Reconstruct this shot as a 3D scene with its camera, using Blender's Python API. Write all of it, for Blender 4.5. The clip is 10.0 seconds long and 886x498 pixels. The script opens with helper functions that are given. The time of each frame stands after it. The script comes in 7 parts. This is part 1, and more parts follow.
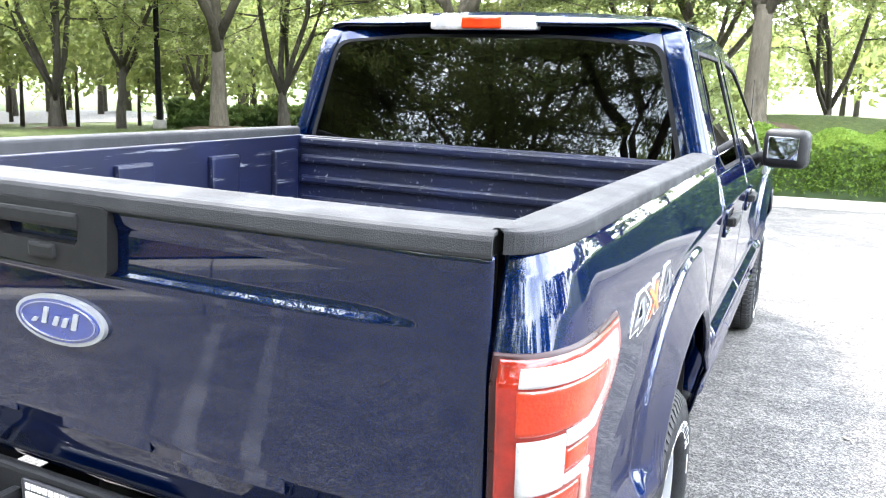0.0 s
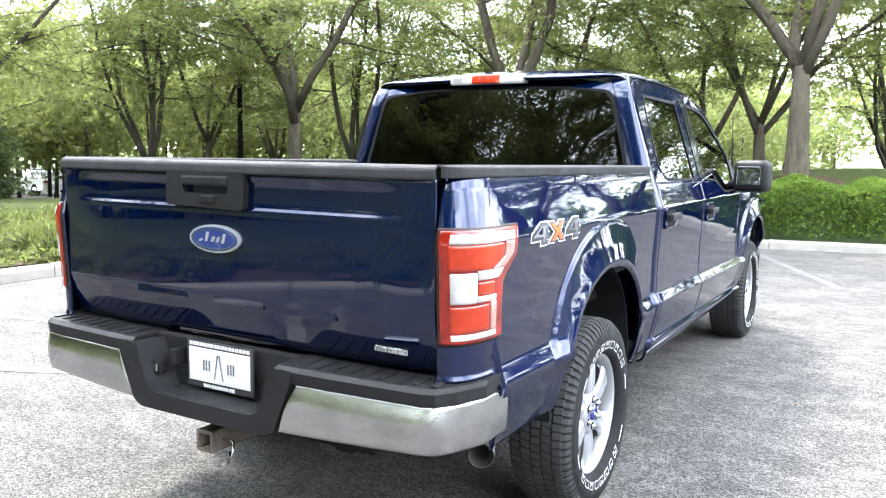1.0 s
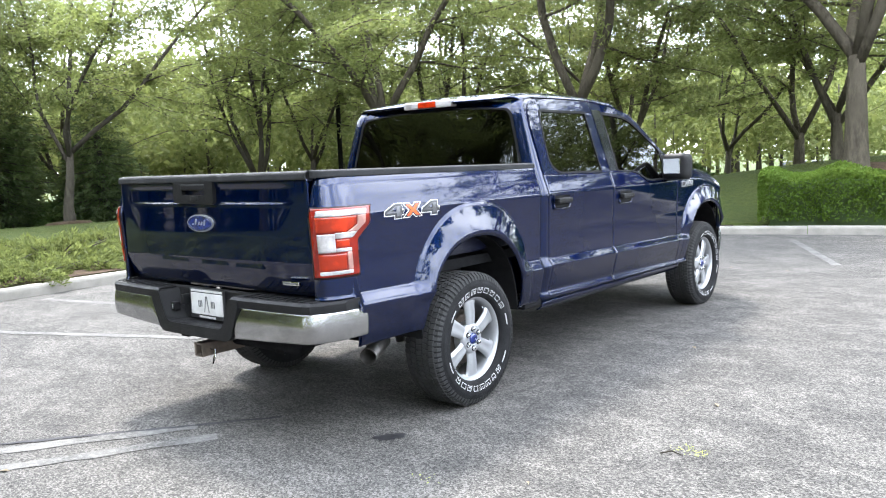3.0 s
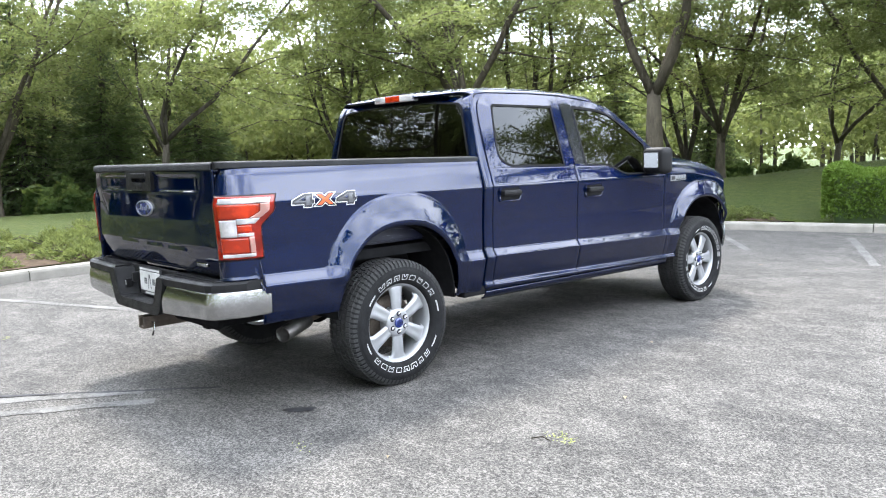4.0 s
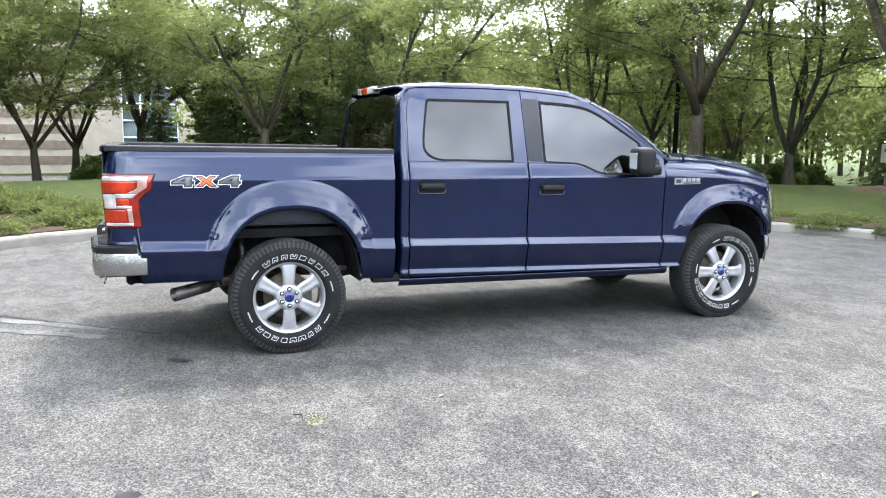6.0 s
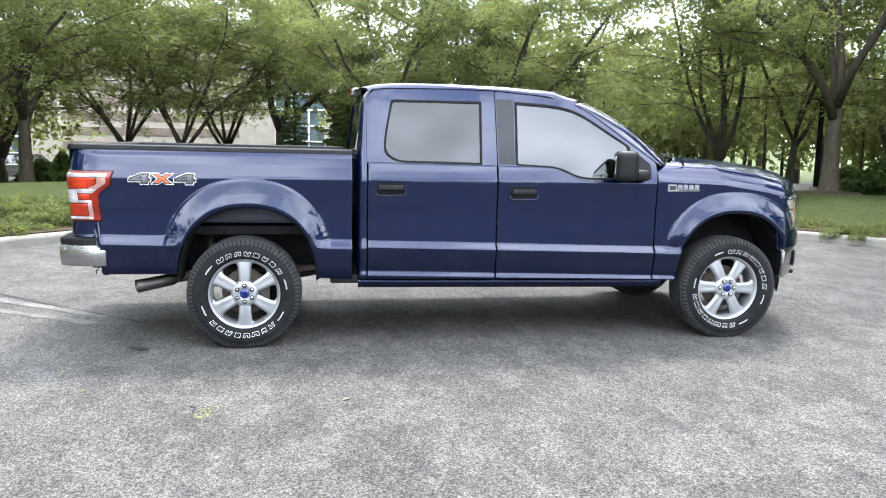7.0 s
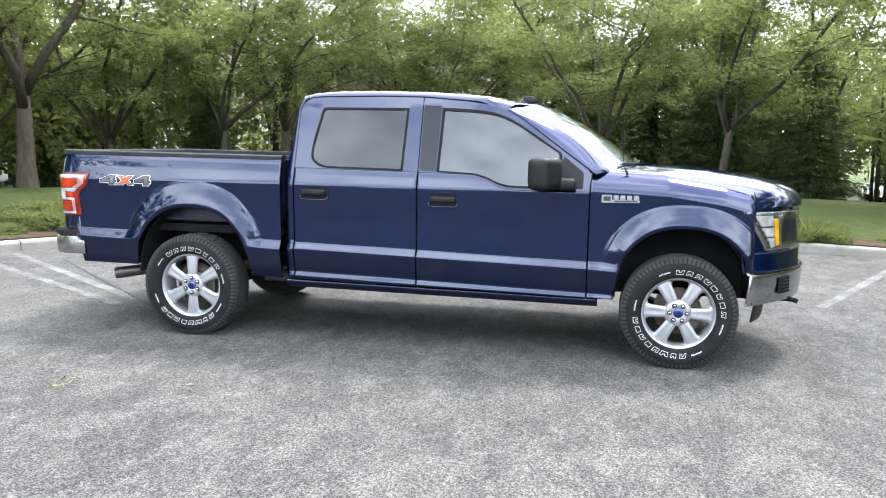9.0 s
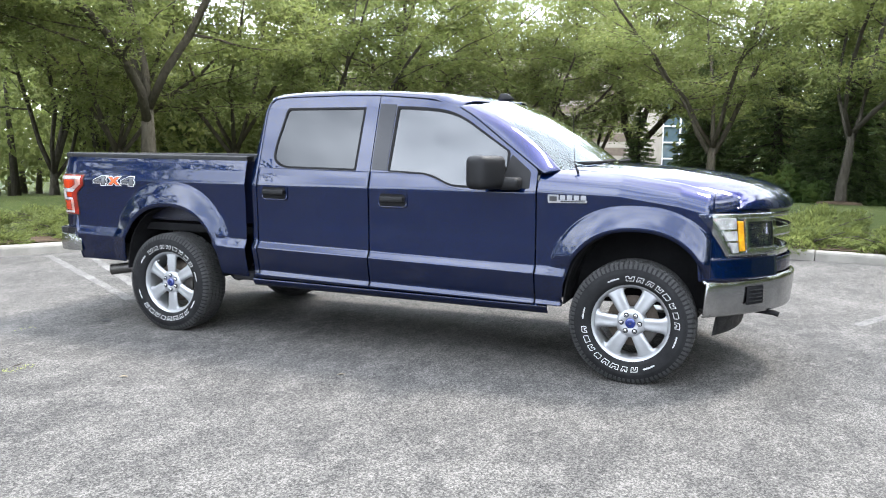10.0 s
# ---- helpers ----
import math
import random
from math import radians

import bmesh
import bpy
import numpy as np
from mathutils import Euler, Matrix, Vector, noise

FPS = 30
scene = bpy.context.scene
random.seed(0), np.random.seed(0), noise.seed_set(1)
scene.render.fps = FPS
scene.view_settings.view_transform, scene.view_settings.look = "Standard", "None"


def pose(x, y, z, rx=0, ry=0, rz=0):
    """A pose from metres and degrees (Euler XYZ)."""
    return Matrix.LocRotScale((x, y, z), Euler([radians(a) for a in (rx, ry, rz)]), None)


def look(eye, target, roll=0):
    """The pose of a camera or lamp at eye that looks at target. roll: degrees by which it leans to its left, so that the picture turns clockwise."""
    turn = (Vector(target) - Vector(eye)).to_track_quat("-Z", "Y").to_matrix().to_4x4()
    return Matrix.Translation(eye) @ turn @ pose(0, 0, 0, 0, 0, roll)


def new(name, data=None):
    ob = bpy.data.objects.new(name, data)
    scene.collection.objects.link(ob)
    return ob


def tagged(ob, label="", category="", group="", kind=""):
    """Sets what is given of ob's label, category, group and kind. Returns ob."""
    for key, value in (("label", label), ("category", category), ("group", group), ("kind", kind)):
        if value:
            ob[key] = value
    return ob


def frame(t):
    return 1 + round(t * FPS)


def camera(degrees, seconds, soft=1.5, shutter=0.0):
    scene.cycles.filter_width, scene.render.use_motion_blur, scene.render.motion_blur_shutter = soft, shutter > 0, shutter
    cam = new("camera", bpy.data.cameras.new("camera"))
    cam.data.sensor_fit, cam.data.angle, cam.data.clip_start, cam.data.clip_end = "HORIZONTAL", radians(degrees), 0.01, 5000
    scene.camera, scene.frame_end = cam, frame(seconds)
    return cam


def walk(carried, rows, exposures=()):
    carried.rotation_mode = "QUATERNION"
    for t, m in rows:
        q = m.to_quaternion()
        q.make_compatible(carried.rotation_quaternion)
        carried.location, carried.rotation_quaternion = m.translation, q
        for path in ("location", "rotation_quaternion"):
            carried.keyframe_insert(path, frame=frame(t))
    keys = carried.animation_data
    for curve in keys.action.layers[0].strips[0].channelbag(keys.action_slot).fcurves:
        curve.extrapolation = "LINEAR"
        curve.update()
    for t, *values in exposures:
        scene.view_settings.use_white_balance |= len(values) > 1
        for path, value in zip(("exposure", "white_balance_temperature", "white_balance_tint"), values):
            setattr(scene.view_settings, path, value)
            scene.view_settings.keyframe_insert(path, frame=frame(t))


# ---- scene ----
cam = camera(58.8, 10.0, soft=1.1)
EXPOSURES = [(0.0, 3.75), (0.5, 3.48), (1.0, 3.24), (2.0, 2.88), (4.0, 2.50), (10.0, 2.36)]
PATH = [
    (0, (1.239, -2.161, 1.625), (0.415, -0.385, 1.214), 2.1),
    (0.5, (1.627, -2.653, 1.512), (0.701, -0.906, 1.212), 1.7),
    (1, (1.997, -3.081, 1.464), (0.999, -1.365, 1.222), 0.8),
    (1.5, (2.337, -3.408, 1.455), (1.289, -1.72, 1.231), -0.2),
    (2, (2.702, -3.7, 1.47), (1.605, -2.042, 1.251), -0.9),
    (2.5, (3.211, -3.773, 1.458), (2.046, -2.162, 1.242), -1.8),
    (4, (4.713, -3.086, 1.423), (3.254, -1.738, 1.189), -1.7),
    (4.5, (5.226, -2.642, 1.435), (3.653, -1.432, 1.186), -1.0),
    (5, (5.634, -2.118, 1.488), (3.956, -1.065, 1.212), -0.0),
    (5.5, (6.03, -1.543, 1.514), (4.258, -0.662, 1.227), 0.5),
    (7, (6.573, 0.489, 1.5), (4.619, 0.812, 1.225), 1.1),
    (7.5, (6.613, 1.182, 1.543), (4.637, 1.309, 1.259), 1.3),
    (8, (6.608, 1.86, 1.544), (4.629, 1.797, 1.261), 1.3),
    (8.5, (6.611, 2.511, 1.547), (4.644, 2.277, 1.272), 1.2),
    (9, (6.502, 3.164, 1.529), (4.561, 2.762, 1.263), 1.0),
    (9.5, (6.294, 3.829, 1.502), (4.394, 3.256, 1.248), 0.8),
    (10, (5.96, 4.423, 1.462), (4.12, 3.676, 1.218), 0.6),
]
walk(cam, [(t, look(eye, target, roll)) for t, eye, target, roll in PATH], EXPOSURES)

# ---- sky and sun ----
SUN_EL, SUN_AZ = radians(60), radians(300)
world = bpy.data.worlds.new("sky")
scene.world = world
world.use_nodes = True
wn, wl = world.node_tree.nodes, world.node_tree.links
wn.clear()
w_out = wn.new("ShaderNodeOutputWorld")
w_bg = wn.new("ShaderNodeBackground")
w_sky = wn.new("ShaderNodeTexSky")
w_sky.sky_type = "NISHITA"
w_sky.sun_disc = False
w_sky.sun_elevation = SUN_EL
w_sky.sun_rotation = SUN_AZ
w_geo = wn.new("ShaderNodeTexCoord")
w_map = wn.new("ShaderNodeMapping")
w_map.inputs["Scale"].default_value = (1.0, 1.0, 2.2)
w_map.inputs["Location"].default_value = (-8.2, 3.7, 8.7)
w_noise = wn.new("ShaderNodeTexNoise")
w_noise.inputs["Scale"].default_value = 3.0
w_noise.inputs["Detail"].default_value = 7.0
w_noise.inputs["Roughness"].default_value = 0.56
w_ramp = wn.new("ShaderNodeValToRGB")
w_ramp.color_ramp.elements[0].color = (0.30, 0.30, 0.30, 1)
w_ramp.color_ramp.elements[0].position = 0.40
w_ramp.color_ramp.elements[1].position = 0.64
w_mix = wn.new("ShaderNodeMix")
w_mix.data_type = "RGBA"
wl.new(w_geo.outputs["Generated"], w_map.inputs["Vector"])
wl.new(w_map.outputs["Vector"], w_noise.inputs["Vector"])
wl.new(w_noise.outputs["Fac"], w_ramp.inputs["Fac"])
wl.new(w_ramp.outputs["Color"], w_mix.inputs["Factor"])
wl.new(w_sky.outputs["Color"], w_mix.inputs[6])
w_mix.inputs[7].default_value = (23.0, 24.8, 27.8, 1)
wl.new(w_mix.outputs[2], w_bg.inputs["Color"])
w_bg.inputs["Strength"].default_value = 0.085
wl.new(w_bg.outputs[0], w_out.inputs[0])

sun = new("sun", bpy.data.lights.new("sun", "SUN"))
sun.data.energy, sun.data.angle, sun.data.color = 1.7, radians(11), (1.0, 0.95, 0.88)
_d = Vector((math.sin(SUN_AZ) * math.cos(SUN_EL), math.cos(SUN_AZ) * math.cos(SUN_EL), math.sin(SUN_EL)))
sun.matrix_world = look(_d * 30, (0, 0, 0))


# ---- materials ----
def nodes_of(name):
    m = bpy.data.materials.new(name)
    m.use_nodes = True
    nt = m.node_tree
    b = next(n for n in nt.nodes if n.type == "BSDF_PRINCIPLED")
    return m, nt.nodes, nt.links, b


def mixed(n, l, fac, a, b):
    """A colour mix node; fac, a and b are sockets or values."""
    x = n.new("ShaderNodeMix")
    x.data_type = "RGBA"
    for sock, v in ((x.inputs["Factor"], fac), (x.inputs[6], a), (x.inputs[7], b)):
        if hasattr(v, "is_output"):
            l.new(v, sock)
        elif isinstance(v, (int, float)):
            sock.default_value = v
        else:
            sock.default_value = (*v[:3], 1)
    return x.outputs[2]


def noised(n, l, vec, scale, detail=4.0, lo=0.35, hi=0.65, rough=0.55):
    t = n.new("ShaderNodeTexNoise")
    t.inputs["Scale"].default_value, t.inputs["Detail"].default_value, t.inputs["Roughness"].default_value = scale, detail, rough
    l.new(vec, t.inputs["Vector"])
    r = n.new("ShaderNodeMapRange")
    r.inputs["From Min"].default_value, r.inputs["From Max"].default_value = lo, hi
    l.new(t.outputs["Fac"], r.inputs["Value"])
    return r.outputs["Result"]


def bumped(n, l, b, height, strength, dist=0.01):
    k = n.new("ShaderNodeBump")
    k.inputs["Strength"].default_value, k.inputs["Distance"].default_value = strength, dist
    l.new(height, k.inputs["Height"])
    l.new(k.outputs["Normal"], b.inputs["Normal"])


def plain(name, col, rough=0.5, metal=0.0, var=0.25, scale=6.0, fine=90.0, bump=0.0, coat=0.0, spec=0.5):
    """A surface of one base colour with variation at two scales."""
    m, n, l, b = nodes_of(name)
    c = n.new("ShaderNodeTexCoord")
    vec = c.outputs["Object"]
    lo = [max(0.0, v * (1 - var)) for v in col]
    hi = [min(1.0, v * (1 + var)) for v in col]
    a = mixed(n, l, noised(n, l, vec, scale), lo, hi)
    f = noised(n, l, vec, fine, 3.0)
    a2 = mixed(n, l, f, [v * (1 - var * 0.5) for v in col], [min(1, v * (1 + var * 0.5)) for v in col])
    l.new(mixed(n, l, 0.4, a, a2), b.inputs["Base Color"])
    b.inputs["Metallic"].default_value = metal
    b.inputs["Specular IOR Level"].default_value = spec
    r = n.new("ShaderNodeMapRange")
    r.inputs["To Min"].default_value, r.inputs["To Max"].default_value = max(0.0, rough * 0.85), min(1.0, rough * 1.15)
    l.new(noised(n, l, vec, scale * 2.3), r.inputs["Value"])
    l.new(r.outputs["Result"], b.inputs["Roughness"])
    b.inputs["Coat Weight"].default_value = coat
    b.inputs["Coat Roughness"].default_value = 0.03
    if bump:
        bumped(n, l, b, f, bump, 0.004)
    return m


def car_paint(name, col, flake):
    m, n, l, b = nodes_of(name)
    c = n.new("ShaderNodeTexCoord")
    vec = c.outputs["Object"]
    v = n.new("ShaderNodeTexVoronoi")
    v.inputs["Scale"].default_value = 900
    l.new(vec, v.inputs["Vector"])
    fl = n.new("ShaderNodeMapRange")
    fl.inputs["From Min"].default_value, fl.inputs["From Max"].default_value = 0.5, 1.0
    sep = n.new("ShaderNodeSeparateColor")
    l.new(v.outputs["Color"], sep.inputs[0])
    l.new(sep.outputs[0], fl.inputs["Value"])
    base = mixed(n, l, noised(n, l, vec, 1.7), [x * 0.93 for x in col], [x * 1.07 for x in col])
    l.new(mixed(n, l, fl.outputs["Result"], base, flake), b.inputs["Base Color"])
    b.inputs["Roughness"].default_value = 0.45
    b.inputs["Metallic"].default_value = 0.8
    b.inputs["Specular Tint"].default_value = (0.02, 0.10, 0.36, 1)
    b.inputs["Specular IOR Level"].default_value = 0.0
    b.inputs["Coat Weight"].default_value = 1.0
    dust = n.new("ShaderNodeMapRange")
    dust.inputs["To Min"].default_value, dust.inputs["To Max"].default_value = 0.01, 0.045
    l.new(noised(n, l, vec, 3.0), dust.inputs["Value"])
    l.new(dust.outputs["Result"], b.inputs["Coat Roughness"])
    b.inputs["Coat IOR"].default_value = 1.5
    return m


def pane_glass(name, tint, ior=1.52):
    m, n, l, b = nodes_of(name)
    n.remove(b)
    out = next(k for k in n if k.type == "OUTPUT_MATERIAL")
    tr = n.new("ShaderNodeBsdfTransparent")
    tr.inputs["Color"].default_value = (*tint, 1)
    gl = n.new("ShaderNodeBsdfGlossy")
    gl.inputs["Roughness"].default_value = 0.01
    gl.inputs["Color"].default_value = (0.94, 0.97, 1, 1)
    # reflection rises towards a glancing view, alike on both faces of the pane
    f0 = ((ior - 1) / (ior + 1)) ** 2
    lw = n.new("ShaderNodeLayerWeight")
    lw.inputs["Blend"].default_value = 0.5
    pw = n.new("ShaderNodeMath")
    pw.operation = "POWER"
    pw.inputs[1].default_value = 5.0
    l.new(lw.outputs["Facing"], pw.inputs[0])
    fr = n.new("ShaderNodeMapRange")
    fr.inputs["To Min"].default_value = f0
    l.new(pw.outputs[0], fr.inputs["Value"])
    mx = n.new("ShaderNodeMixShader")
    l.new(fr.outputs["Result"], mx.inputs[0])
    l.new(tr.outputs[0], mx.inputs[1])
    l.new(gl.outputs[0], mx.inputs[2])
    l.new(mx.outputs[0], out.inputs["Surface"])
    return m


def lens_plastic(name, col, trans=0.5, rough=0.06, bump=0.25):
    m, n, l, b = nodes_of(name)
    c = n.new("ShaderNodeTexCoord")
    w = n.new("ShaderNodeTexVoronoi")
    w.inputs["Scale"].default_value = 160
    l.new(c.outputs["Object"], w.inputs["Vector"])
    a = mixed(n, l, w.outputs["Distance"], [v * 0.88 for v in col], [min(1, v * 1.08) for v in col])
    a = mixed(n, l, noised(n, l, c.outputs["Object"], 11.0, 3.0, 0.42, 0.62), [v * 0.55 for v in col], a)
    l.new(a, b.inputs["Base Color"])
    b.inputs["Roughness"].default_value = rough + 0.2
    b.inputs["Coat Weight"].default_value = 1.0
    b.inputs["Coat Roughness"].default_value = 0.02
    b.inputs["Specular IOR Level"].default_value = 0.08
    b.inputs["Subsurface Weight"].default_value = trans * 0.3
    b.inputs["Subsurface Radius"].default_value = (0.02, 0.01, 0.01)
    bumped(n, l, b, w.outputs["Distance"], bump, 0.004)
    return m


def asphalt_mat():
    """Aged asphalt: fine bare stones in dark binder, worn pale in blotches and drawn-out streaks."""
    m, n, l, b = nodes_of("aged_asphalt")
    c = n.new("ShaderNodeTexCoord")
    vec = c.outputs["Object"]
    v = n.new("ShaderNodeTexVoronoi")
    v.inputs["Scale"].default_value = 128
    l.new(vec, v.inputs["Vector"])
    sep = n.new("ShaderNodeSeparateColor")
    l.new(v.outputs["Color"], sep.inputs[0])
    sp = n.new("ShaderNodeMapRange")
    sp.inputs["From Min"].default_value, sp.inputs["From Max"].default_value = 0.30, 0.85
    l.new(sep.outputs[0], sp.inputs["Value"])
    clump = noised(n, l, vec, 40.0, 8.0, 0.40, 0.60, 0.85)
    grit = mixed(n, l, 0.35, sp.outputs["Result"], clump)

    def streaks(turn, sx, sy, scale, lo, hi, detail=9.0, rough=0.66):
        warp = n.new("ShaderNodeMapping")
        warp.inputs["Rotation"].default_value = (0, 0, radians(turn))
        warp.inputs["Scale"].default_value = (sx, sy, 1.0)
        l.new(vec, warp.inputs["Vector"])
        return noised(n, l, warp.outputs["Vector"], scale, detail, lo, hi, rough)

    def times(x, k):
        q = n.new("ShaderNodeMath")
        q.operation = "MULTIPLY"
        l.new(x, q.inputs[0])
        if hasattr(k, "is_output"):
            l.new(k, q.inputs[1])
        else:
            q.inputs[1].default_value = k
        return q.outputs[0]

    stone = mixed(n, l, grit, (0.010, 0.010, 0.010), (0.084, 0.081, 0.077))
    pale = mixed(n, l, grit, (0.030, 0.0295, 0.028), (0.176, 0.167, 0.156))
    wide = noised(n, l, vec, 0.20, 4.0, 0.34, 0.66)
    a = mixed(n, l, times(wide, 0.22), stone, pale)
    a = mixed(n, l, times(streaks(35, 0.85, 1.2, 1.5, 0.46, 0.62, 12.0, 0.82), 0.75), a, pale)
    a = mixed(n, l, times(streaks(-50, 0.8, 1.25, 2.8, 0.50, 0.61, 11.0, 0.82), 0.6), a, pale)
    a = mixed(n, l, times(streaks(20, 0.8, 1.2, 7.5, 0.52, 0.62, 9.0, 0.78), 0.6), a, pale)
    a = mixed(n, l, times(streaks(70, 0.9, 1.1, 2.6, 0.58, 0.70, 8.0), 0.5), a, (0.022, 0.022, 0.023))
    l.new(a, b.inputs["Base Color"])
    b.inputs["Roughness"].default_value = 0.85
    b.inputs["Specular IOR Level"].default_value = 0.12
    bumped(n, l, b, v.outputs["Distance"], 0.7, 0.004)
    return m


def leaf_mat(name, cols):
    """Foliage with light through the blades; each leaf island has its own shade."""
    m, n, l, b = nodes_of(name)
    g = n.new("ShaderNodeNewGeometry")
    r = n.new("ShaderNodeValToRGB")
    r.color_ramp.elements[0].color = (*cols[0], 1)
    r.color_ramp.elements[1].color = (*cols[2], 1)
    e = r.color_ramp.elements.new(0.5)
    e.color = (*cols[1], 1)
    l.new(g.outputs["Random Per Island"], r.inputs["Fac"])
    c = n.new("ShaderNodeTexCoord")
    big = noised(n, l, c.outputs["Object"], 0.45, 2.0)
    a = mixed(n, l, big, r.outputs["Color"], cols[1])
    l.new(a, b.inputs["Base Color"])
    b.inputs["Roughness"].default_value = 0.55
    b.inputs["Specular IOR Level"].default_value = 0.15
    tr = n.new("ShaderNodeBsdfTranslucent")
    hue = mixed(n, l, 0.35, a, (0.225, 0.26, 0.065))
    l.new(hue, tr.inputs["Color"])
    mx = n.new("ShaderNodeMixShader")
    mx.inputs[0].default_value = 0.58
    out = next(k for k in n if k.type == "OUTPUT_MATERIAL")
    l.new(b.outputs[0], mx.inputs[1])
    l.new(tr.outputs[0], mx.inputs[2])
    l.new(mx.outputs[0], out.inputs["Surface"])
    return m


def bark_mat(name, col):
    m, n, l, b = nodes_of(name)
    c = n.new("ShaderNodeTexCoord")
    mp = n.new("ShaderNodeMapping")
    mp.inputs["Scale"].default_value = (1, 1, 0.30)
    l.new(c.outputs["Object"], mp.inputs["Vector"])
    f = noised(n, l, mp.outputs["Vector"], 13.0, 8.0, 0.36, 0.64, 0.68)
    big = noised(n, l, c.outputs["Object"], 2.0)
    a = mixed(n, l, f, [v * 0.55 for v in col], [v * 1.3 for v in col])
    l.new(mixed(n, l, big, a, [v * 0.9 for v in col]), b.inputs["Base Color"])
    b.inputs["Roughness"].default_value = 0.9
    b.inputs["Specular IOR Level"].default_value = 0.08
    bumped(n, l, b, f, 1.0, 0.03)
    return m


def lawn_mat():
    m, n, l, b = nodes_of("lawn")
    c = n.new("ShaderNodeTexCoord")
    vec = c.outputs["Object"]
    fine = noised(n, l, vec, 55.0, 5.0, 0.25, 0.75)
    mid = noised(n, l, vec, 1.3, 5.0, 0.3, 0.7)
    wide = noised(n, l, vec, 0.12, 3.0, 0.3, 0.7)
    a = mixed(n, l, fine, (0.0239, 0.0412, 0.0066), (0.0597, 0.0824, 0.0150))
    bb = mixed(n, l, fine, (0.0407, 0.0501, 0.0110), (0.0948, 0.1030, 0.0276))
    a = mixed(n, l, mid, a, bb)
    tuft = noised(n, l, vec, 9.0, 6.0, 0.40, 0.62, 0.7)
    a = mixed(n, l, tuft, (0.0179, 0.0321, 0.0050), a)
    k = n.new("ShaderNodeMath")
    k.operation = "MULTIPLY"
    l.new(wide, k.inputs[0])
    k.inputs[1].default_value = 0.4
    a = mixed(n, l, k.outputs[0], a, (0.0702, 0.0913, 0.0221))
    l.new(a, b.inputs["Base Color"])
    b.inputs["Roughness"].default_value = 0.85
    b.inputs["Specular IOR Level"].default_value = 0.15
    bumped(n, l, b, fine, 1.0, 0.03)
    return m


def worn_paint():
    m, n, l, b = nodes_of("worn_road_paint")
    c = n.new("ShaderNodeTexCoord")
    vec = c.outputs["Object"]
    wear = noised(n, l, vec, 30.0, 8.0, 0.36, 0.54, 0.8)
    patch = noised(n, l, vec, 2.2, 4.0, 0.25, 0.55)
    k = n.new("ShaderNodeMath")
    k.operation = "MULTIPLY"
    l.new(wear, k.inputs[0])
    l.new(patch, k.inputs[1])
    l.new(mixed(n, l, k.outputs[0], (0.158, 0.155, 0.149), (0.068, 0.067, 0.065)), b.inputs["Base Color"])
    b.inputs["Roughness"].default_value = 0.85
    b.inputs["Specular IOR Level"].default_value = 0.1
    bumped(n, l, b, wear, 0.5, 0.004)
    return m


PAINT = car_paint("dark_blue_paint", (0.0003, 0.0044, 0.0250), (0.0009, 0.0090, 0.0480))
def scuffed_paint():
    """Bed paint, dulled, with pale scratches along the bed."""
    m, n, l, b = nodes_of("scuffed_blue_paint")
    c = n.new("ShaderNodeTexCoord")
    mp = n.new("ShaderNodeMapping")
    mp.inputs["Scale"].default_value = (1.0, 0.06, 1.0)
    mp.inputs["Rotation"].default_value = (0.2, 0.1, 0.25)
    l.new(c.outputs["Object"], mp.inputs["Vector"])
    scr = noised(n, l, mp.outputs["Vector"], 60.0, 6.0, 0.60, 0.68, 0.66)
    spot = noised(n, l, c.outputs["Object"], 5.0, 5.0, 0.40, 0.72)
    a = mixed(n, l, spot, (0.0006, 0.0017, 0.0105), (0.0018, 0.0040, 0.021))
    l.new(mixed(n, l, scr, a, (0.11, 0.115, 0.135)), b.inputs["Base Color"])
    b.inputs["Roughness"].default_value = 0.42
    b.inputs["Specular IOR Level"].default_value = 0.4
    return m


BEDPAINT = scuffed_paint()
PLASTIC = plain("black_plastic", (0.009, 0.009, 0.00975), 0.5, var=0.3, bump=0.15, fine=400, spec=0.15)
CAPPLASTIC = plain("grey_black_plastic", (0.02325, 0.0237, 0.0252), 0.7, var=0.3, bump=0.3, fine=420, spec=0.10)
RUBBER = plain("tyre_rubber", (0.00975, 0.00975, 0.0105), 0.8, var=0.35, bump=0.2, fine=160, spec=0.12)
SEAL = plain("rubber_seal", (0.009, 0.009, 0.00975), 0.75, spec=0.1)
GLOSSBLACK = plain("gloss_black", (0.006, 0.007, 0.01), 0.08, var=0.1, spec=0.25)
CHROME = plain("chrome", (0.5702, 0.5782, 0.594), 0.12, 1.0, var=0.06, scale=5)
DULLCHROME = plain("dusty_chrome", (0.363, 0.3685, 0.374), 0.2, 1.0, var=0.2, scale=9)
HUBGREY = plain("hub_grey", (0.26, 0.26, 0.273), 0.5, 0.4)
ALLOY = plain("silver_alloy", (0.2702, 0.276, 0.2875), 0.38, 0.55, var=0.08, scale=9, coat=0.3)
STEEL = plain("dull_steel", (0.078, 0.0741, 0.0702), 0.45, 0.8, var=0.3, scale=14)
RUST = plain("dusty_brown_steel", (0.0765, 0.0594, 0.0468), 0.7, 0.3, var=0.4, scale=18)
UNDER = plain("underbody_black", (0.009, 0.009, 0.00975), 0.85, var=0.4, spec=0.08)
CLOTH = plain("grey_seat_cloth", (0.0126, 0.0126, 0.0135), 0.9, var=0.2, bump=0.4, fine=300)
DASH = plain("dark_grey_trim", (0.0315, 0.0315, 0.0342), 0.7, var=0.2)
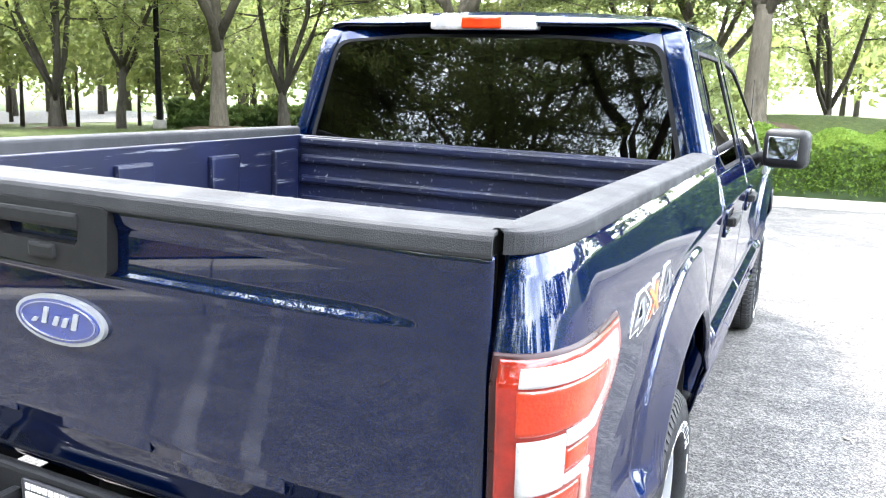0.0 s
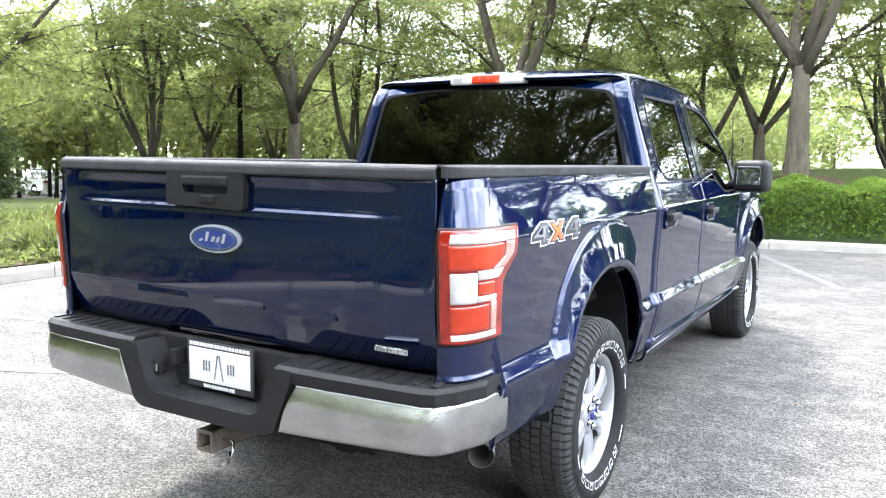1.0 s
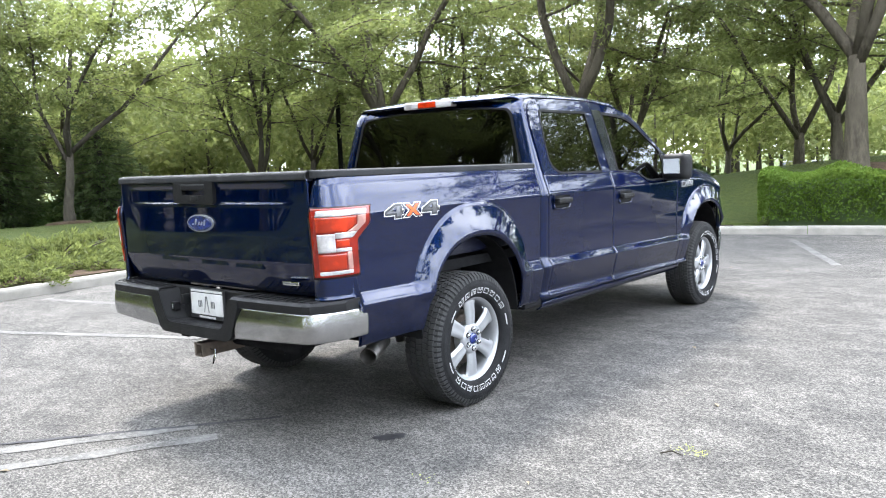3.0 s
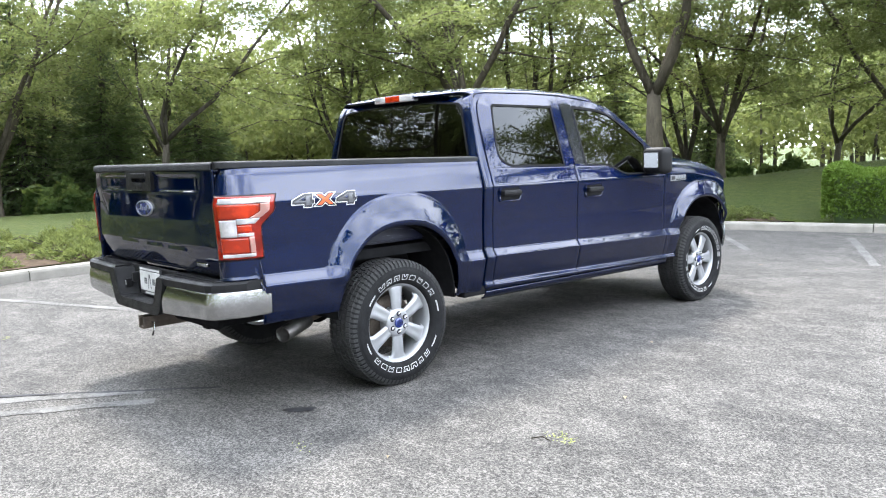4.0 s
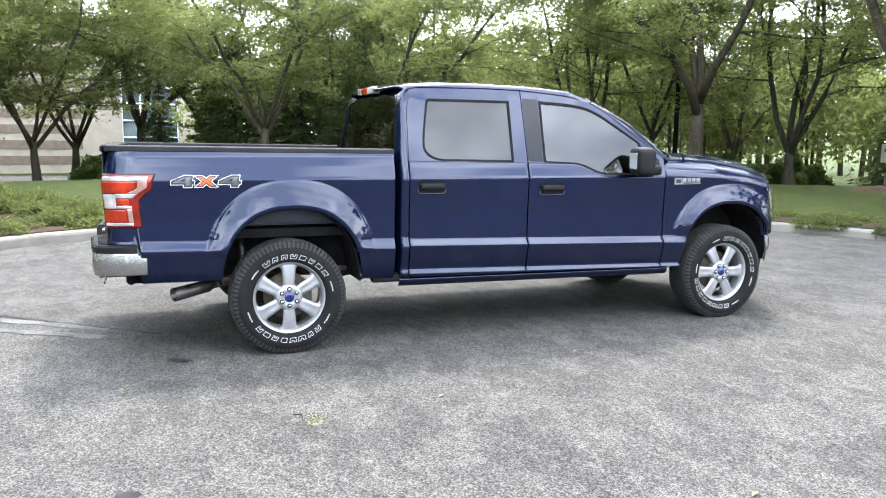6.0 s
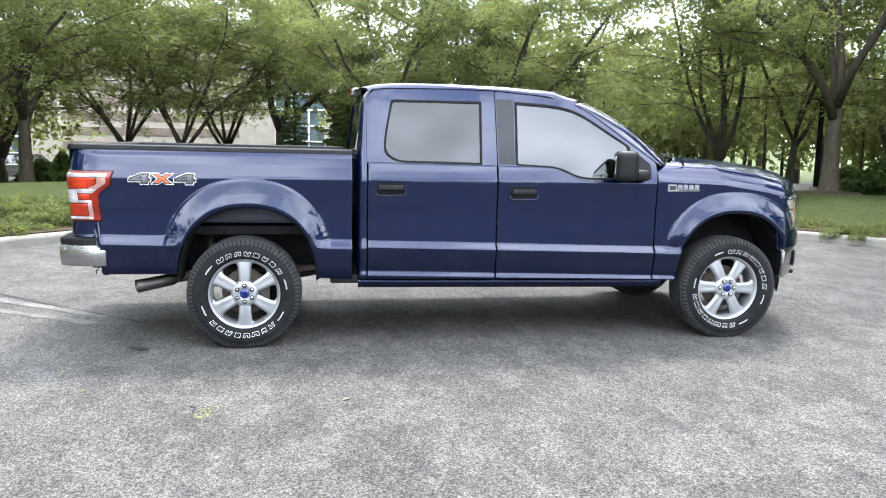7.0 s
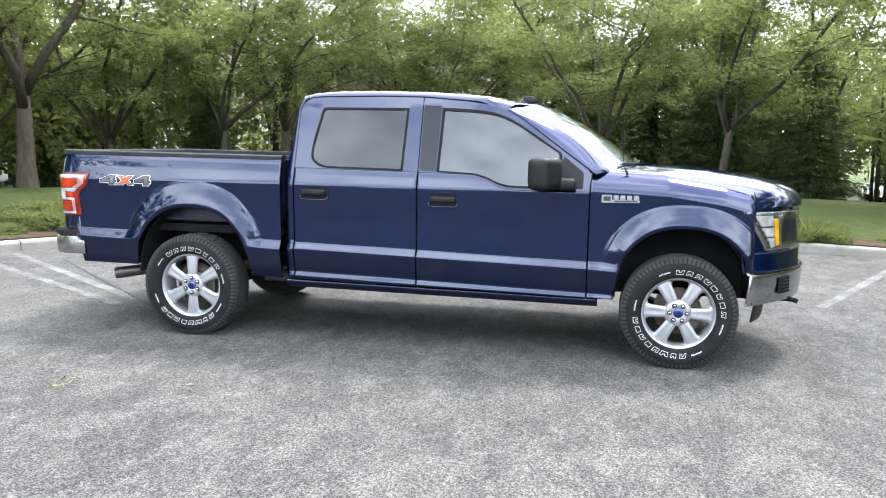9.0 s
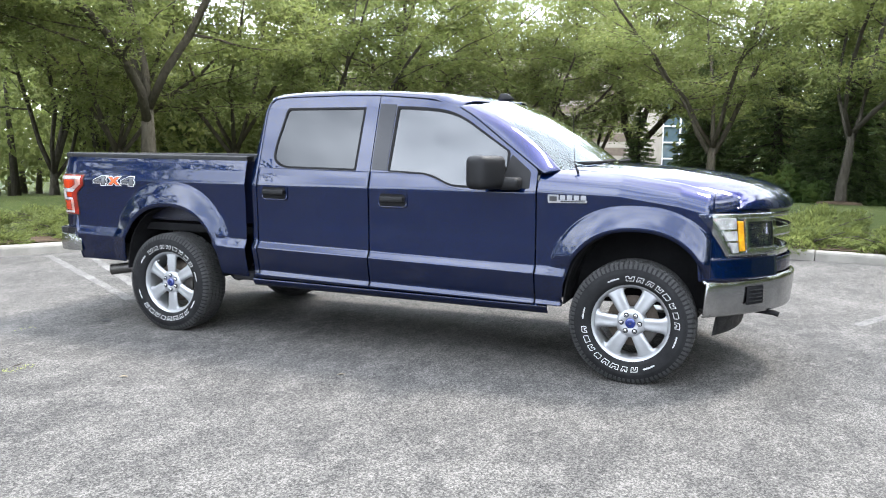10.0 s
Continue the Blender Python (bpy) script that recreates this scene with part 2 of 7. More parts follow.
WHITE = plain("white_lettering", (0.42, 0.42, 0.4125), 0.6, var=0.15, scale=20)
DECALWHITE = plain("white_decal_edge", (0.825, 0.825, 0.8175), 0.5, var=0.08)
ORANGE = plain("orange_decal", (0.63, 0.0825, 0.015), 0.4, var=0.08)
GREYDECAL = plain("grey_decal", (0.09, 0.0915, 0.0975), 0.4, var=0.6, scale=12)
BLACKDECAL = plain("black_decal", (0.018, 0.018, 0.021), 0.35, var=0.2)
BADGEBLUE = plain("badge_blue", (0.009, 0.021, 0.1275), 0.25, 0.2, var=0.1, coat=1.0)
REDLENS = lens_plastic("red_lens", (0.3888, 0.02418, 0.00372), 0.3)
DARKRED = lens_plastic("deep_red_lens", (0.192, 0.0084, 0.00315), 0.3, bump=0.1)
CLEARLENS = lens_plastic("white_lens", (0.3861, 0.3697, 0.3627), 0.3, bump=0.15)
PINKLENS = lens_plastic("pale_pink_lens", (0.456, 0.24, 0.204), 0.3, bump=0.15)
TREAD = plain("dusty_tread", (0.027, 0.027, 0.027), 0.9, var=0.3, bump=0.2, fine=160, spec=0.2)
LAMPEDGE = plain("dark_lamp_rim", (0.018, 0.006, 0.006), 0.3, var=0.2, spec=0.2)
AMBER = lens_plastic("amber_lens", (0.92, 0.42, 0.02), 0.5)
PRIVACY = pane_glass("privacy_glass", (0.05, 0.056, 0.056), 1.55)
TINTED = pane_glass("side_glass", (0.075, 0.085, 0.090), 1.72)
REARTINT = pane_glass("dark_side_glass", (0.035, 0.040, 0.042), 1.52)
LAMPGLASS = pane_glass("lamp_glass", (0.95, 0.96, 0.96), 1.5)
CLEARGLASS = pane_glass("windscreen_glass", (0.62, 0.68, 0.66), 1.42)
MIRROR = plain("mirror_glass", (0.85, 0.87, 0.88), 0.02, 1.0, var=0.01)
ASPHALT = asphalt_mat()
PAINTLINE = worn_paint()
TAR = plain("tar_seal", (0.045, 0.045, 0.048), 0.9, var=0.3, spec=0.08)
CONCRETE = plain("kerb_concrete", (0.190, 0.180, 0.160), 0.9, var=0.22, scale=4, fine=130, bump=0.5, spec=0.12)
LAWN = lawn_mat()
MULCH = plain("brown_mulch", (0.0495, 0.036, 0.0252), 0.95, var=0.5, scale=9, fine=70, bump=0.9, spec=0.05)
BARK = bark_mat("grey_brown_bark", (0.083, 0.072, 0.054))
DARKBARK = bark_mat("dark_bark", (0.069, 0.0615, 0.0495))
LEAF = leaf_mat("locust_leaves", ((0.08613, 0.108, 0.0378), (0.1485, 0.1755, 0.0648), (0.2302, 0.2497, 0.1053)))
LEAFDARK = leaf_mat("deep_green_leaves", ((0.02772, 0.0539, 0.01694), (0.04928, 0.08862, 0.02618), (0.0847, 0.1309, 0.0385)))
NEEDLE = leaf_mat("spruce_needles", ((0.034, 0.058, 0.030), (0.064, 0.100, 0.046), (0.112, 0.150, 0.066)))
JUNIPER = leaf_mat("juniper_sprays", ((0.036, 0.052, 0.019), (0.082, 0.103, 0.037), (0.165, 0.182, 0.078)))
BOXLEAF = leaf_mat("hedge_leaves", ((0.03348, 0.07061, 0.00891), (0.07425, 0.1337, 0.01782), (0.1337, 0.2079, 0.03348)))


# ---- mesh helpers ----
def raw_mesh(name, verts, faces, smooth=True):
    me = bpy.data.meshes.new(name)
    me.from_pydata([tuple(map(float, v)) for v in verts], [], [tuple(f) for f in faces])
    me.update()
    if smooth:
        me.polygons.foreach_set("use_smooth", [True] * len(me.polygons))
    return me


def bm_mesh(name, bm, smooth=False):
    me = bpy.data.meshes.new(name)
    bmesh.ops.recalc_face_normals(bm, faces=bm.faces)
    bm.to_mesh(me)
    bm.free()
    if smooth:
        me.polygons.foreach_set("use_smooth", [True] * len(me.polygons))
    return me


def part(name, me, mat, parent, label=""):
    """Links a mesh as one object under a thing or a part."""
    if isinstance(me, bmesh.types.BMesh):
        me = bm_mesh(name, me)
    if mat and not me.materials:
        me.materials.append(mat)
    ob = new(name, me)
    ob.parent = parent
    if label:
        ob["label"] = label
    return ob


def thing(name, label, category, group="", kind="", at=None):
    ob = tagged(new(name), label, category, group, kind)
    ob.empty_display_size = 0.1
    if at is not None:
        ob.matrix_basis = at
    return ob


def box(bm, lo, hi, bevel=0.0, m=None, segs=2):
    r = bmesh.ops.create_cube(bm, size=1.0)
    vs = r["verts"]
    for v in vs:
        v.co = Vector([(a + b) / 2 + c * (b - a) for a, b, c in zip(lo, hi, v.co)])
    if bevel:
        es = list({e for v in vs for e in v.link_edges})
        out = bmesh.ops.bevel(bm, geom=es, offset=bevel, segments=segs, affect="EDGES", profile=0.6)
        vs = list({v for f in out["faces"] for v in f.verts} | {v for v in vs if v.is_valid})
    if m is not None:
        bmesh.ops.transform(bm, matrix=m, verts=vs)
    return vs


def boxed(lo, hi, bevel=0.0, m=None):
    bm = bmesh.new()
    box(bm, lo, hi, bevel, m)
    return bm


def tube(verts, faces, path, radii, sides=8, cap=True):
    """Adds a tapered tube along a path of Vectors."""
    base = len(verts)
    up = Vector((0.31, 0.17, 0.94)).normalized()
    n = len(path)
    for i, p in enumerate(path):
        d = (path[min(i + 1, n - 1)] - path[max(i - 1, 0)]).normalized()
        a = d.cross(up)
        if a.length < 1e-3:
            a = d.cross(Vector((1, 0, 0)))
        a.normalize()
        b = d.cross(a)
        for k in range(sides):
            t = 2 * math.pi * k / sides
            verts.append(p + (a * math.cos(t) + b * math.sin(t)) * radii[i])
    for i in range(n - 1):
        for k in range(sides):
            k2 = (k + 1) % sides
            faces.append((base + i * sides + k, base + i * sides + k2, base + (i + 1) * sides + k2, base + (i + 1) * sides + k))
    if cap:
        faces.append(tuple(base + k for k in reversed(range(sides))))
        faces.append(tuple(base + (n - 1) * sides + k for k in range(sides)))


def tubed(name, path, r, sides=10):
    v, f = [], []
    path = [Vector(p) for p in path]
    tube(v, f, path, r if isinstance(r, (list, tuple)) else [r] * len(path), sides)
    return raw_mesh(name, v, f)


def grid_normals(P):
    di = np.gradient(P, axis=0)
    dj = np.gradient(P, axis=1)
    n = np.cross(di, dj)
    return n / np.maximum(np.linalg.norm(n, axis=2, keepdims=True), 1e-9)


def hemmed(P, w=0.006, drop=0.006):
    """Rolls the rim of a sheet inwards, as pressed panels have it."""
    n = grid_normals(P)
    def grow(P, n):
        d0 = P[1] - P[0]
        d1 = P[-2] - P[-1]
        def unit(d):
            return d / np.maximum(np.linalg.norm(d, axis=1, keepdims=True), 1e-6)
        a = P[0] + unit(d0) * np.minimum(w, np.linalg.norm(d0, axis=1, keepdims=True) * 0.45)
        b = P[-1] + unit(d1) * np.minimum(w, np.linalg.norm(d1, axis=1, keepdims=True) * 0.45)
        lo = P[0] - n[0] * drop
        hi = P[-1] - n[-1] * drop
        lo2 = P[0] + (a - P[0]) * 0.25 - n[0] * drop * 0.3
        hi2 = P[-1] + (b - P[-1]) * 0.25 - n[-1] * drop * 0.3
        Q = np.concatenate([lo[None], lo2[None], a[None], P[1:-1], b[None], hi2[None], hi[None]])
        return Q
    Q = grow(P, n)
    n2 = grid_normals(Q)
    n2[:3], n2[-3:] = n2[3], n2[-4]
    Q = grow(Q.transpose(1, 0, 2), n2.transpose(1, 0, 2)).transpose(1, 0, 2)
    return Q


def sheet(name, P, thick=0.012, hem=True, mirror=False):
    """A pressed panel from a grid of points, with thickness; P[i][j], outside along di x dj."""
    P = np.asarray(P, float)
    if hem:
        P = hemmed(P)
    n = grid_normals(P)
    I = P - n * thick
    if mirror:
        P, I = P * (-1, 1, 1), I * (-1, 1, 1)
    a, b = P.shape[:2]
    idx = np.arange(a * b).reshape(a, b)
    f = np.stack([idx[:-1, :-1], idx[1:, :-1], idx[1:, 1:], idx[:-1, 1:]], axis=-1).reshape(-1, 4)
    g = f[:, ::-1] + a * b
    rim = np.concatenate([idx[:, 0], idx[-1, 1:], idx[-2::-1, -1], idx[0, -2:0:-1]])
    rp = P.reshape(-1, 3)[rim]
    ri = I.reshape(-1, 3)[rim]
    base = 2 * a * b
    k = len(rim)
    w = [(base + i, base + k + i, base + k + (i + 1) % k, base + (i + 1) % k) for i in range(k)]
    faces = np.concatenate([f, g]).tolist() + w
    if mirror:
        faces = [q[::-1] for q in faces]
    return raw_mesh(name, np.concatenate([P.reshape(-1, 3), I.reshape(-1, 3), rp, ri]), faces)


def rounded(pts, r, segs=5):
    """Rounds the corners of a closed outline. r: one radius, or one per corner."""
    out = []
    n = len(pts)
    for i in range(n):
        p, a, b = Vector(pts[i]), Vector(pts[i - 1]), Vector(pts[(i + 1) % n])
        rr = r[i] if isinstance(r, (list, tuple)) else r
        da, db = (a - p), (b - p)
        rr = min(rr, da.length * 0.48, db.length * 0.48)
        if rr < 1e-4:
            out.append(tuple(p))
            continue
        s, e = p + da.normalized() * rr, p + db.normalized() * rr
        for k in range(segs + 1):
            t = k / segs
            q = s * (1 - t) ** 2 + p * 2 * t * (1 - t) + e * t * t
            out.append(tuple(q))
    return out


def dense(pts, step):
    out = []
    n = len(pts)
    for i in range(n):
        a, b = Vector(pts[i]), Vector(pts[(i + 1) % n])
        k = max(1, int((b - a).length / step))
        out += [tuple(a.lerp(b, j / k)) for j in range(k)]
    return out


def cut_plate(name, outer, holes, place, thick=0.012, mirror=False, smooth=True):
    """A plate with holes, outlined in two coordinates and set in space by place(u, v)."""
    bm = bmesh.new()
    edges = []
    for loop in (outer, *holes):
        vs = [bm.verts.new((p[0], p[1], 0)) for p in loop]
        edges += [bm.edges.new((vs[i], vs[(i + 1) % len(vs)])) for i in range(len(vs))]
    bmesh.ops.triangle_fill(bm, edges=edges, use_beauty=True, use_dissolve=False)
    for f in bm.faces:
        if f.normal.z < 0:
            f.normal_flip()
    flat = [(v.co.x, v.co.y) for v in bm.verts]
    bm.verts.index_update()
    tris = [tuple(v.index for v in f.verts) for f in bm.faces]
    rims = [tuple(v.index for v in e.verts) if e.link_loops and e.link_loops[0].vert == e.verts[0] else tuple(v.index for v in reversed(e.verts))
            for e in bm.edges if len(e.link_faces) == 1]
    bm.free()
    P = np.array([place(u, v) for u, v in flat], float)
    e = 0.004
    du = np.array([place(u + e, v) for u, v in flat], float) - P
    dv = np.array([place(u, v + e) for u, v in flat], float) - P
    n = np.cross(du, dv)
    n /= np.maximum(np.linalg.norm(n, axis=1, keepdims=True), 1e-9)
    I = P - n * thick
    if mirror:
        P, I = P * (-1, 1, 1), I * (-1, 1, 1)
    k = len(P)
    verts = np.concatenate([P, I, P, I])
    faces = list(tris) + [tuple(k + i for i in reversed(t)) for t in tris]
    faces += [(2 * k + b, 2 * k + a, 3 * k + a, 3 * k + b) for a, b in rims]
    if mirror:
        faces = [q[::-1] for q in faces]
    return raw_mesh(name, verts, faces, smooth)


def lathe(profile, segs, axis="x"):
    """A turned body: profile of (along, radius), round the x axis."""
    v, f = [], []
    m = len(profile)
    for k in range(segs):
        t = 2 * math.pi * k / segs
        for a, r in profile:
            v.append((a, r * math.cos(t), r * math.sin(t)))
    for k in range(segs):
        k2 = (k + 1) % segs
        for i in range(m - 1):
            f.append((k * m + i, k2 * m + i, k2 * m + i + 1, k * m + i + 1))
    return v, f


def letters(body, size, depth, name):
    """Mesh of built-in-font lettering in the xy plane, centred."""
    cu = bpy.data.curves.new(name, "FONT")
    cu.body, cu.size, cu.extrude, cu.align_x, cu.align_y = body, size, depth, "CENTER", "CENTER"
    ob = bpy.data.objects.new(name, cu)
    scene.collection.objects.link(ob)
    me = bpy.data.meshes.new_from_object(ob.evaluated_get(bpy.context.evaluated_depsgraph_get()))
    bpy.data.objects.remove(ob)
    bpy.data.curves.remove(cu)
    return me


# ---- ground, lot, kerb ----
def spline(pts, n=8):
    """A smooth open curve through plan points."""
    p = np.array(pts, float)
    q = np.concatenate([[2 * p[0] - p[1]], p, [2 * p[-1] - p[-2]]])
    out = []
    for i in range(1, len(q) - 2):
        for t in np.linspace(0, 1, n, endpoint=False):
            a, b, c, d = q[i - 1:i + 3]
            out.append(0.5 * (2 * b + (c - a) * t + (2 * a - 5 * b + 4 * c - d) * t * t + (3 * b - a - 3 * c + d) * t ** 3))
    out.append(p[-1])
    return np.array(out)


KERB = spline([(14, -11.5), (7, -8.6), (2.2, -6.7), (-1.4, -5.15), (-3.0, -4.25), (-4.5, -3.2), (-5.6, -1.9), (-6.15, -0.3), (-6.3, 1.4), (-6.3, 3.2), (-6.2, 5.0), (-5.8, 6.9), (-4.8, 8.4), (-3.2, 9.5), (-1.2, 10.1), (1.6, 10.75), (6, 11.6), (14, 13.2), (24, 15)])
LOT = np.concatenate([KERB, [(48, 19), (60, 5), (60, -25), (40, -30), (25, -20)]])


def inside(poly, x, y):
    c = np.zeros(np.shape(x), bool)
    n = len(poly)
    for i in range(n):
        (x0, y0), (x1, y1) = poly[i - 1], poly[i]
        hit = ((y0 > y) != (y1 > y)) & (x < (x1 - x0) * (y - y0) / (y1 - y0 + 1e-12) + x0)
        c ^= hit
    return c


def kerb_distance(x, y):
    best = np.full(np.shape(x), 1e9)
    for a, b in zip(LOT, np.roll(LOT, -1, axis=0)):
        d = b - a
        t = np.clip(((x - a[0]) * d[0] + (y - a[1]) * d[1]) / (d @ d + 1e-12), 0, 1)
        best = np.minimum(best, np.hypot(x - a[0] - t * d[0], y - a[1] - t * d[1]))
    return best


def ease(a, b, v):
    t = np.clip((v - a) / (b - a), 0, 1)
    return t * t * (3 - 2 * t)


def land(x, y):
    """Height of the lawn."""
    x, y = np.asarray(x, float), np.asarray(y, float)
    d = kerb_distance(x, y)
    mound = 0.90 * np.exp(-((x - 1.5) / 6.5) ** 2 - ((y - 17.0) / 2.8) ** 2)
    h = 0.12 + 0.24 * ease(0.2, 5, d) + mound - 1.05 * ease(6, 28, d) * ease(6, -8, x) - 0.45 * ease(8, 40, d)
    h += 0.04 * np.sin(x * 0.33) * np.cos(y * 0.27) * ease(1, 8, d)
    return np.where(inside(LOT, x, y), -0.10, np.where(d < 0.12, 0.10, h))


def ground_sheet():
    rad = np.concatenate([[0.01, 2.0], np.arange(3.6, 26, 0.32), np.geomspace(26.6, 2500, 36)])
    th = np.linspace(0, 2 * math.pi, 241)[:-1]
    X = -0.5 + rad[:, None] * np.cos(th)
    Y = 2.8 + rad[:, None] * np.sin(th)
    Z = land(X, Y)
    Z = np.where((kerb_distance(X, Y) < 0.55) & ~inside(LOT, X, Y), -0.12, Z)
    n = len(th)
    v = np.stack([X, Y, Z], axis=-1).reshape(-1, 3)
    f = [(i * n + j, (i + 1) * n + j, (i + 1) * n + (j + 1) % n, i * n + (j + 1) % n) for i in range(len(rad) - 1) for j in range(n)]
    return raw_mesh("ground", v, f)


GROUND = tagged(new("ground", ground_sheet()), "mown green lawn rising gently beyond the kerb", "lawn", kind="structure")
GROUND.data.materials.append(LAWN)

bm = bmesh.new()
bm.faces.new([bm.verts.new((x, y, 0)) for x, y in LOT])
bmesh.ops.triangulate(bm, faces=bm.faces)
lot = tagged(new("pavement", bm_mesh("pavement", bm)), "aged grey asphalt parking lot with pale worn patches", "asphalt", kind="structure")
lot.data.materials.append(ASPHALT)


def kerb_stones():
    ob = thing("kerb", "pale grey concrete kerb round the lot", "kerb", kind="structure")
    seg = np.linalg.norm(np.diff(KERB, axis=0), axis=1)
    s = np.concatenate([[0], np.cumsum(seg)])
    rng = random.Random(5)
    a = 0.0
    while a < s[-1] - 0.5:
        ln = rng.uniform(2.6, 3.2)
        b = min(a + ln - 0.012, s[-1])
        rows = []
        dz = rng.uniform(-0.004, 0.004)
        for t in np.linspace(a, b, 9):
            p = np.array([np.interp(t, s, KERB[:, k]) for k in (0, 1)])
            q = np.array([np.interp(t + 0.05, s, KERB[:, k]) - np.interp(t - 0.05, s, KERB[:, k]) for k in (0, 1)])
            q /= max(np.linalg.norm(q), 1e-9)
            nrm = np.array([-q[1], q[0]])  # towards the lawn on the left of travel
            nrm = -nrm if inside(LOT, *(p + nrm * 0.3)) else nrm
            rows.append([(p[0] + nrm[0] * w, p[1] + nrm[1] * w, z + dz) for w, z in ((0.0, -0.03), (0.006, 0.10), (0.020, 0.127), (0.045, 0.137), (0.165, 0.140), (0.178, 0.132), (0.182, -0.03))])
        verts = [c for r in rows for c in r]
        m = 7
        faces = [(i * m + j, (i + 1) * m + j, (i + 1) * m + j + 1, i * m + j + 1) for i in range(8) for j in range(m - 1)]
        faces += [tuple(range(m)), tuple(8 * m + k for k in reversed(range(m)))]
        part("kerb_stone", raw_mesh("kerb_stone", verts, faces, False), CONCRETE, ob)
        a += ln


kerb_stones()


def stripe(name, a, b, w, mat, label, category, z=0.004, ragged=0.012, seed=1, step=0.12):
    """A worn painted line with uneven edges and gaps."""
    rng = random.Random(seed)
    a, b = Vector((*a, 0)), Vector((*b, 0))
    d = (b - a)
    n = max(2, int(d.length / step))
    d.normalize()
    p = Vector((-d.y, d.x, 0))
    v, f = [], []
    for i in range(n + 1):
        c = a + d * ((b - a).length * i / n)
        l = w / 2 + rng.uniform(-ragged, ragged)
        r = w / 2 + rng.uniform(-ragged, ragged)
        v += [c + p * l + Vector((0, 0, z)), c - p * r + Vector((0, 0, z))]
    for i in range(n):
        f.append((2 * i, 2 * i + 1, 2 * i + 3, 2 * i + 2))
    ob = tagged(new(name, raw_mesh(name, v, f, False)), label, category, kind="structure")
    ob.data.materials.append(mat)
    return ob


for k, (a, b) in enumerate([((0.20, 9.55), (1.46, 6.80)), ((-1.95, 9.45), (-0.35, 7.35)), ((-5.3, 7.2), (-1.62, 5.25)),
                            ((-5.9, 0.55), (-2.2, 1.35)), ((-5.5, -1.15), (-2.2, 0.22)), ((-2.35, -4.40), (-0.14, -1.20)), ((-1.90, -4.60), (0.10, -1.24))]):
    stripe("painted_line", a, b, 0.105, PAINTLINE, "worn white painted stall line on asphalt", "road marking", seed=k + 3)
stripe("tar_seam", (-2.10, -3.50), (0.15, -0.83), 0.028, TAR, "dark tar-filled crack in the asphalt", "crack", z=0.005, ragged=0.009, seed=21, step=0.05)


# ---- trees ----
def quads_mesh(name, C, A, B, mat, bend=0.0, corners=4):
    """Many small leaf blades: centres C, half-length vectors A, half-width vectors B; blades of four corners, or of three for fine sprays."""
    n = len(C)
    N = np.cross(A, B)
    N /= np.maximum(np.linalg.norm(N, axis=1, keepdims=True), 1e-9)
    L = np.linalg.norm(A, axis=1, keepdims=True)
    if corners == 3:
        v = np.stack([C - A * 0.7 - B, C - A * 0.7 + B + N * L * bend, C + A * 1.3], axis=1).reshape(-1, 3)
    else:
        v = np.stack([C - A, C - B * 0.9 + N * L * bend, C + A, C + B * 0.9 + N * L * bend], axis=1).reshape(-1, 3)
    me = bpy.data.meshes.new(name)
    me.vertices.add(corners * n)
    me.vertices.foreach_set("co", v.astype(np.float32).ravel())
    me.loops.add(corners * n)
    me.loops.foreach_set("vertex_index", np.arange(corners * n, dtype=np.int32))
    me.polygons.add(n)
    me.polygons.foreach_set("loop_start", np.arange(0, corners * n, corners, dtype=np.int32))
    me.polygons.foreach_set("loop_total", np.full(n, corners, dtype=np.int32))
    me.update(calc_edges=True)
    me.materials.append(mat)
    return me


def unit_rows(a):
    return a / np.maximum(np.linalg.norm(a, axis=1, keepdims=True), 1e-9)


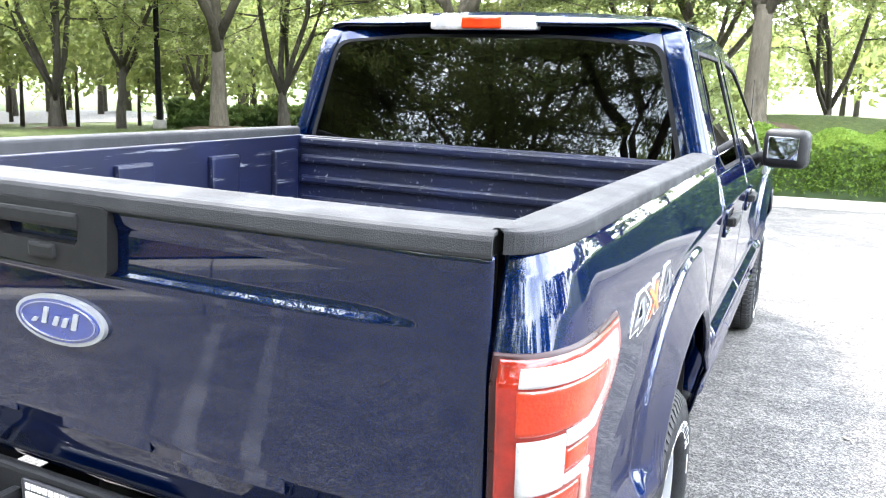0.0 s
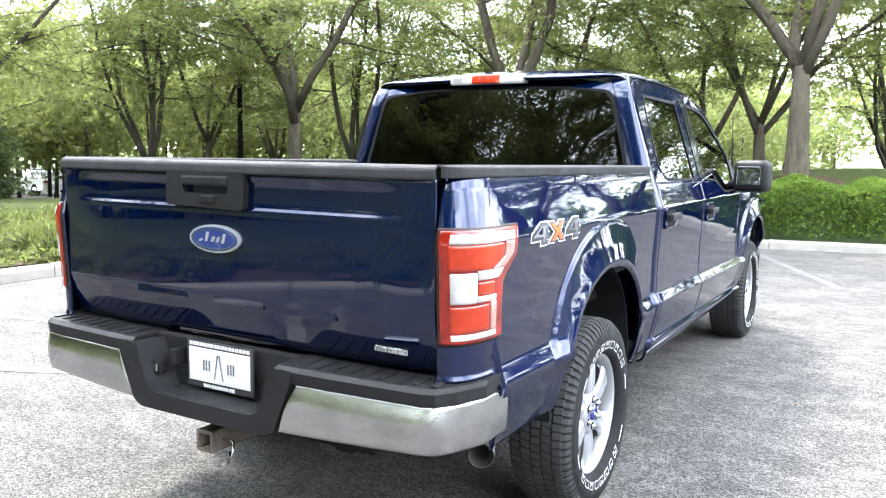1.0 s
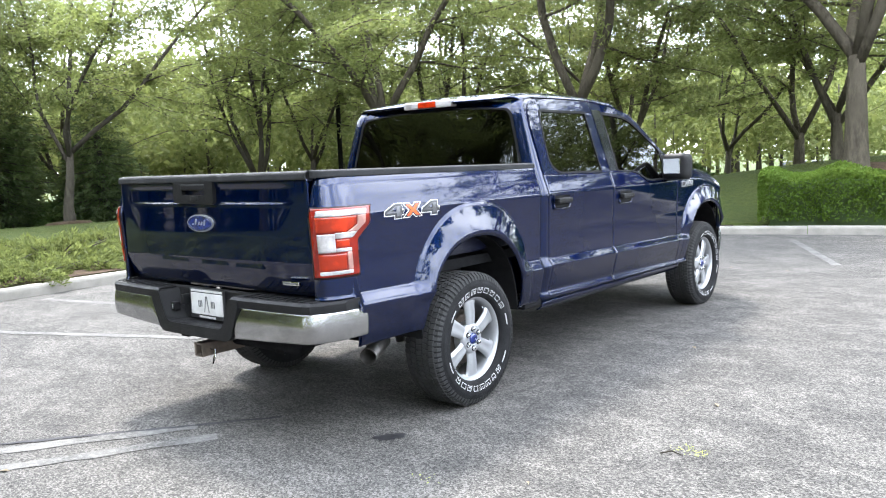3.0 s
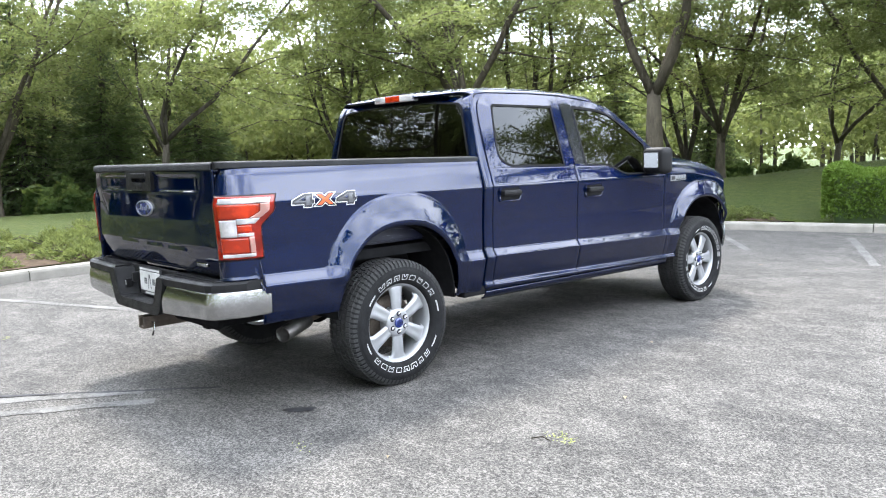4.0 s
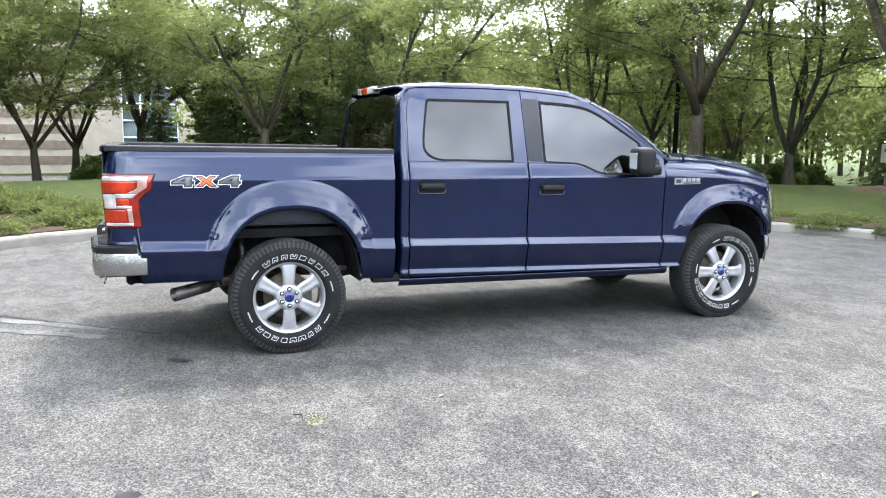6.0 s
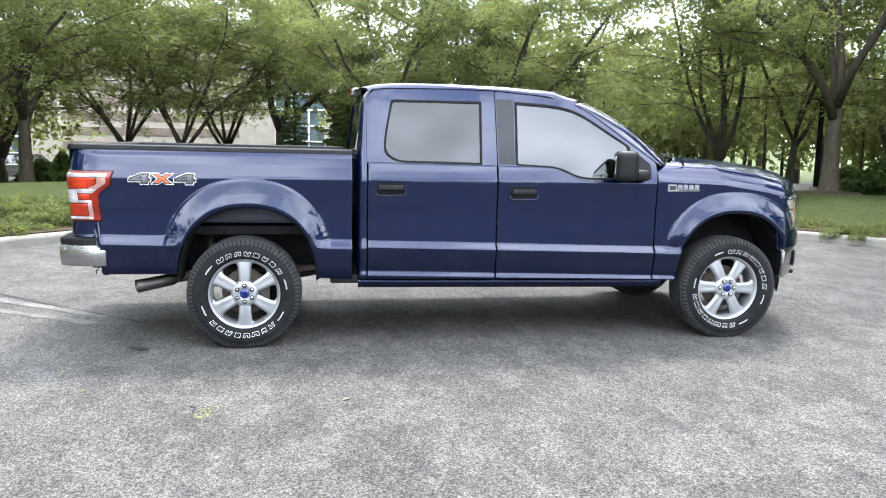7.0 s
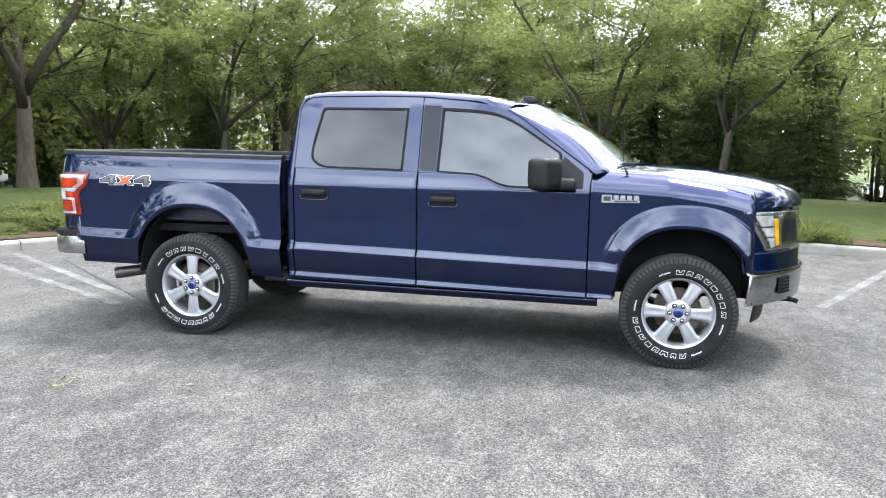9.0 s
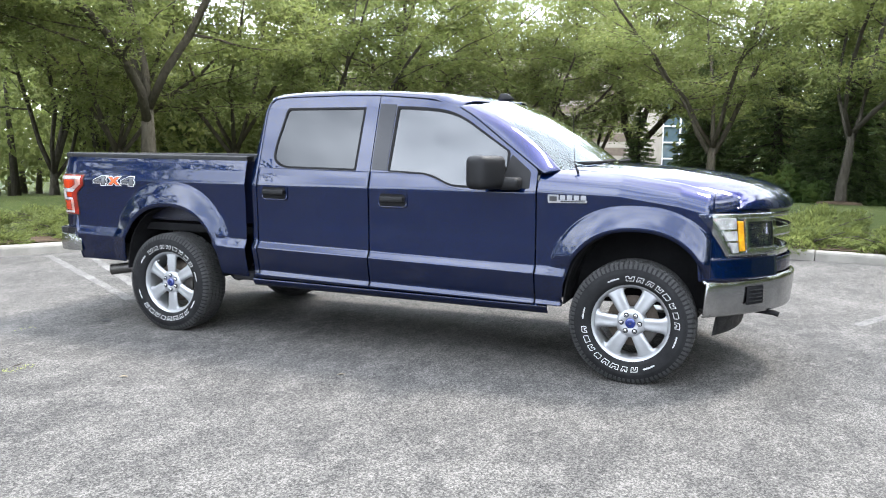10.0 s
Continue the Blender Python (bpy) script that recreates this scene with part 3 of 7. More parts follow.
def tree_meshes(seed, height, r0, fork, limbs, spread, leaves, leaf_len, droop=0.25, up=0.9):
    """Wood and crown of one broadleaf tree: trunk, limbs, branches, twigs, and leaf sprays on the twigs."""
    rng = random.Random(seed)
    nr = np.random.RandomState(seed)
    v, f = [], []

    def limb(p, d, length, r, steps, wander, lift):
        path, rad = [p.copy()], [r]
        d = d.normalized()
        for i in range(steps):
            d = (d + Vector((rng.gauss(0, wander), rng.gauss(0, wander), rng.gauss(0, wander) + lift))).normalized()
            p = p + d * (length / steps)
            path.append(p.copy())
            rad.append(r * (1 - 0.78 * (i + 1) / steps))
        return path, rad

    lean = Vector((rng.uniform(-0.06, 0.06), rng.uniform(-0.06, 0.06), 1))
    trunk = [Vector((0, 0, -0.15)), Vector((0, 0, 0.10)), Vector((0, 0, 0.45)), Vector((0, 0, 0)) + lean * fork * 0.6, Vector((0, 0, 0)) + lean * fork]
    tube(v, f, trunk, [r0 * 1.5, r0 * 1.2, r0 * 1.0, r0 * 0.86, r0 * 0.66], 12)
    top = trunk[-1]
    twigs = []
    az0 = rng.uniform(0, 6.28)
    for i in range(limbs):
        az = az0 + i * 2 * math.pi / limbs + rng.uniform(-0.3, 0.3)
        out = spread * rng.uniform(0.75, 1.2)
        d = Vector((math.cos(az) * out, math.sin(az) * out, up))
        start = top - lean * rng.uniform(0.0, 0.35)
        L = (height - fork) * rng.uniform(0.85, 1.1)
        path, rad = limb(start, d, L, r0 * rng.uniform(0.42, 0.58), 9, 0.13, 0.05)
        tube(v, f, path, rad, 8)
        nb = 11
        for j in range(nb):
            k = 2 + int((len(path) - 3) * j / nb + rng.random())
            k = min(k, len(path) - 2)
            az2 = rng.uniform(0, 6.28)
            axis = (path[k + 1] - path[k]).normalized()
            d2 = (axis * 0.35 + Vector((math.cos(az2), math.sin(az2), rng.uniform(-0.22, 0.28)))).normalized()
            L2 = (height - fork) * rng.uniform(0.28, 0.52) * (1.15 - 0.5 * k / len(path))
            p2, r2 = limb(path[k], d2, L2, rad[k] * 0.42, 6, 0.15, -0.02)
            tube(v, f, p2, r2, 5)
            twigs.append((p2[-1], (p2[-1] - p2[-2]).normalized(), 0.7))
            for q in range(9):
                k2 = 1 + int(5 * q / 9 + rng.random() * 0.9)
                k2 = min(k2, len(p2) - 1)
                az3 = rng.uniform(0, 6.28)
                d3 = Vector((math.cos(az3), math.sin(az3), rng.uniform(-0.32, 0.22)))
                L3 = rng.uniform(0.5, 1.15) * (height / 10)
                p3, r3 = limb(p2[k2], d3, L3, max(0.006, r2[k2] * 0.5), 3, 0.2, -0.10)
                tube(v, f, p3, r3, 3, False)
                for a, b in zip(p3[:-1], p3[1:]):
                    twigs.append((a.lerp(b, 0.5), (b - a).normalized(), (b - a).length))
    wood = raw_mesh("trunk", v, f)
    per = max(3, leaves // len(twigs))
    T = np.array([t[0] for t in twigs])
    D = np.array([t[1] for t in twigs])
    L = np.array([t[2] for t in twigs])
    idx = np.repeat(np.arange(len(twigs)), per)
    n = len(idx)
    C = T[idx] + D[idx] * (nr.uniform(-0.6, 0.7, (n, 1)) * L[idx][:, None]) + nr.normal(0, 1, (n, 3)) * np.array((0.19, 0.19, 0.085)) * height / 10
    A = unit_rows(nr.normal(0, 1, (n, 3)) * (1, 1, 0.45) + D[idx] * 0.6 + (0, 0, -droop))
    S = unit_rows(np.cross(A, nr.normal(0, 0.5, (n, 3)) + (0, 0, 1.0)))
    ln = leaf_len * nr.uniform(0.6, 1.35, (n, 1))
    crown = quads_mesh("crown", C, A * ln * 0.5, S * ln * 0.20, LEAF, 0.12, 3)
    return wood, crown


def spruce_meshes(seed, height, base):
    rng = random.Random(seed)
    nr = np.random.RandomState(seed)
    v, f = [], []
    tube(v, f, [Vector((0, 0, -0.2)), Vector((0, 0, height * 0.5)), Vector((0, 0, height))], [0.2, 0.12, 0.02], 8)
    C, A, B = [], [], []
    z = 0.25
    while z < height - 0.1:
        k = z / height
        r = base * (1 - k) ** 0.85 * rng.uniform(0.8, 1.1)
        n = max(5, int(11 * (1 - k) + 4))
        a0 = rng.uniform(0, 6.28)
        for i in range(n):
            az = a0 + 6.283 * i / n + rng.uniform(-0.2, 0.2)
            rr = r * rng.uniform(0.75, 1.12)
            d = Vector((math.cos(az), math.sin(az), 0))
            tip = Vector((0, 0, z)) + d * rr + Vector((0, 0, -0.22 * rr + 0.1))
            tube(v, f, [Vector((0, 0, z)), tip], [0.03 * (1 - k) + 0.008, 0.004], 3, False)
            m = int(34 * rr) + 8
            for _ in range(m):
                t = rng.random() ** 0.6
                side = Vector((-d.y, d.x, 0)) * rng.gauss(0, 0.16 * rr * (1.1 - t) + 0.06)
                p = Vector((0, 0, z)).lerp(tip, t) + side + Vector((0, 0, rng.uniform(-0.16, 0.05)))
                C.append(p)
                A.append((d * 0.6 + side * 0.8 + Vector((rng.gauss(0, 0.35), rng.gauss(0, 0.35), rng.gauss(-0.15, 0.3)))).normalized() * rng.uniform(0.09, 0.18))
                B.append(rng.uniform(0.022, 0.04))
        z += 0.24 + 0.10 * k
    C, A = np.array(C), np.array(A)
    S = unit_rows(np.cross(A, nr.normal(0, 1, C.shape))) * np.array(B)[:, None]
    return raw_mesh("trunk", v, f), quads_mesh("crown", C, A, S, NEEDLE, 0.1)


def plant(name, meshes, mats, x, y, scale, turn, label, category, group):
    z = float(land(x, y))
    ob = thing(name, label, category, group, at=Matrix.LocRotScale((x, y, z - 0.03), Euler((0, 0, turn)), (scale, scale, scale)))
    t = part("trunk", meshes[0], mats[0], ob)
    c = part("crown", meshes[1], None, ob)
    return ob


KINDS = ((11, 11.0, 0.195, 2.05, 4, 0.55, 1.0), (12, 10.5, 0.195, 2.0, 3, 0.48, 0.97), (13, 9.5, 0.14, 1.5, 5, 0.62, 0.92), (14, 10.0, 0.15, 1.0, 5, 0.50, 0.88), (15, 8.0, 0.11, 1.6, 4, 0.55, 0.6))
# fine leaf sprays on the trees round the lot, coarser ones far off
LOCUSTS = [tree_meshes(*k[:6], int(62000 * k[6]), 0.108) for k in KINDS]
FAR_LOCUSTS = [tree_meshes(*k[:6], int(27000 * k[6]), 0.150) for k in KINDS]
# y < -11 with x > -7: unseen trees, added to darken the tailgate and rear glass
TREES = [  # plan place, kind, scale, turn
    (0.05, 14.9, 0, 1.05, 0.4), (-6.3, 14.5, 1, 1.05, 2.0), (-1.5, 20.5, 2, 1.15, 1.0), (-13.3, 14.6, 0, 1.0, 3.6), (-15.4, 20.3, 3, 1.1, 0.3),
    (-20.0, 14.9, 3, 1.0, 4.0), (-20.8, 18.2, 4, 1.2, 1.0), (-17.0, 6.3, 4, 1.0, 2.2), (-20.3, 2.8, 2, 1.0, 5.0), (-28.0, 6.2, 3, 1.0, 0.8),
    (-23.5, -9.6, 0, 1.05, 1.4), (-19.6, -10.4, 4, 1.15, 3.0), (-27.5, -4.8, 2, 1.05, 2.6), (-21.0, -15.9, 2, 1.2, 0.2), (-12.8, -12.8, 0, 1.1, 5.2),
    (-8.5, 22.0, 2, 1.1, 3.0), (-12.0, 26.0, 3, 1.1, 1.9), (-4.5, 28.0, 1, 1.0, 4.4), (3.5, 24.5, 4, 1.2, 0.0), (-9.0, 33.0, 4, 1.3, 1.0),
    (-26.0, 10.5, 2, 1.05, 4.2), (-17.5, -22.0, 3, 1.1, 1.2), (-9.5, -19.5, 2, 1.1, 2.1), (-29.0, -17.0, 1, 1.0, 0.9), (-22.5, 24.0, 2, 1.1, 0.5), (1.5, 31.0, 3, 1.1, 2.4), (-16.5, -17.5, 2, 1.1, 3.3), (-22.0, -24.0, 3, 1.1, 0.6), (-29.5, -25.0, 2, 1.1, 4.6), (-31.5, -8.0, 2, 1.15, 0.3), (-33.5, -14.0, 3, 1.2, 1.3), (-1.0, -14.5, 0, 1.0, 1.1), (4.5, -18.0, 2, 1.1, 0.7), (-6.0, -15.5, 2, 1.1, 2.5), (2.5, -20.0, 3, 1.1, 0.4), (4.0, -11.5, 0, 1.0, 2.4), (9.5, -14.0, 2, 1.1, 1.4), (0.5, -17.0, 1, 1.1, 0.9), (9.5, 18.5, 0, 1.0, 0.7), (9.0, 26.0, 1, 1.1, 2.7), (-29.5, -1.0, 0, 1.1, 0.2), (-34.0, 2.0, 0, 1.2, 2.2), (-35.0, -4.0, 2, 1.2, 5.2)]
# the two at x > 8, y > 18 are unseen, added for flank reflections
for x, y, k, s, t in TREES:
    plant("locust_tree", (LOCUSTS if math.hypot(x, y - 2) < 23.0 else FAR_LOCUSTS)[k], (BARK if k < 3 else DARKBARK,), x, y, s * 1.18, t,
          ("large honey locust tree with forked grey trunk on the lawn", "tall honey locust tree with light green feathery leaves", "spreading many-stemmed locust tree with thin branches", "many-stemmed locust tree with fine green leaves", "slender young locust tree with an airy crown")[k], "tree", "trees round the lot")



def mulch_ring(x, y, r, seed):
    rng = random.Random(seed)
    v, f = [], []
    for j, k in enumerate((0.0, 0.5, 0.85, 1.0)):
        for i in range(20):
            a = 2 * math.pi * i / 20
            q = r * k * (1 + 0.08 * math.sin(3 * a + seed) + rng.uniform(-0.04, 0.04))
            px, py = x + q * math.cos(a), y + q * math.sin(a)
            v.append((px, py, float(land(px, py)) + (0.09, 0.08, 0.06, -0.02)[j]))
    for j in range(3):
        for i in range(20):
            f.append((j * 20 + i, (j + 1) * 20 + i, (j + 1) * 20 + (i + 1) % 20, j * 20 + (i + 1) % 20))
    ob = tagged(new("mulch_ring", raw_mesh("mulch_ring", v, f)), "ring of brown mulch round a tree trunk on grass", "mulch", "mulch rings")
    ob.data.materials.append(MULCH)


for k, (x, y, kind, s, t) in enumerate(TREES[:13]):
    mulch_ring(x, y, (0.95, 0.9, 0.8, 0.75, 0.6)[kind], k)

SPRUCES = [spruce_meshes(31, 8.5, 2.4), spruce_meshes(32, 6.5, 2.2)]
for x, y, k, s, t in ((-22.8, 6.9, 0, 0.9, 0.2), (-21.5, 9.6, 1, 0.9, 1.2), (-24.8, 4.8, 1, 1.15, 2.2), (-26.0, 8.0, 0, 1.1, 3.1), (-25.6, 2.4, 1, 0.92, 4.1), (-26.4, -0.3, 1, 0.62, 5.0), (-29.0, 2.0, 0, 0.75, 0.7), (-25.5, -14.0, 0, 0.8, 0.9), (-25.0, -21.5, 0, 0.9, 2.9), (-16.5, 27.5, 1, 1.0, 1.7), (-13.0, 29.5, 1, 0.9, 2.7)):
    plant("spruce_tree", SPRUCES[k], (DARKBARK,), x, y, s, t, "dark green spruce with dense drooping boughs", "spruce", "spruces by the building")


# ---- shrubs ----
def shrub_mesh(name, seed, n, rx, rz, size, mat, spiky):
    """A low mound of sprays over short stems."""
    nr = np.random.RandomState(seed)
    d = unit_rows(nr.normal(0, 1, (n, 3)) * (1, 1, 0.8) + (0, 0, 0.35))
    d[:, 2] = np.abs(d[:, 2])
    lump = 0.72 + 0.28 * np.sin(d[:, :1] * 6.3 + seed) * np.cos(d[:, 1:2] * 5.6 + seed * 2)
    r = nr.uniform(0.45, 1.0, (n, 1)) ** 0.45 * lump
    C = d * r * (rx, rx, rz)
    A = unit_rows(d * (0.9 if spiky else 0.3) + nr.normal(0, 0.45, (n, 3)) + (0, 0, 0.15))
    S = unit_rows(np.cross(A, nr.normal(0, 1, (n, 3))))
    ln = size * nr.uniform(0.6, 1.4, (n, 1))
    return quads_mesh(name, C, A * ln * 0.5, S * ln * (0.16 if spiky else 0.32), mat, 0.1)


JUNIPERS = [shrub_mesh("sprays", 40 + k, 5200, 0.85, 0.48, 0.075, JUNIPER, True) for k in range(3)]


def stems_mesh(seed, rx, rz):
    rng = random.Random(seed)
    v, f = [], []
    for _ in range(12):
        a = rng.uniform(0, 6.28)
        r = rng.uniform(0.4, 0.85) * rx
        tube(v, f, [Vector((0, 0, -0.05)), Vector((math.cos(a) * r * 0.5, math.sin(a) * r * 0.5, rz * 0.35)), Vector((math.cos(a) * r, math.sin(a) * r, rz * 0.55))], [0.018, 0.012, 0.005], 4, False)
    return raw_mesh("stems", v, f)


STEMS = stems_mesh(3, 0.85, 0.5)
rng_ = random.Random(77)
seg_ = np.concatenate([[0], np.cumsum(np.linalg.norm(np.diff(KERB, axis=0), axis=1))])


def beside_kerb(s, off):
    p = np.array([np.interp(s, seg_, KERB[:, k]) for k in (0, 1)])
    q = np.array([np.interp(s + 0.1, seg_, KERB[:, k]) - np.interp(s - 0.1, seg_, KERB[:, k]) for k in (0, 1)])
    q /= np.linalg.norm(q)
    n = np.array([-q[1], q[0]])
    if inside(LOT, *(p + n * 0.4)):
        n = -n
    return p + n * off


def kerb_at(y, west=True):
    """Arc length where the kerb passes a plan point's y on the west side."""
    k = int(np.argmin(np.abs(KERB[:, 1] - y) + (KERB[:, 0] > 0) * 50))
    return seg_[k]


s0_, s1_ = kerb_at(-5.6), kerb_at(9.6) + 1.2
s_ = s0_ - 2.0
while s_ < s1_:
    for off in (0.85, 1.75, 2.6):
        far = ease(4.5, 8.0, beside_kerb(s_, off)[1])
        x, y = beside_kerb(s_ + rng_.uniform(-0.3, 0.3), off * (1 - 0.5 * far) + rng_.uniform(-0.15, 0.15))
        low = 0.72 + 0.25 * ease(-0.5, 2.5, y)
        sc = rng_.uniform(0.85, 1.2) * (1 - 0.25 * far)
        k = rng_.randrange(3)
        ob = thing("juniper_shrub", "low spreading yellow-green juniper beside the kerb", "shrub", "junipers along the kerb",
                   at=Matrix.LocRotScale((x, y, float(land(x, y)) - 0.04), Euler((0, 0, rng_.uniform(0, 6))), (sc, sc, sc * low * rng_.uniform(0.8, 1.2) * (1 - 0.42 * far))))
        part("stems", STEMS, DARKBARK, ob)
        part("sprays", JUNIPERS[k], None, ob)
    s_ += 1.12

# planting bed under the junipers
bv, bf = [], []
ss_ = np.linspace(s0_ - 5, s1_ + 0.9, 120)
for s in ss_:
    end = ease(s1_ + 0.9, s1_ + 0.2, s)
    for off in (0.19, 1.1, 2.0, 2.9):
        y = float(beside_kerb(s, off)[1])
        out = off * (1 - 0.52 * ease(4.5, 8.0, y) * (off > 0.5)) + 0.10 * math.sin(s * 3.1) * (off > 2)
        x, y = beside_kerb(s, out)
        bv.append((x, y, float(land(x, y)) + (0.03 if off < 2.5 else -0.05) - 0.09 * (1 - end) * (off > 0.5)))
for i in range(len(ss_) - 1):
    for j in range(3):
        bf.append((i * 4 + j, (i + 1) * 4 + j, (i + 1) * 4 + j + 1, i * 4 + j + 1))
bed = tagged(new("planting_bed", raw_mesh("planting_bed", bv, bf)), "brown mulch planting bed behind the kerb", "planting bed", kind="structure")
bed.data.materials.append(MULCH)


# ---- clipped hedge on the north side ----
def hedge(name, a, b, depth, h, seed, n):
    nr = np.random.RandomState(seed)
    a, b = np.array(a, float), np.array(b, float)
    L = np.linalg.norm(b - a)
    d = (b - a) / L
    p = np.array([-d[1], d[0]])
    u, w, z = nr.uniform(0, 1, n), nr.uniform(-1, 1, n), nr.uniform(0, 1, n)
    face = nr.choice(3, n, p=(0.38, 0.44, 0.18))
    z = np.where(face == 1, 1.0, z ** 0.8)
    w = np.where(face == 0, np.sign(w), w)
    u = np.where(face == 2, np.where(nr.rand(n) < 0.5, 0.0, 1.0), u)
    depth_in = np.abs(nr.normal(0, 0.05, n))
    bump_ = 0.07 * np.sin(u * L * 2.7 + seed) * np.cos(w * 2) + 0.06 * np.sin(u * L * 6.1) - 0.10 * np.abs(np.sin(u * L * 1.9 + seed)) ** 12
    zz = 0.08 + (h - 0.08 + bump_) * z - depth_in * (face == 1)
    rnd = 1 - 0.12 * np.clip((z - 0.7) / 0.3, 0, 1) ** 2
    ww = w * (depth / 2 + bump_ * 0.5) * rnd - np.sign(w) * depth_in * (face == 0)
    C = np.stack([a[0] + d[0] * L * u + p[0] * ww, a[1] + d[1] * L * u + p[1] * ww, zz], axis=1)
    C[:, 2] += land(C[:, 0], C[:, 1])
    nrm = np.where((face == 1)[:, None], (0, 0, 1.0), np.stack([p[0] * np.sign(w), p[1] * np.sign(w), 0.35 + 0 * w], axis=1))
    A = unit_rows(nrm * 0.5 + nr.normal(0, 0.6, (n, 3)))
    S = unit_rows(np.cross(A, nr.normal(0, 1, (n, 3))))
    ln = nr.uniform(0.045, 0.085, (n, 1))
    ob = thing(name, "clipped bright green hedge behind the kerb", "hedge", "hedges")
    part("foliage", quads_mesh("foliage", C, A * ln * 0.5, S * ln * 0.33, BOXLEAF, 0.1), None, ob)
    core = bmesh.new()
    mid = (a + b) / 2
    box(core, (-L / 2 + 0.15, -depth / 2 + 0.14, -0.2), (L / 2 - 0.15, depth / 2 - 0.14, h - 0.16), 0.1, Matrix.Translation((*mid, float(land(*mid)))) @ Matrix.Rotation(math.atan2(d[1], d[0]), 4, "Z"))
    part("twiggy_core", core, NEEDLE, ob)
    return ob


hedge("clipped_hedge", (-0.75, 11.15), (2.9, 11.95), 1.5, 0.90, 51, 26000)
hedge("clipped_hedge", (2.95, 11.97), (10.0, 13.35), 1.5, 0.90, 52, 30000)


# rounded dark shrubs farther back
for k, (x, y, s) in enumerate([(-19.0, 20.5, 1.7), (-16.8, 21.8, 1.5), (-12.2, 23.5, 1.5), (-10.0, 24.8, 1.5), (-7.6, 25.6, 1.5), (-22.0, 8.6, 1.3), (-23.2, -1.8, 1.5), (-21.5, 5.0, 1.4), (-27.0, -9.5, 1.6)]):
    if k == 0:
        ROUND = shrub_mesh("foliage", 61, 6500, 1.0, 1.0, 0.16, LEAFDARK, False)
    ob = thing("round_shrub", "dark green rounded shrub under the trees", "shrub", "dark shrubs under the trees", at=Matrix.LocRotScale((x, y, float(land(x, y)) - 0.05), Euler((0, 0, k)), (s * 1.1, s * 1.1, s * 0.95)))
    part("stems", STEMS, DARKBARK, ob)
    part("foliage", ROUND, None, ob)


# ---- office building beyond the trees ----
STONE = plain("cream_stone", (0.345, 0.3075, 0.255), 0.85, var=0.15, scale=1.5, bump=0.2)
BRICKBAND = plain("brown_brick_band", (0.165, 0.1275, 0.099), 0.85, var=0.2, scale=3, bump=0.3)
WINFRAME = plain("white_window_frame", (0.75, 0.765, 0.765), 0.45, var=0.06)
OFFICEGLASS = plain("office_glass", (0.075, 0.1125, 0.1275), 0.06, 0.0, var=0.15, spec=1.0)
FLATROOF = plain("roof_gravel", (0.45, 0.435, 0.42), 0.9)
BX, BZ0, BZ1 = -50.0, -1.2, 8.3
OFFICE = thing("office_building", "cream and brown banded office building with tall gridded windows", "building")
WINDOWS = [(-2.2, 1.3), (-22.5, -18.5), (-34.0, -29.0)]
edges_ = [-46.0]
for a, b in sorted(WINDOWS):
    edges_ += [a, b]
edges_.append(3.5)
for k in range(0, len(edges_), 2):
    y0, y1 = edges_[k], edges_[k + 1]
    wall = part("wall", boxed((BX - 0.5, y0, BZ0), (BX, y1, BZ1)), STONE, OFFICE)
    lo = y0 + (2.4 if k else 0)
    hi = y1 - (2.4 if k + 2 < len(edges_) else 0)
    if hi - lo > 1:
        for i in range(8):
            z = -0.6 + i * 0.98
            part("brick_band", boxed((BX - 0.02, lo, z), (BX + 0.03, hi, z + 0.56)), BRICKBAND, wall)
for a, b in WINDOWS:
    part("wall", boxed((BX - 0.5, a, 5.6), (BX, b, BZ1)), STONE, OFFICE)
    part("wall", boxed((BX - 0.5, a, BZ0), (BX, b, 0.1)), STONE, OFFICE)
    w = part("window", boxed((BX - 0.30, a, 0.1), (BX - 0.26, b, 5.6)), OFFICEGLASS, OFFICE)
    n = max(3, round((b - a) / 1.1))
    for i in range(n + 1):
        y = a + (b - a) * i / n
        part("mullion", boxed((BX - 0.27, y - 0.06, 0.1), (BX - 0.12, y + 0.06, 5.6)), WINFRAME, w)
    for i in range(6):
        z = 0.1 + 5.5 * i / 5
        part("transom", boxed((BX - 0.27, a, z - 0.05), (BX - 0.14, b, z + 0.05)), WINFRAME, w)
part("wall", boxed((BX - 22, 3.0, BZ0), (BX - 0.5, 3.5, BZ1)), STONE, OFFICE)
part("wall", boxed((BX - 22, -46, BZ0), (BX - 0.5, -45.5, BZ1)), STONE, OFFICE)
part("wall", boxed((BX - 22.5, -46, BZ0), (BX - 22, 3.5, BZ1)), STONE, OFFICE)
part("roof", boxed((BX - 22, -45.5, BZ1 - 0.6), (BX - 0.5, 3.0, BZ1 - 0.4)), FLATROOF, OFFICE)
part("cornice", boxed((BX - 0.55, -46.1, BZ1), (BX + 0.12, 3.6, BZ1 + 0.3), 0.05), STONE, OFFICE)

# lower parking lane in front of the building, with parked cars
v, f = [], []
for j in range(41):
    for i in range(7):
        x, y = -46 + 2 * i, -40 + 2 * j
        v.append((x, y, float(land(x, y)) + 0.03))
for j in range(40):
    for i in range(6):
        f.append((j * 7 + i, j * 7 + i + 1, (j + 1) * 7 + i + 1, (j + 1) * 7 + i))
lane = tagged(new("road", raw_mesh("road", v, f)), "grey asphalt lane below the lawn", "road", kind="structure")
lane.data.materials.append(ASPHALT)


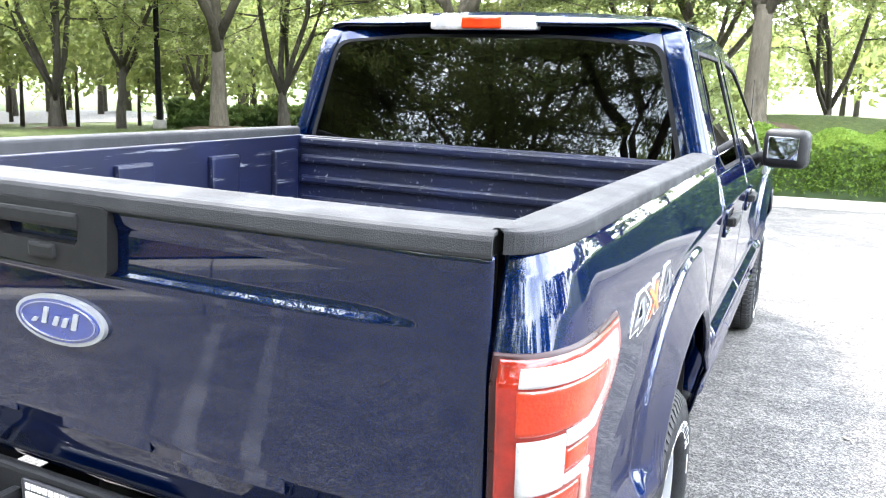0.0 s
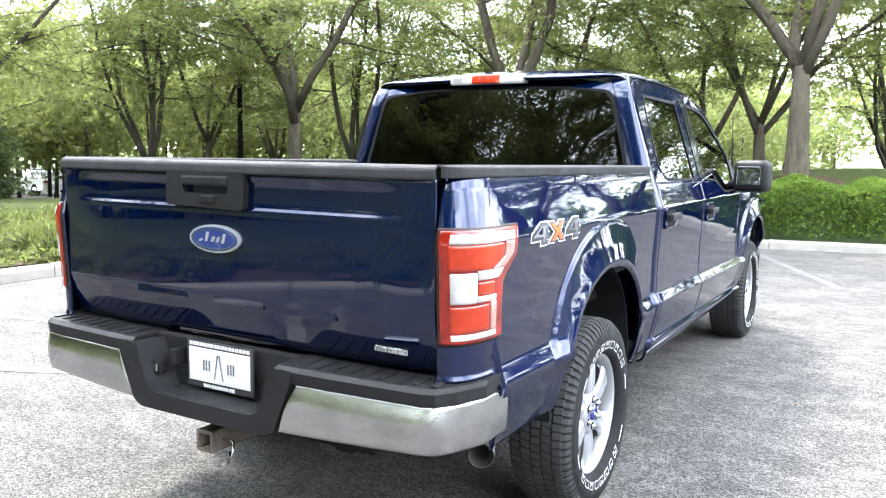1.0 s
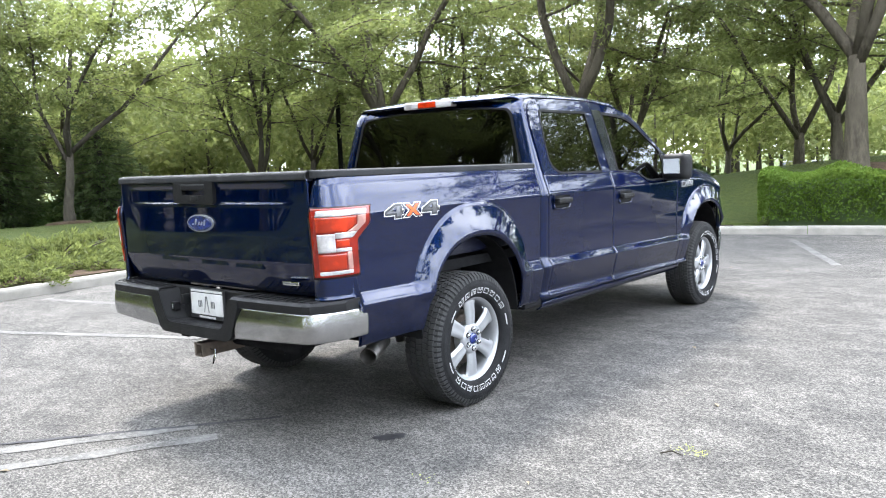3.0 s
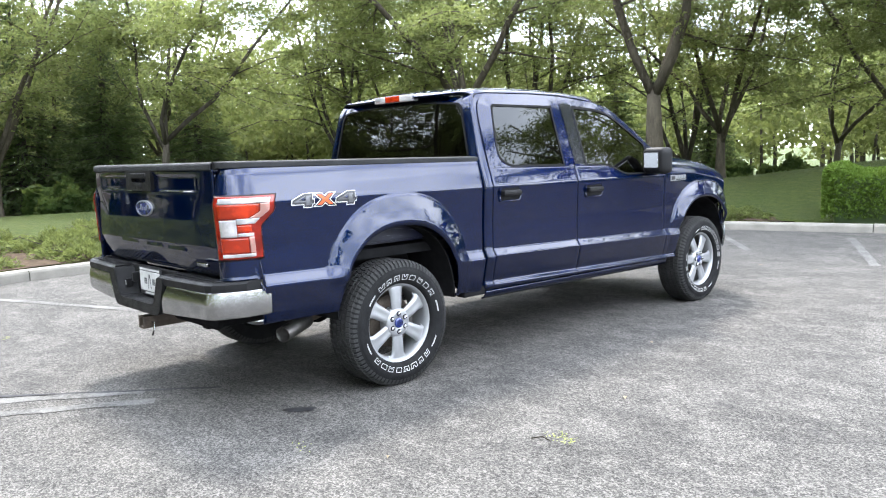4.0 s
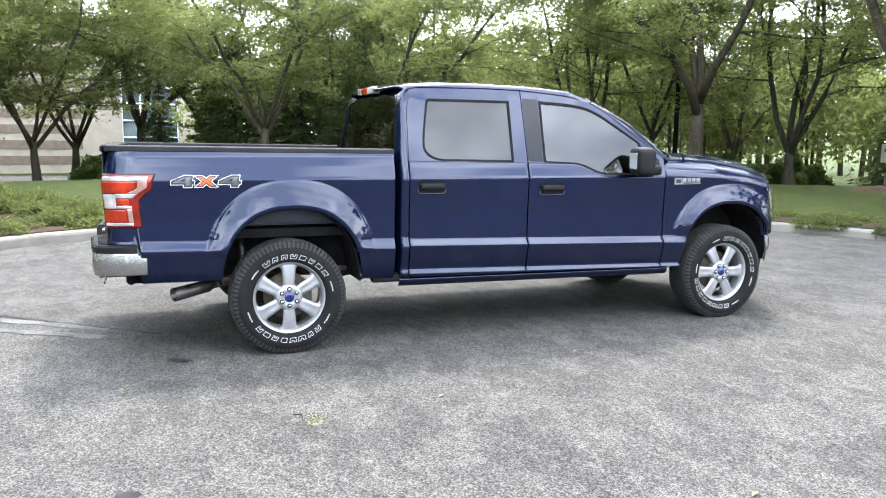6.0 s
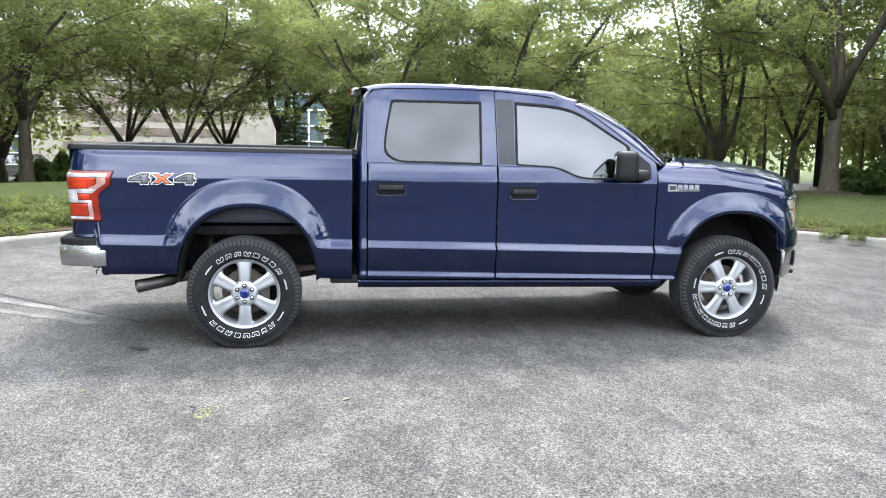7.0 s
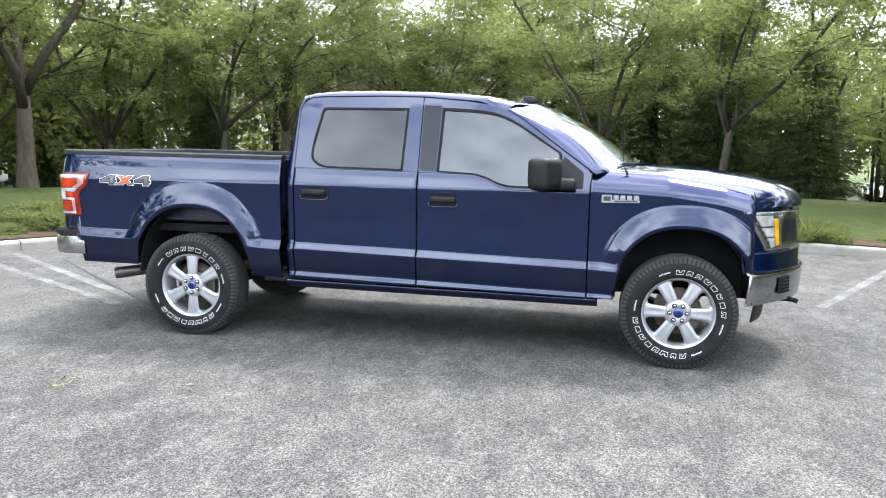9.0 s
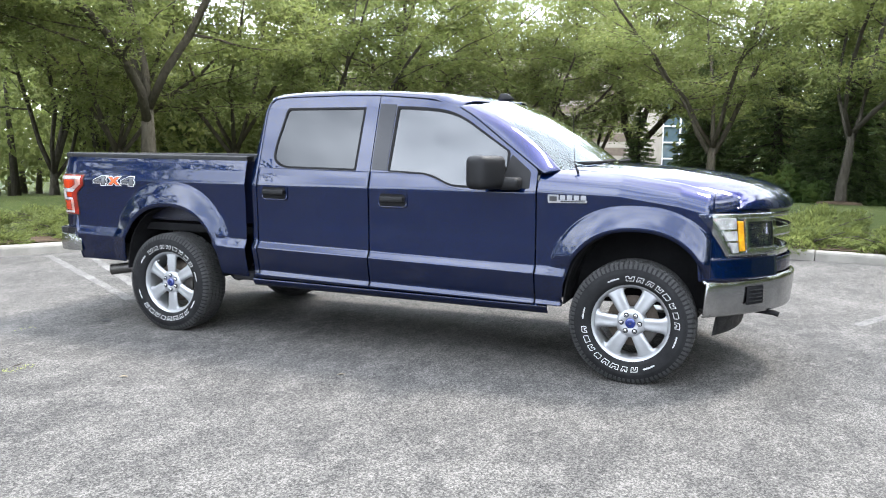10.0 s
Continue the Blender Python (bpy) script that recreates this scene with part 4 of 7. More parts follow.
def car_body(kind):
    """Side outline of a parked car, drawn across its width with rounded shoulders."""
    if kind == "suv":
        low = [(-2.25, 0.35), (-2.3, 0.75), (-2.25, 1.0), (-1.0, 1.05), (1.0, 1.08), (2.2, 1.0), (2.3, 0.7), (2.25, 0.35)]
        cab = [(-2.15, 1.0), (-1.95, 1.55), (-1.6, 1.72), (0.2, 1.72), (0.7, 1.58), (1.25, 1.08)]
    else:
        low = [(-2.2, 0.32), (-2.28, 0.65), (-2.2, 0.92), (-1.2, 0.95), (1.0, 0.92), (2.1, 0.78), (2.25, 0.55), (2.2, 0.32)]
        cab = [(-1.75, 0.92), (-1.0, 1.38), (-0.3, 1.44), (0.3, 1.40), (1.15, 0.92)]
    return low, cab


def outline_solid(name, pts, w, top):
    """A car shell: the outline drawn across, narrower at the top."""
    v, f = [], []
    zs_ = [p[1] for p in pts]
    z0, z1 = min(zs_), max(zs_)
    rows = (-1.0, -0.92, 0.92, 1.0)
    for k in rows:
        for y, z in pts:
            s = 1 - top * (z - z0) / (z1 - z0)
            yy = y * (1 if abs(k) < 1 else 0.985)
            v.append((k * w * s, yy, z if abs(k) < 1 else z0 + (z - z0) * 0.97))
    n = len(pts)
    for r in range(3):
        for i in range(n):
            f.append((r * n + i, r * n + (i + 1) % n, (r + 1) * n + (i + 1) % n, (r + 1) * n + i))
    f += [tuple(range(n)), tuple(3 * n + k for k in reversed(range(n)))]
    bm = bmesh.new()
    vs = [bm.verts.new(p) for p in v]
    for q in f:
        bm.faces.new([vs[i] for i in q])
    return bm_mesh(name, bm)


CARWHEEL = raw_mesh("wheel", *lathe([(-0.1, 0.0), (-0.1, 0.30), (-0.07, 0.33), (0.07, 0.33), (0.1, 0.30), (0.1, 0.22), (0.085, 0.20), (0.085, 0.0)], 20), False)
DARKGLASS = plain("dark_car_glass", (0.03, 0.0375, 0.042), 0.05, spec=0.8)


def parked_car(kind, x, y, turn, paint, label):
    ob = thing("parked_car", label, "car", "cars parked beyond the lawn", at=Matrix.LocRotScale((x, y, float(land(x, y)) + 0.04), Euler((0, 0, turn)), None))
    low, cab = car_body(kind)
    b = part("body", outline_solid("body", low, 0.90, 0.06), paint, ob)
    part("glasshouse", outline_solid("glasshouse", cab, 0.84, 0.22), DARKGLASS, ob)
    zt = max(p[1] for p in cab)
    part("roof", boxed((-0.62, cab[1][0] + 0.15, zt - 0.03), (0.62, cab[-2][0] - 0.1, zt + 0.02), 0.015), paint, ob)
    for sx in (-1, 1):
        for yy in (-1.4, 1.4):
            w = part("wheel", CARWHEEL, RUBBER, ob)
            w.matrix_basis = Matrix.Translation((sx * 0.80, yy, 0.33)) @ (Matrix.Rotation(math.pi, 4, "Z") if sx < 0 else Matrix.Identity(4))
        part("tail_light", boxed((sx * 0.72 - 0.12, -2.29, 0.72), (sx * 0.72 + 0.12, -2.2, 0.84), 0.02), REDLENS, ob)
        part("head_light", boxed((sx * 0.66 - 0.14, 2.16, 0.62), (sx * 0.66 + 0.14, 2.27, 0.74), 0.02), CLEARLENS, ob)
    return ob


CARWHITE = plain("white_car_paint", (0.75, 0.76, 0.77), 0.25, coat=1.0, var=0.04)
CARBLACK = plain("black_car_paint", (0.0225, 0.0225, 0.027), 0.2, coat=1.0, var=0.1)
CARSILVER = plain("silver_car_paint", (0.45, 0.46, 0.48), 0.3, 0.5, coat=1.0, var=0.06)
parked_car("suv", -37.5, 4.5, 1.6, CARBLACK, "black parked estate car beyond the lawn")
parked_car("saloon", -38.0, -21.5, 1.5, CARBLACK, "black parked saloon car beyond the lawn")
parked_car("saloon", -38.2, -14.5, 1.5, CARSILVER, "silver parked saloon car beyond the lawn")
parked_car("saloon", -38.0, 17.5, 1.5, CARSILVER, "silver parked saloon car among the trees")
parked_car("saloon", -39.0, 23.0, 1.5, CARWHITE, "white parked saloon car among the trees")
parked_car("suv", -12.2, 57.0, 1.2, CARWHITE, "white parked car beyond the north lawn")

# ---- light pole, signs ----
POLE = thing("light_pole", "tall dark lamp pole on the lawn", "lamp pole", at=Matrix.Translation((-18.8, 18.0, float(land(-18.8, 18.0)))))
part("post", tubed("post", [(0, 0, -0.1), (0, 0, 4.5), (0, 0, 9.0)], [0.10, 0.085, 0.065], 10), SEAL, POLE)
part("foot", tubed("foot", [(0, 0, -0.1), (0, 0, 0.35)], 0.22, 14), CONCRETE, POLE)
part("arm", tubed("arm", [(0, 0, 8.9), (0.7, -0.5, 9.05)], 0.04, 8), SEAL, POLE)
part("lamp_head", boxed((0.5, -0.75, 8.98), (1.05, -0.25, 9.12), 0.04), SEAL, POLE)
SIGNWHITE = plain("white_sign", (0.63, 0.63, 0.615), 0.5, var=0.08)


def sign(x, y, turn, w, h, z, face, label, arrows):
    ob = thing("road_sign", label, "sign", at=Matrix.LocRotScale((x, y, float(land(x, y))), Euler((0, 0, turn)), None))
    part("post", tubed("post", [(0, 0, -0.1), (0, 0, z + h)], 0.035, 8), STEEL, ob)
    b = part("board", boxed((-w / 2, -0.06, z), (w / 2, -0.04, z + h), 0.006), face, ob)
    if arrows:
        for s in (-1, 1):
            part("arrow", cut_plate("arrow", [(s * 0.03 - 0.022, z + 0.08), (s * 0.03 + 0.022, z + 0.08), (s * 0.14 + 0.02, z + h * 0.62), (s * 0.14 - 0.03, z + h * 0.64)], [], lambda u, v: (u, -0.064, v), 0.003, smooth=False), BLACKDECAL, b)
            part("arrow_tip", cut_plate("arrow_tip", [(s * 0.14 - 0.10, z + h * 0.6), (s * 0.14 + 0.10, z + h * 0.56), (s * 0.17, z + h * 0.86)], [], lambda u, v: (u, -0.064, v), 0.003, smooth=False), BLACKDECAL, b)


sign(-15.8, 25.6, radians(40), 0.66, 0.70, 1.25, SIGNWHITE, "white road sign with two black arrows on a post", True)
sign(-13.4, 27.0, radians(215), 0.5, 0.55, 1.0, STEEL, "back of a grey road sign on a post", False)


# ---- far woods all round ----
def woods(seed, n, name, arc, r0, r1, mat, size, label, tall=(7, 11), m=38, foot=0.28, stem=0.22):
    nr = np.random.RandomState(seed)
    rng = random.Random(seed)
    C, v, f = [], [], []
    trees = n // 620
    for k in range(trees):
        a = radians(rng.uniform(*arc))
        r = rng.uniform(r0, r1)
        x, y = r * math.cos(a), 2 + r * math.sin(a)
        if -75 < x < -46 and -50 < y < 7:
            continue
        z = float(land(x, y))
        h = rng.uniform(*tall)
        w = rng.uniform(3.0, 5.0)
        tube(v, f, [Vector((x, y, z - 0.2)), Vector((x + rng.uniform(-0.4, 0.4), y, z + h * 0.75))], [stem, stem * 0.3], 6)
        lobes = [(rng.gauss(0, w * 0.45), rng.gauss(0, w * 0.45), h * rng.uniform(foot, 0.95), rng.uniform(0.9, 1.9)) for _ in range(16)]
        for lx, ly, lz, lr in lobes:
            d = unit_rows(nr.normal(0, 1, (m, 3)))
            C.append(d * nr.uniform(0.5, 1.0, (m, 1)) * lr + (x + lx, y + ly, z + lz))
    C = np.concatenate(C)
    n = len(C)
    A = unit_rows(nr.normal(0, 1, (n, 3)))
    S = unit_rows(np.cross(A, nr.normal(0, 1, (n, 3))))
    ln = size * nr.uniform(0.6, 1.4, (n, 1))
    ob = thing(name, label, "woods", kind="stuff")
    part("foliage", quads_mesh("foliage", C, A * ln * 0.5, S * ln * 0.32, mat, 0.1, 3), None, ob)
    part("trunks", raw_mesh("trunks", v, f), DARKBARK, ob)


woods(71, 120000, "far_woods", (75, 300), 48, 80, LEAF, 0.55, "belt of light green trees in the distance", (7, 12), 38)
woods(72, 40000, "far_woods", (-70, 75), 62, 85, LEAFDARK, 0.85, "belt of dark green trees across the lot")
woods(73, 30000, "near_thicket", (130, 178), 33, 44, LEAF, 0.31, "thicket of light green trees behind the lawn", (5, 8.5), 64, 0.40, 0.11)
woods(75, 20000, "near_thicket", (205, 246), 34, 48, LEAF, 0.31, "thicket of light green trees behind the lawn", (4, 8), 64)
woods(74, 18000, "near_thicket", (96, 130), 36, 48, LEAF, 0.31, "thicket of light green trees behind the lawn", (5, 8.5), 64, 0.40, 0.11)


# ---- the pickup truck: rear axle at y = 0, front axle at y = 3.683, nose towards +y ----
TRUCK = thing("pickup_truck", "dark blue four-door pickup truck with open bed on grey asphalt", "pickup truck")
AXLE_F, HUB_Z = 3.683, 0.392


def lut(zs, xs, soft=0.004):
    z = np.linspace(0.3, 2.0, 3401)
    x = np.interp(z, zs, xs)
    k = max(1, int(soft / (z[1] - z[0])))
    ker = np.ones(2 * k + 1) / (2 * k + 1)
    x = np.convolve(np.pad(x, 2 * k, mode="edge"), ker, "same")[2 * k:-2 * k]
    x = np.convolve(np.pad(x, 2 * k, mode="edge"), ker, "same")[2 * k:-2 * k]
    return z, x


CAB_LUT = lut((0.40, 0.470, 0.510, 0.522, 0.547, 0.59, 0.70, 0.728, 0.772, 0.95, 1.10, 1.208, 1.222, 1.28, 1.33, 1.80, 1.90),
              (0.90, 0.938, 0.961, 0.963, 0.943, 0.956, 0.981, 0.986, 0.955, 0.957, 0.965, 0.972, 0.9675, 0.950, 0.933, 0.782, 0.740))
BED_LUT = lut((0.40, 0.47, 0.50, 0.56, 0.695, 0.714, 0.772, 0.95, 1.10, 1.208, 1.222, 1.30, 1.36, 1.395, 1.42),
              (0.86, 0.915, 0.935, 0.955, 0.984, 0.9868, 0.955, 0.957, 0.965, 0.973, 0.9685, 0.951, 0.936, 0.922, 0.905))
ARCHES = ((0.03, 0.485, 0.555, 0.595, 0.755), (3.70, 0.465, 0.53, 0.585, 0.690))


def crease(y):
    return -0.023 * (y - 0.86)


def arch_low(y, low):
    """The lower rim of a panel, lifted over the wheel arches."""
    z = np.array(low, float)
    for yc, a, b, _, _ in ARCHES:
        d = np.abs(np.asarray(y) - yc) / a
        z = np.where(d < 1, np.maximum(z, 0.45 + b * np.clip(1 - d ** 2.3, 0, 1) ** (1 / 2.3)), z)
    return z


def flare(y, z):
    out = np.zeros_like(z)
    for yc, a, b, ao, bo in ARCHES:
        dy, dz = np.abs(y - yc), np.maximum(z - 0.45, 0)
        eo = ((dy / ao) ** 2.4 + (dz / bo) ** 2.4) ** (1 / 2.4)
        ei = ((dy / a) ** 2.3 + (dz / b) ** 2.3) ** (1 / 2.3)
        d = np.clip((1 - eo) / np.maximum((1 - eo) + (ei - 1), 1e-4), 0, 1)
        s = 0.24 * np.clip(d / 0.06, 0, 1) + 0.76 * np.clip((d - 0.06) / 0.72, 0, 1)
        lip = np.clip((d - 0.88) / 0.12, 0, 1)
        fade = np.clip((z - 0.70) / 0.10, 0, 1)
        out += np.where(eo < 1, (0.050 * s - 0.010 * lip) * (0.25 + 0.75 * fade), 0)
    return out


def side_x(y, z, bed=False):
    y, z = np.asarray(y, float), np.asarray(z, float)
    zz = z - crease(y) * np.clip((1.0 - z) / 0.2, 0, 1)
    lz, lx = BED_LUT if bed else CAB_LUT
    return np.interp(zz, lz, lx) + flare(y, z)


def columns(y0, y1, step=0.014):
    ys = list(np.linspace(y0, y1, max(3, int(abs(y1 - y0) / step))))
    for yc, a, *_ in ARCHES:
        for s in (-1, 1):
            for k in (0.0, 0.0006, 0.002, 0.004, 0.007, 0.0105):
                e = yc + s * (a - k)
                if min(y0, y1) + 0.01 < e < max(y0, y1) - 0.01:
                    ys.append(e)
    return np.array(sorted(set(np.round(ys, 5)), reverse=y1 < y0))


def both(name, P, mat, parent, thick=0.012, hem=True, label=""):
    """The same panel on both flanks; returns the right and the left one."""
    r = part(name, sheet(name, P, thick, hem), mat, parent, label)
    l = part(name, sheet(name, P, thick, hem, mirror=True), mat, parent, label)
    return r, l


# bedsides: the flank, then the rounded rear corner
def bedside_grid(rows=90):
    ys = columns(-0.93, 0.757)
    th = np.radians(np.linspace(88, 2, 26))
    px = 0.847 + 0.125 * np.cos(th) ** 0.8
    py = -0.93 - 0.235 * np.sin(th) ** 0.8
    nx, ny = np.cos(th) ** 1.2 / 0.125, -np.sin(th) ** 1.2 / 0.235
    ln = np.hypot(nx, ny)
    plan = [(x, y, a, b) for x, y, a, b in zip(px, py, nx / ln, ny / ln)] + [(0.972, y, 1, 0) for y in ys]
    P = []
    for x, y, a, b in plan:
        low = np.interp(y, (-1.06, -0.97, -0.95, -0.45, 0.5, 0.75), (0.80, 0.80, 0.535, 0.535, 0.50, 0.48))
        z0 = float(arch_low(y, low))
        z1 = np.interp(y, (-1.2, 0.75), (1.405, 1.388))
        z = z0 + (z1 - z0) * np.linspace(0, 1, rows)
        yy = np.full(rows, y)
        off = side_x(np.maximum(yy, -0.95), z, True) - 0.972
        P.append(np.stack([x + a * off, yy + b * off, z], axis=1))
    return np.array(P)


BEDSIDE = bedside_grid()
both("bedside", BEDSIDE, PAINT, TRUCK, 0.015)

# bed: floor with ribs, inner walls, headboard, wheel boxes
bm = bmesh.new()
box(bm, (-0.80, -1.10, 0.885), (0.80, 0.72, 0.905))
ribs_ = []
for i in range(13):
    x = -0.72 + i * 0.12
    ribs_.append(boxed((x - 0.033, -1.09, 0.9), (x + 0.033, 0.71, 0.918), 0.006))
BF = part("bed_floor", bm, BEDPAINT, TRUCK, "scuffed blue ribbed bed floor")
for rb in ribs_:
    part("rib", rb, BEDPAINT, BF)
for s in (-1, 1):
    bm = bmesh.new()
    box(bm, (min(s * 0.80, s * 0.83), -1.08, 0.9), (max(s * 0.80, s * 0.83), 0.735, 1.385), 0.004)
    IW = part("bed_inner_wall", bm, BEDPAINT, TRUCK)
    for y in (-0.75, -0.32, 0.12, 0.50):
        part("stiffener", boxed((min(s * 0.775, s * 0.805), y, 0.93), (max(s * 0.775, s * 0.805), y + 0.16, 1.33), 0.012), BEDPAINT, IW)
    part("wheel_box", boxed((min(s * 0.56, s * 0.81), -0.45, 0.9), (max(s * 0.56, s * 0.81), 0.50, 1.10), 0.05), BEDPAINT, IW)
bm = bmesh.new()
box(bm, (-0.80, 0.70, 0.9), (0.80, 0.735, 1.385), 0.004)
HB = part("bed_headboard", bm, BEDPAINT, TRUCK, "blue pressed-steel headboard with long ribs")
for z in (1.0, 1.09, 1.18, 1.27, 1.345):
    part("rib", boxed((-0.78, 0.680, z), (0.78, 0.705, z + 0.035), 0.010), BEDPAINT, HB)

def crisp(ob):
    ob.data.polygons.foreach_set("use_smooth", [False] * len(ob.data.polygons))
    return ob


# rail caps
for s in (-1, 1):
    ys = np.concatenate([np.linspace(0.757, -0.93, 40), ])
    prof = [(0.925, 1.393), (0.928, 1.396), (0.929, 1.400), (0.929, 1.418), (0.9275, 1.4225), (0.9235, 1.4255), (0.918, 1.4265), (0.905, 1.4270), (0.892, 1.4300), (0.855, 1.4305), (0.844, 1.4285), (0.838, 1.425), (0.835, 1.418), (0.834, 1.385)]
    P = [[(x, y, z - 0.007 * (y + 1.0)) for x, z in prof] for y in ys]
    for t in np.radians(np.linspace(4, 84, 10)):
        yy = -0.93 - 0.215 * math.sin(t) ** 0.8
        P.append([(0.847 + (x - 0.847) * max(math.cos(t), 0.02) ** 0.8 if x > 0.847 else x, yy, z) for x, z in prof])
    P = np.array(P)[::-1]
    crisp(part("rail_cap", sheet("rail_cap", P, 0.006, hem=False, mirror=s < 0), CAPPLASTIC, TRUCK, "dark grey plastic rail cap"))


# tailgate
def gate_y(x, z):
    base = np.interp(z, (0.80, 0.83, 0.90, 0.935, 0.965, 1.10, 1.255, 1.268, 1.277, 1.35, 1.366, 1.39),
                     (-1.105, -1.130, -1.152, -1.160, -1.170, -1.173, -1.171, -1.172, -1.1645, -1.166, -1.174, -1.177))
    flat = np.interp(z, (0.80, 0.83, 0.90, 0.965, 1.25, 1.39), (-1.105, -1.130, -1.152, -1.168, -1.172, -1.176))
    k = np.clip((0.76 - abs(x)) / 0.14, 0, 1)
    k = k * k * (3 - 2 * k)
    return (base * k + flat * (1 - k)) + 0.020 * (abs(x) / 0.84) ** 4


zs = np.unique(np.concatenate([np.linspace(0.80, 1.39, 50), (0.93, 0.94, 0.96, 1.255, 1.265, 1.275, 1.345, 1.355)]))
P = np.array([[(x, gate_y(x, z), z) for z in zs] for x in np.linspace(-0.851, 0.851, 90)])
GATE = part("tailgate", sheet("tailgate", P, 0.05), PAINT, TRUCK, "closed dark blue tailgate")
prof = [(-1.184, 1.386), (-1.187, 1.389), (-1.188, 1.394), (-1.187, 1.413), (-1.184, 1.420), (-1.178, 1.4245), (-1.168, 1.427), (-1.150, 1.4285), (-1.09, 1.4295), (-1.078, 1.428), (-1.071, 1.424), (-1.068, 1.416), (-1.068, 1.386)]
P = np.array([[(x, y + 0.022 * (abs(x) / 0.84) ** 4, z) for y, z in prof] for x in np.linspace(-0.851, 0.851, 40)])
crisp(part("top_trim", sheet("top_trim", P, 0.006, hem=False), CAPPLASTIC, GATE, "dark grey plastic tailgate top"))
for x0, x1, z0 in ((-0.42, -0.16, 0.945), (-0.03, 0.20, 0.940), (0.27, 0.50, 0.935)):
    part("pressing", boxed((x0, float(gate_y(x0, z0 + 0.015)) - 0.0025, z0), (x1, -1.155, z0 + 0.030), 0.0022), PAINT, GATE)
HX = -0.04
outer = rounded([(HX - 0.19, 1.275), (HX + 0.175, 1.265), (HX + 0.185, 1.392), (HX - 0.185, 1.392)], 0.02)
hole = rounded([(HX - 0.10, 1.318), (HX + 0.105, 1.318), (HX + 0.115, 1.375), (HX - 0.11, 1.375)], 0.012)
GH = part("tailgate_handle", cut_plate("tailgate_handle", outer, [hole], lambda u, v: (u, -1.190 + 0.1 * max(0, 1.36 - v) * 0.1, v), 0.04, smooth=False), PLASTIC, GATE, "black plastic tailgate handle surround")
part("pull", boxed((HX - 0.108, -1.195, 1.345), (HX + 0.112, -1.160, 1.378), 0.008), PLASTIC, GH)
part("recess", boxed((HX - 0.115, -1.164, 1.31), (HX + 0.12, -1.155, 1.38)), SEAL, GH)
part("camera_pod", boxed((HX - 0.02, -1.197, 1.285), (HX + 0.05, -1.17, 1.315), 0.008), PLASTIC, GH)


def oval(a, b, n=40):
    return [(a * math.cos(2 * math.pi * k / n), b * math.sin(2 * math.pi * k / n)) for k in range(n)]


def emblem(parent, place, a, b):
    ring = part("emblem", cut_plate("emblem", oval(a, b), [], lambda u, v: place(u, v, 0.010), 0.012), ALLOY, parent, "blue oval emblem in a chrome rim")
    part("blue_field", cut_plate("blue_field", oval(a * 0.91, b * 0.84), [], lambda u, v: place(u, v, 0.0125), 0.006), BADGEBLUE, ring)
    part("thin_rim", cut_plate("thin_rim", oval(a * 0.84, b * 0.74), [oval(a * 0.82, b * 0.70)], lambda u, v: place(u, v, 0.014), 0.004), CHROME, ring)
    # plain silver strokes stand in for the script
    pts = [(-0.55, -0.12, 0.10), (-0.30, 0.14, 0.34), (-0.06, -0.02, 0.20), (0.14, -0.02, 0.20), (0.36, 0.08, 0.34)]
    for u, v, h in pts:
        w = 0.055
        q = [(a * (u - w), b * (v - h)), (a * (u + w), b * (v - h)), (a * (u + w + 0.08), b * (v + h)), (a * (u - w + 0.08), b * (v + h))]
        part("silver_stroke", cut_plate("silver_stroke", rounded(q, 0.003, 3), [], lambda p, r: place(p, r, 0.0145), 0.003), ALLOY, ring)


emblem(GATE, lambda u, v, d: (u - 0.005, gate_y(u, 1.165 + v) - d, 1.165 + v), 0.118, 0.048)
BADGE = part("engine_badge", boxed((0.655, -1.178, 0.868), (0.775, -1.158, 0.888), 0.004), CHROME, GATE, "small chrome badge with plain bars")
for k in range(9):
    part("bar", boxed((0.662 + k * 0.0125, -1.1795, 0.873), (0.670 + k * 0.0125, -1.177, 0.883)), GREYDECAL, BADGE)

# tail lamps, proud of the rounded corners
def corner_point(s, z, lift):
    """A point on the bedside's corner. s: 0 at the tailgate gap, growing along the flank, in metres."""
    i = int(round(np.interp(z, (0.80, 1.405), (0, BEDSIDE.shape[1] - 1))))
    col = BEDSIDE[:70, :, :]
    zz = col[:, :, 2]
    pts = np.array([[np.interp(z, zz[k], col[k, :, 0]), np.interp(z, zz[k], col[k, :, 1]), z] for k in range(70)])
    d = np.concatenate([[0], np.cumsum(np.linalg.norm(np.diff(pts, axis=0), axis=1))])
    p = np.array([np.interp(s, d, pts[:, c]) for c in range(3)])
    q = np.array([np.interp(s + 0.01, d, pts[:, c]) for c in range(3)])
    t = (q - p) / max(np.linalg.norm(q - p), 1e-6)
    nrm = np.array([t[1], -t[0], 0.0])
    return p + nrm * lift


def lamp_front(z):
    return np.interp(z, (0.903, 0.915, 1.075, 1.09, 1.155, 1.17, 1.245), (0.256, 0.264, 0.264, 0.270, 0.352, 0.361, 0.362))


def lamp_sheet(name, zs, s0, s1, lift, mirror, thick=0.012, cols=16):
    P = []
    for k in np.linspace(0, 1, cols):
        row = []
        for z in zs:
            a, b = (f(z) if callable(f) else f for f in (s0, s1))
            row.append(corner_point(a + (b - a) * k, z, lift))
        P.append(row)
    return sheet(name, np.array(P), thick, True, mirror)


def ramp(*pairs):
    """A piecewise-linear function of height, from (z, s) pairs."""
    zs_, ss_ = zip(*pairs)
    return lambda z: float(np.interp(z, zs_, ss_))


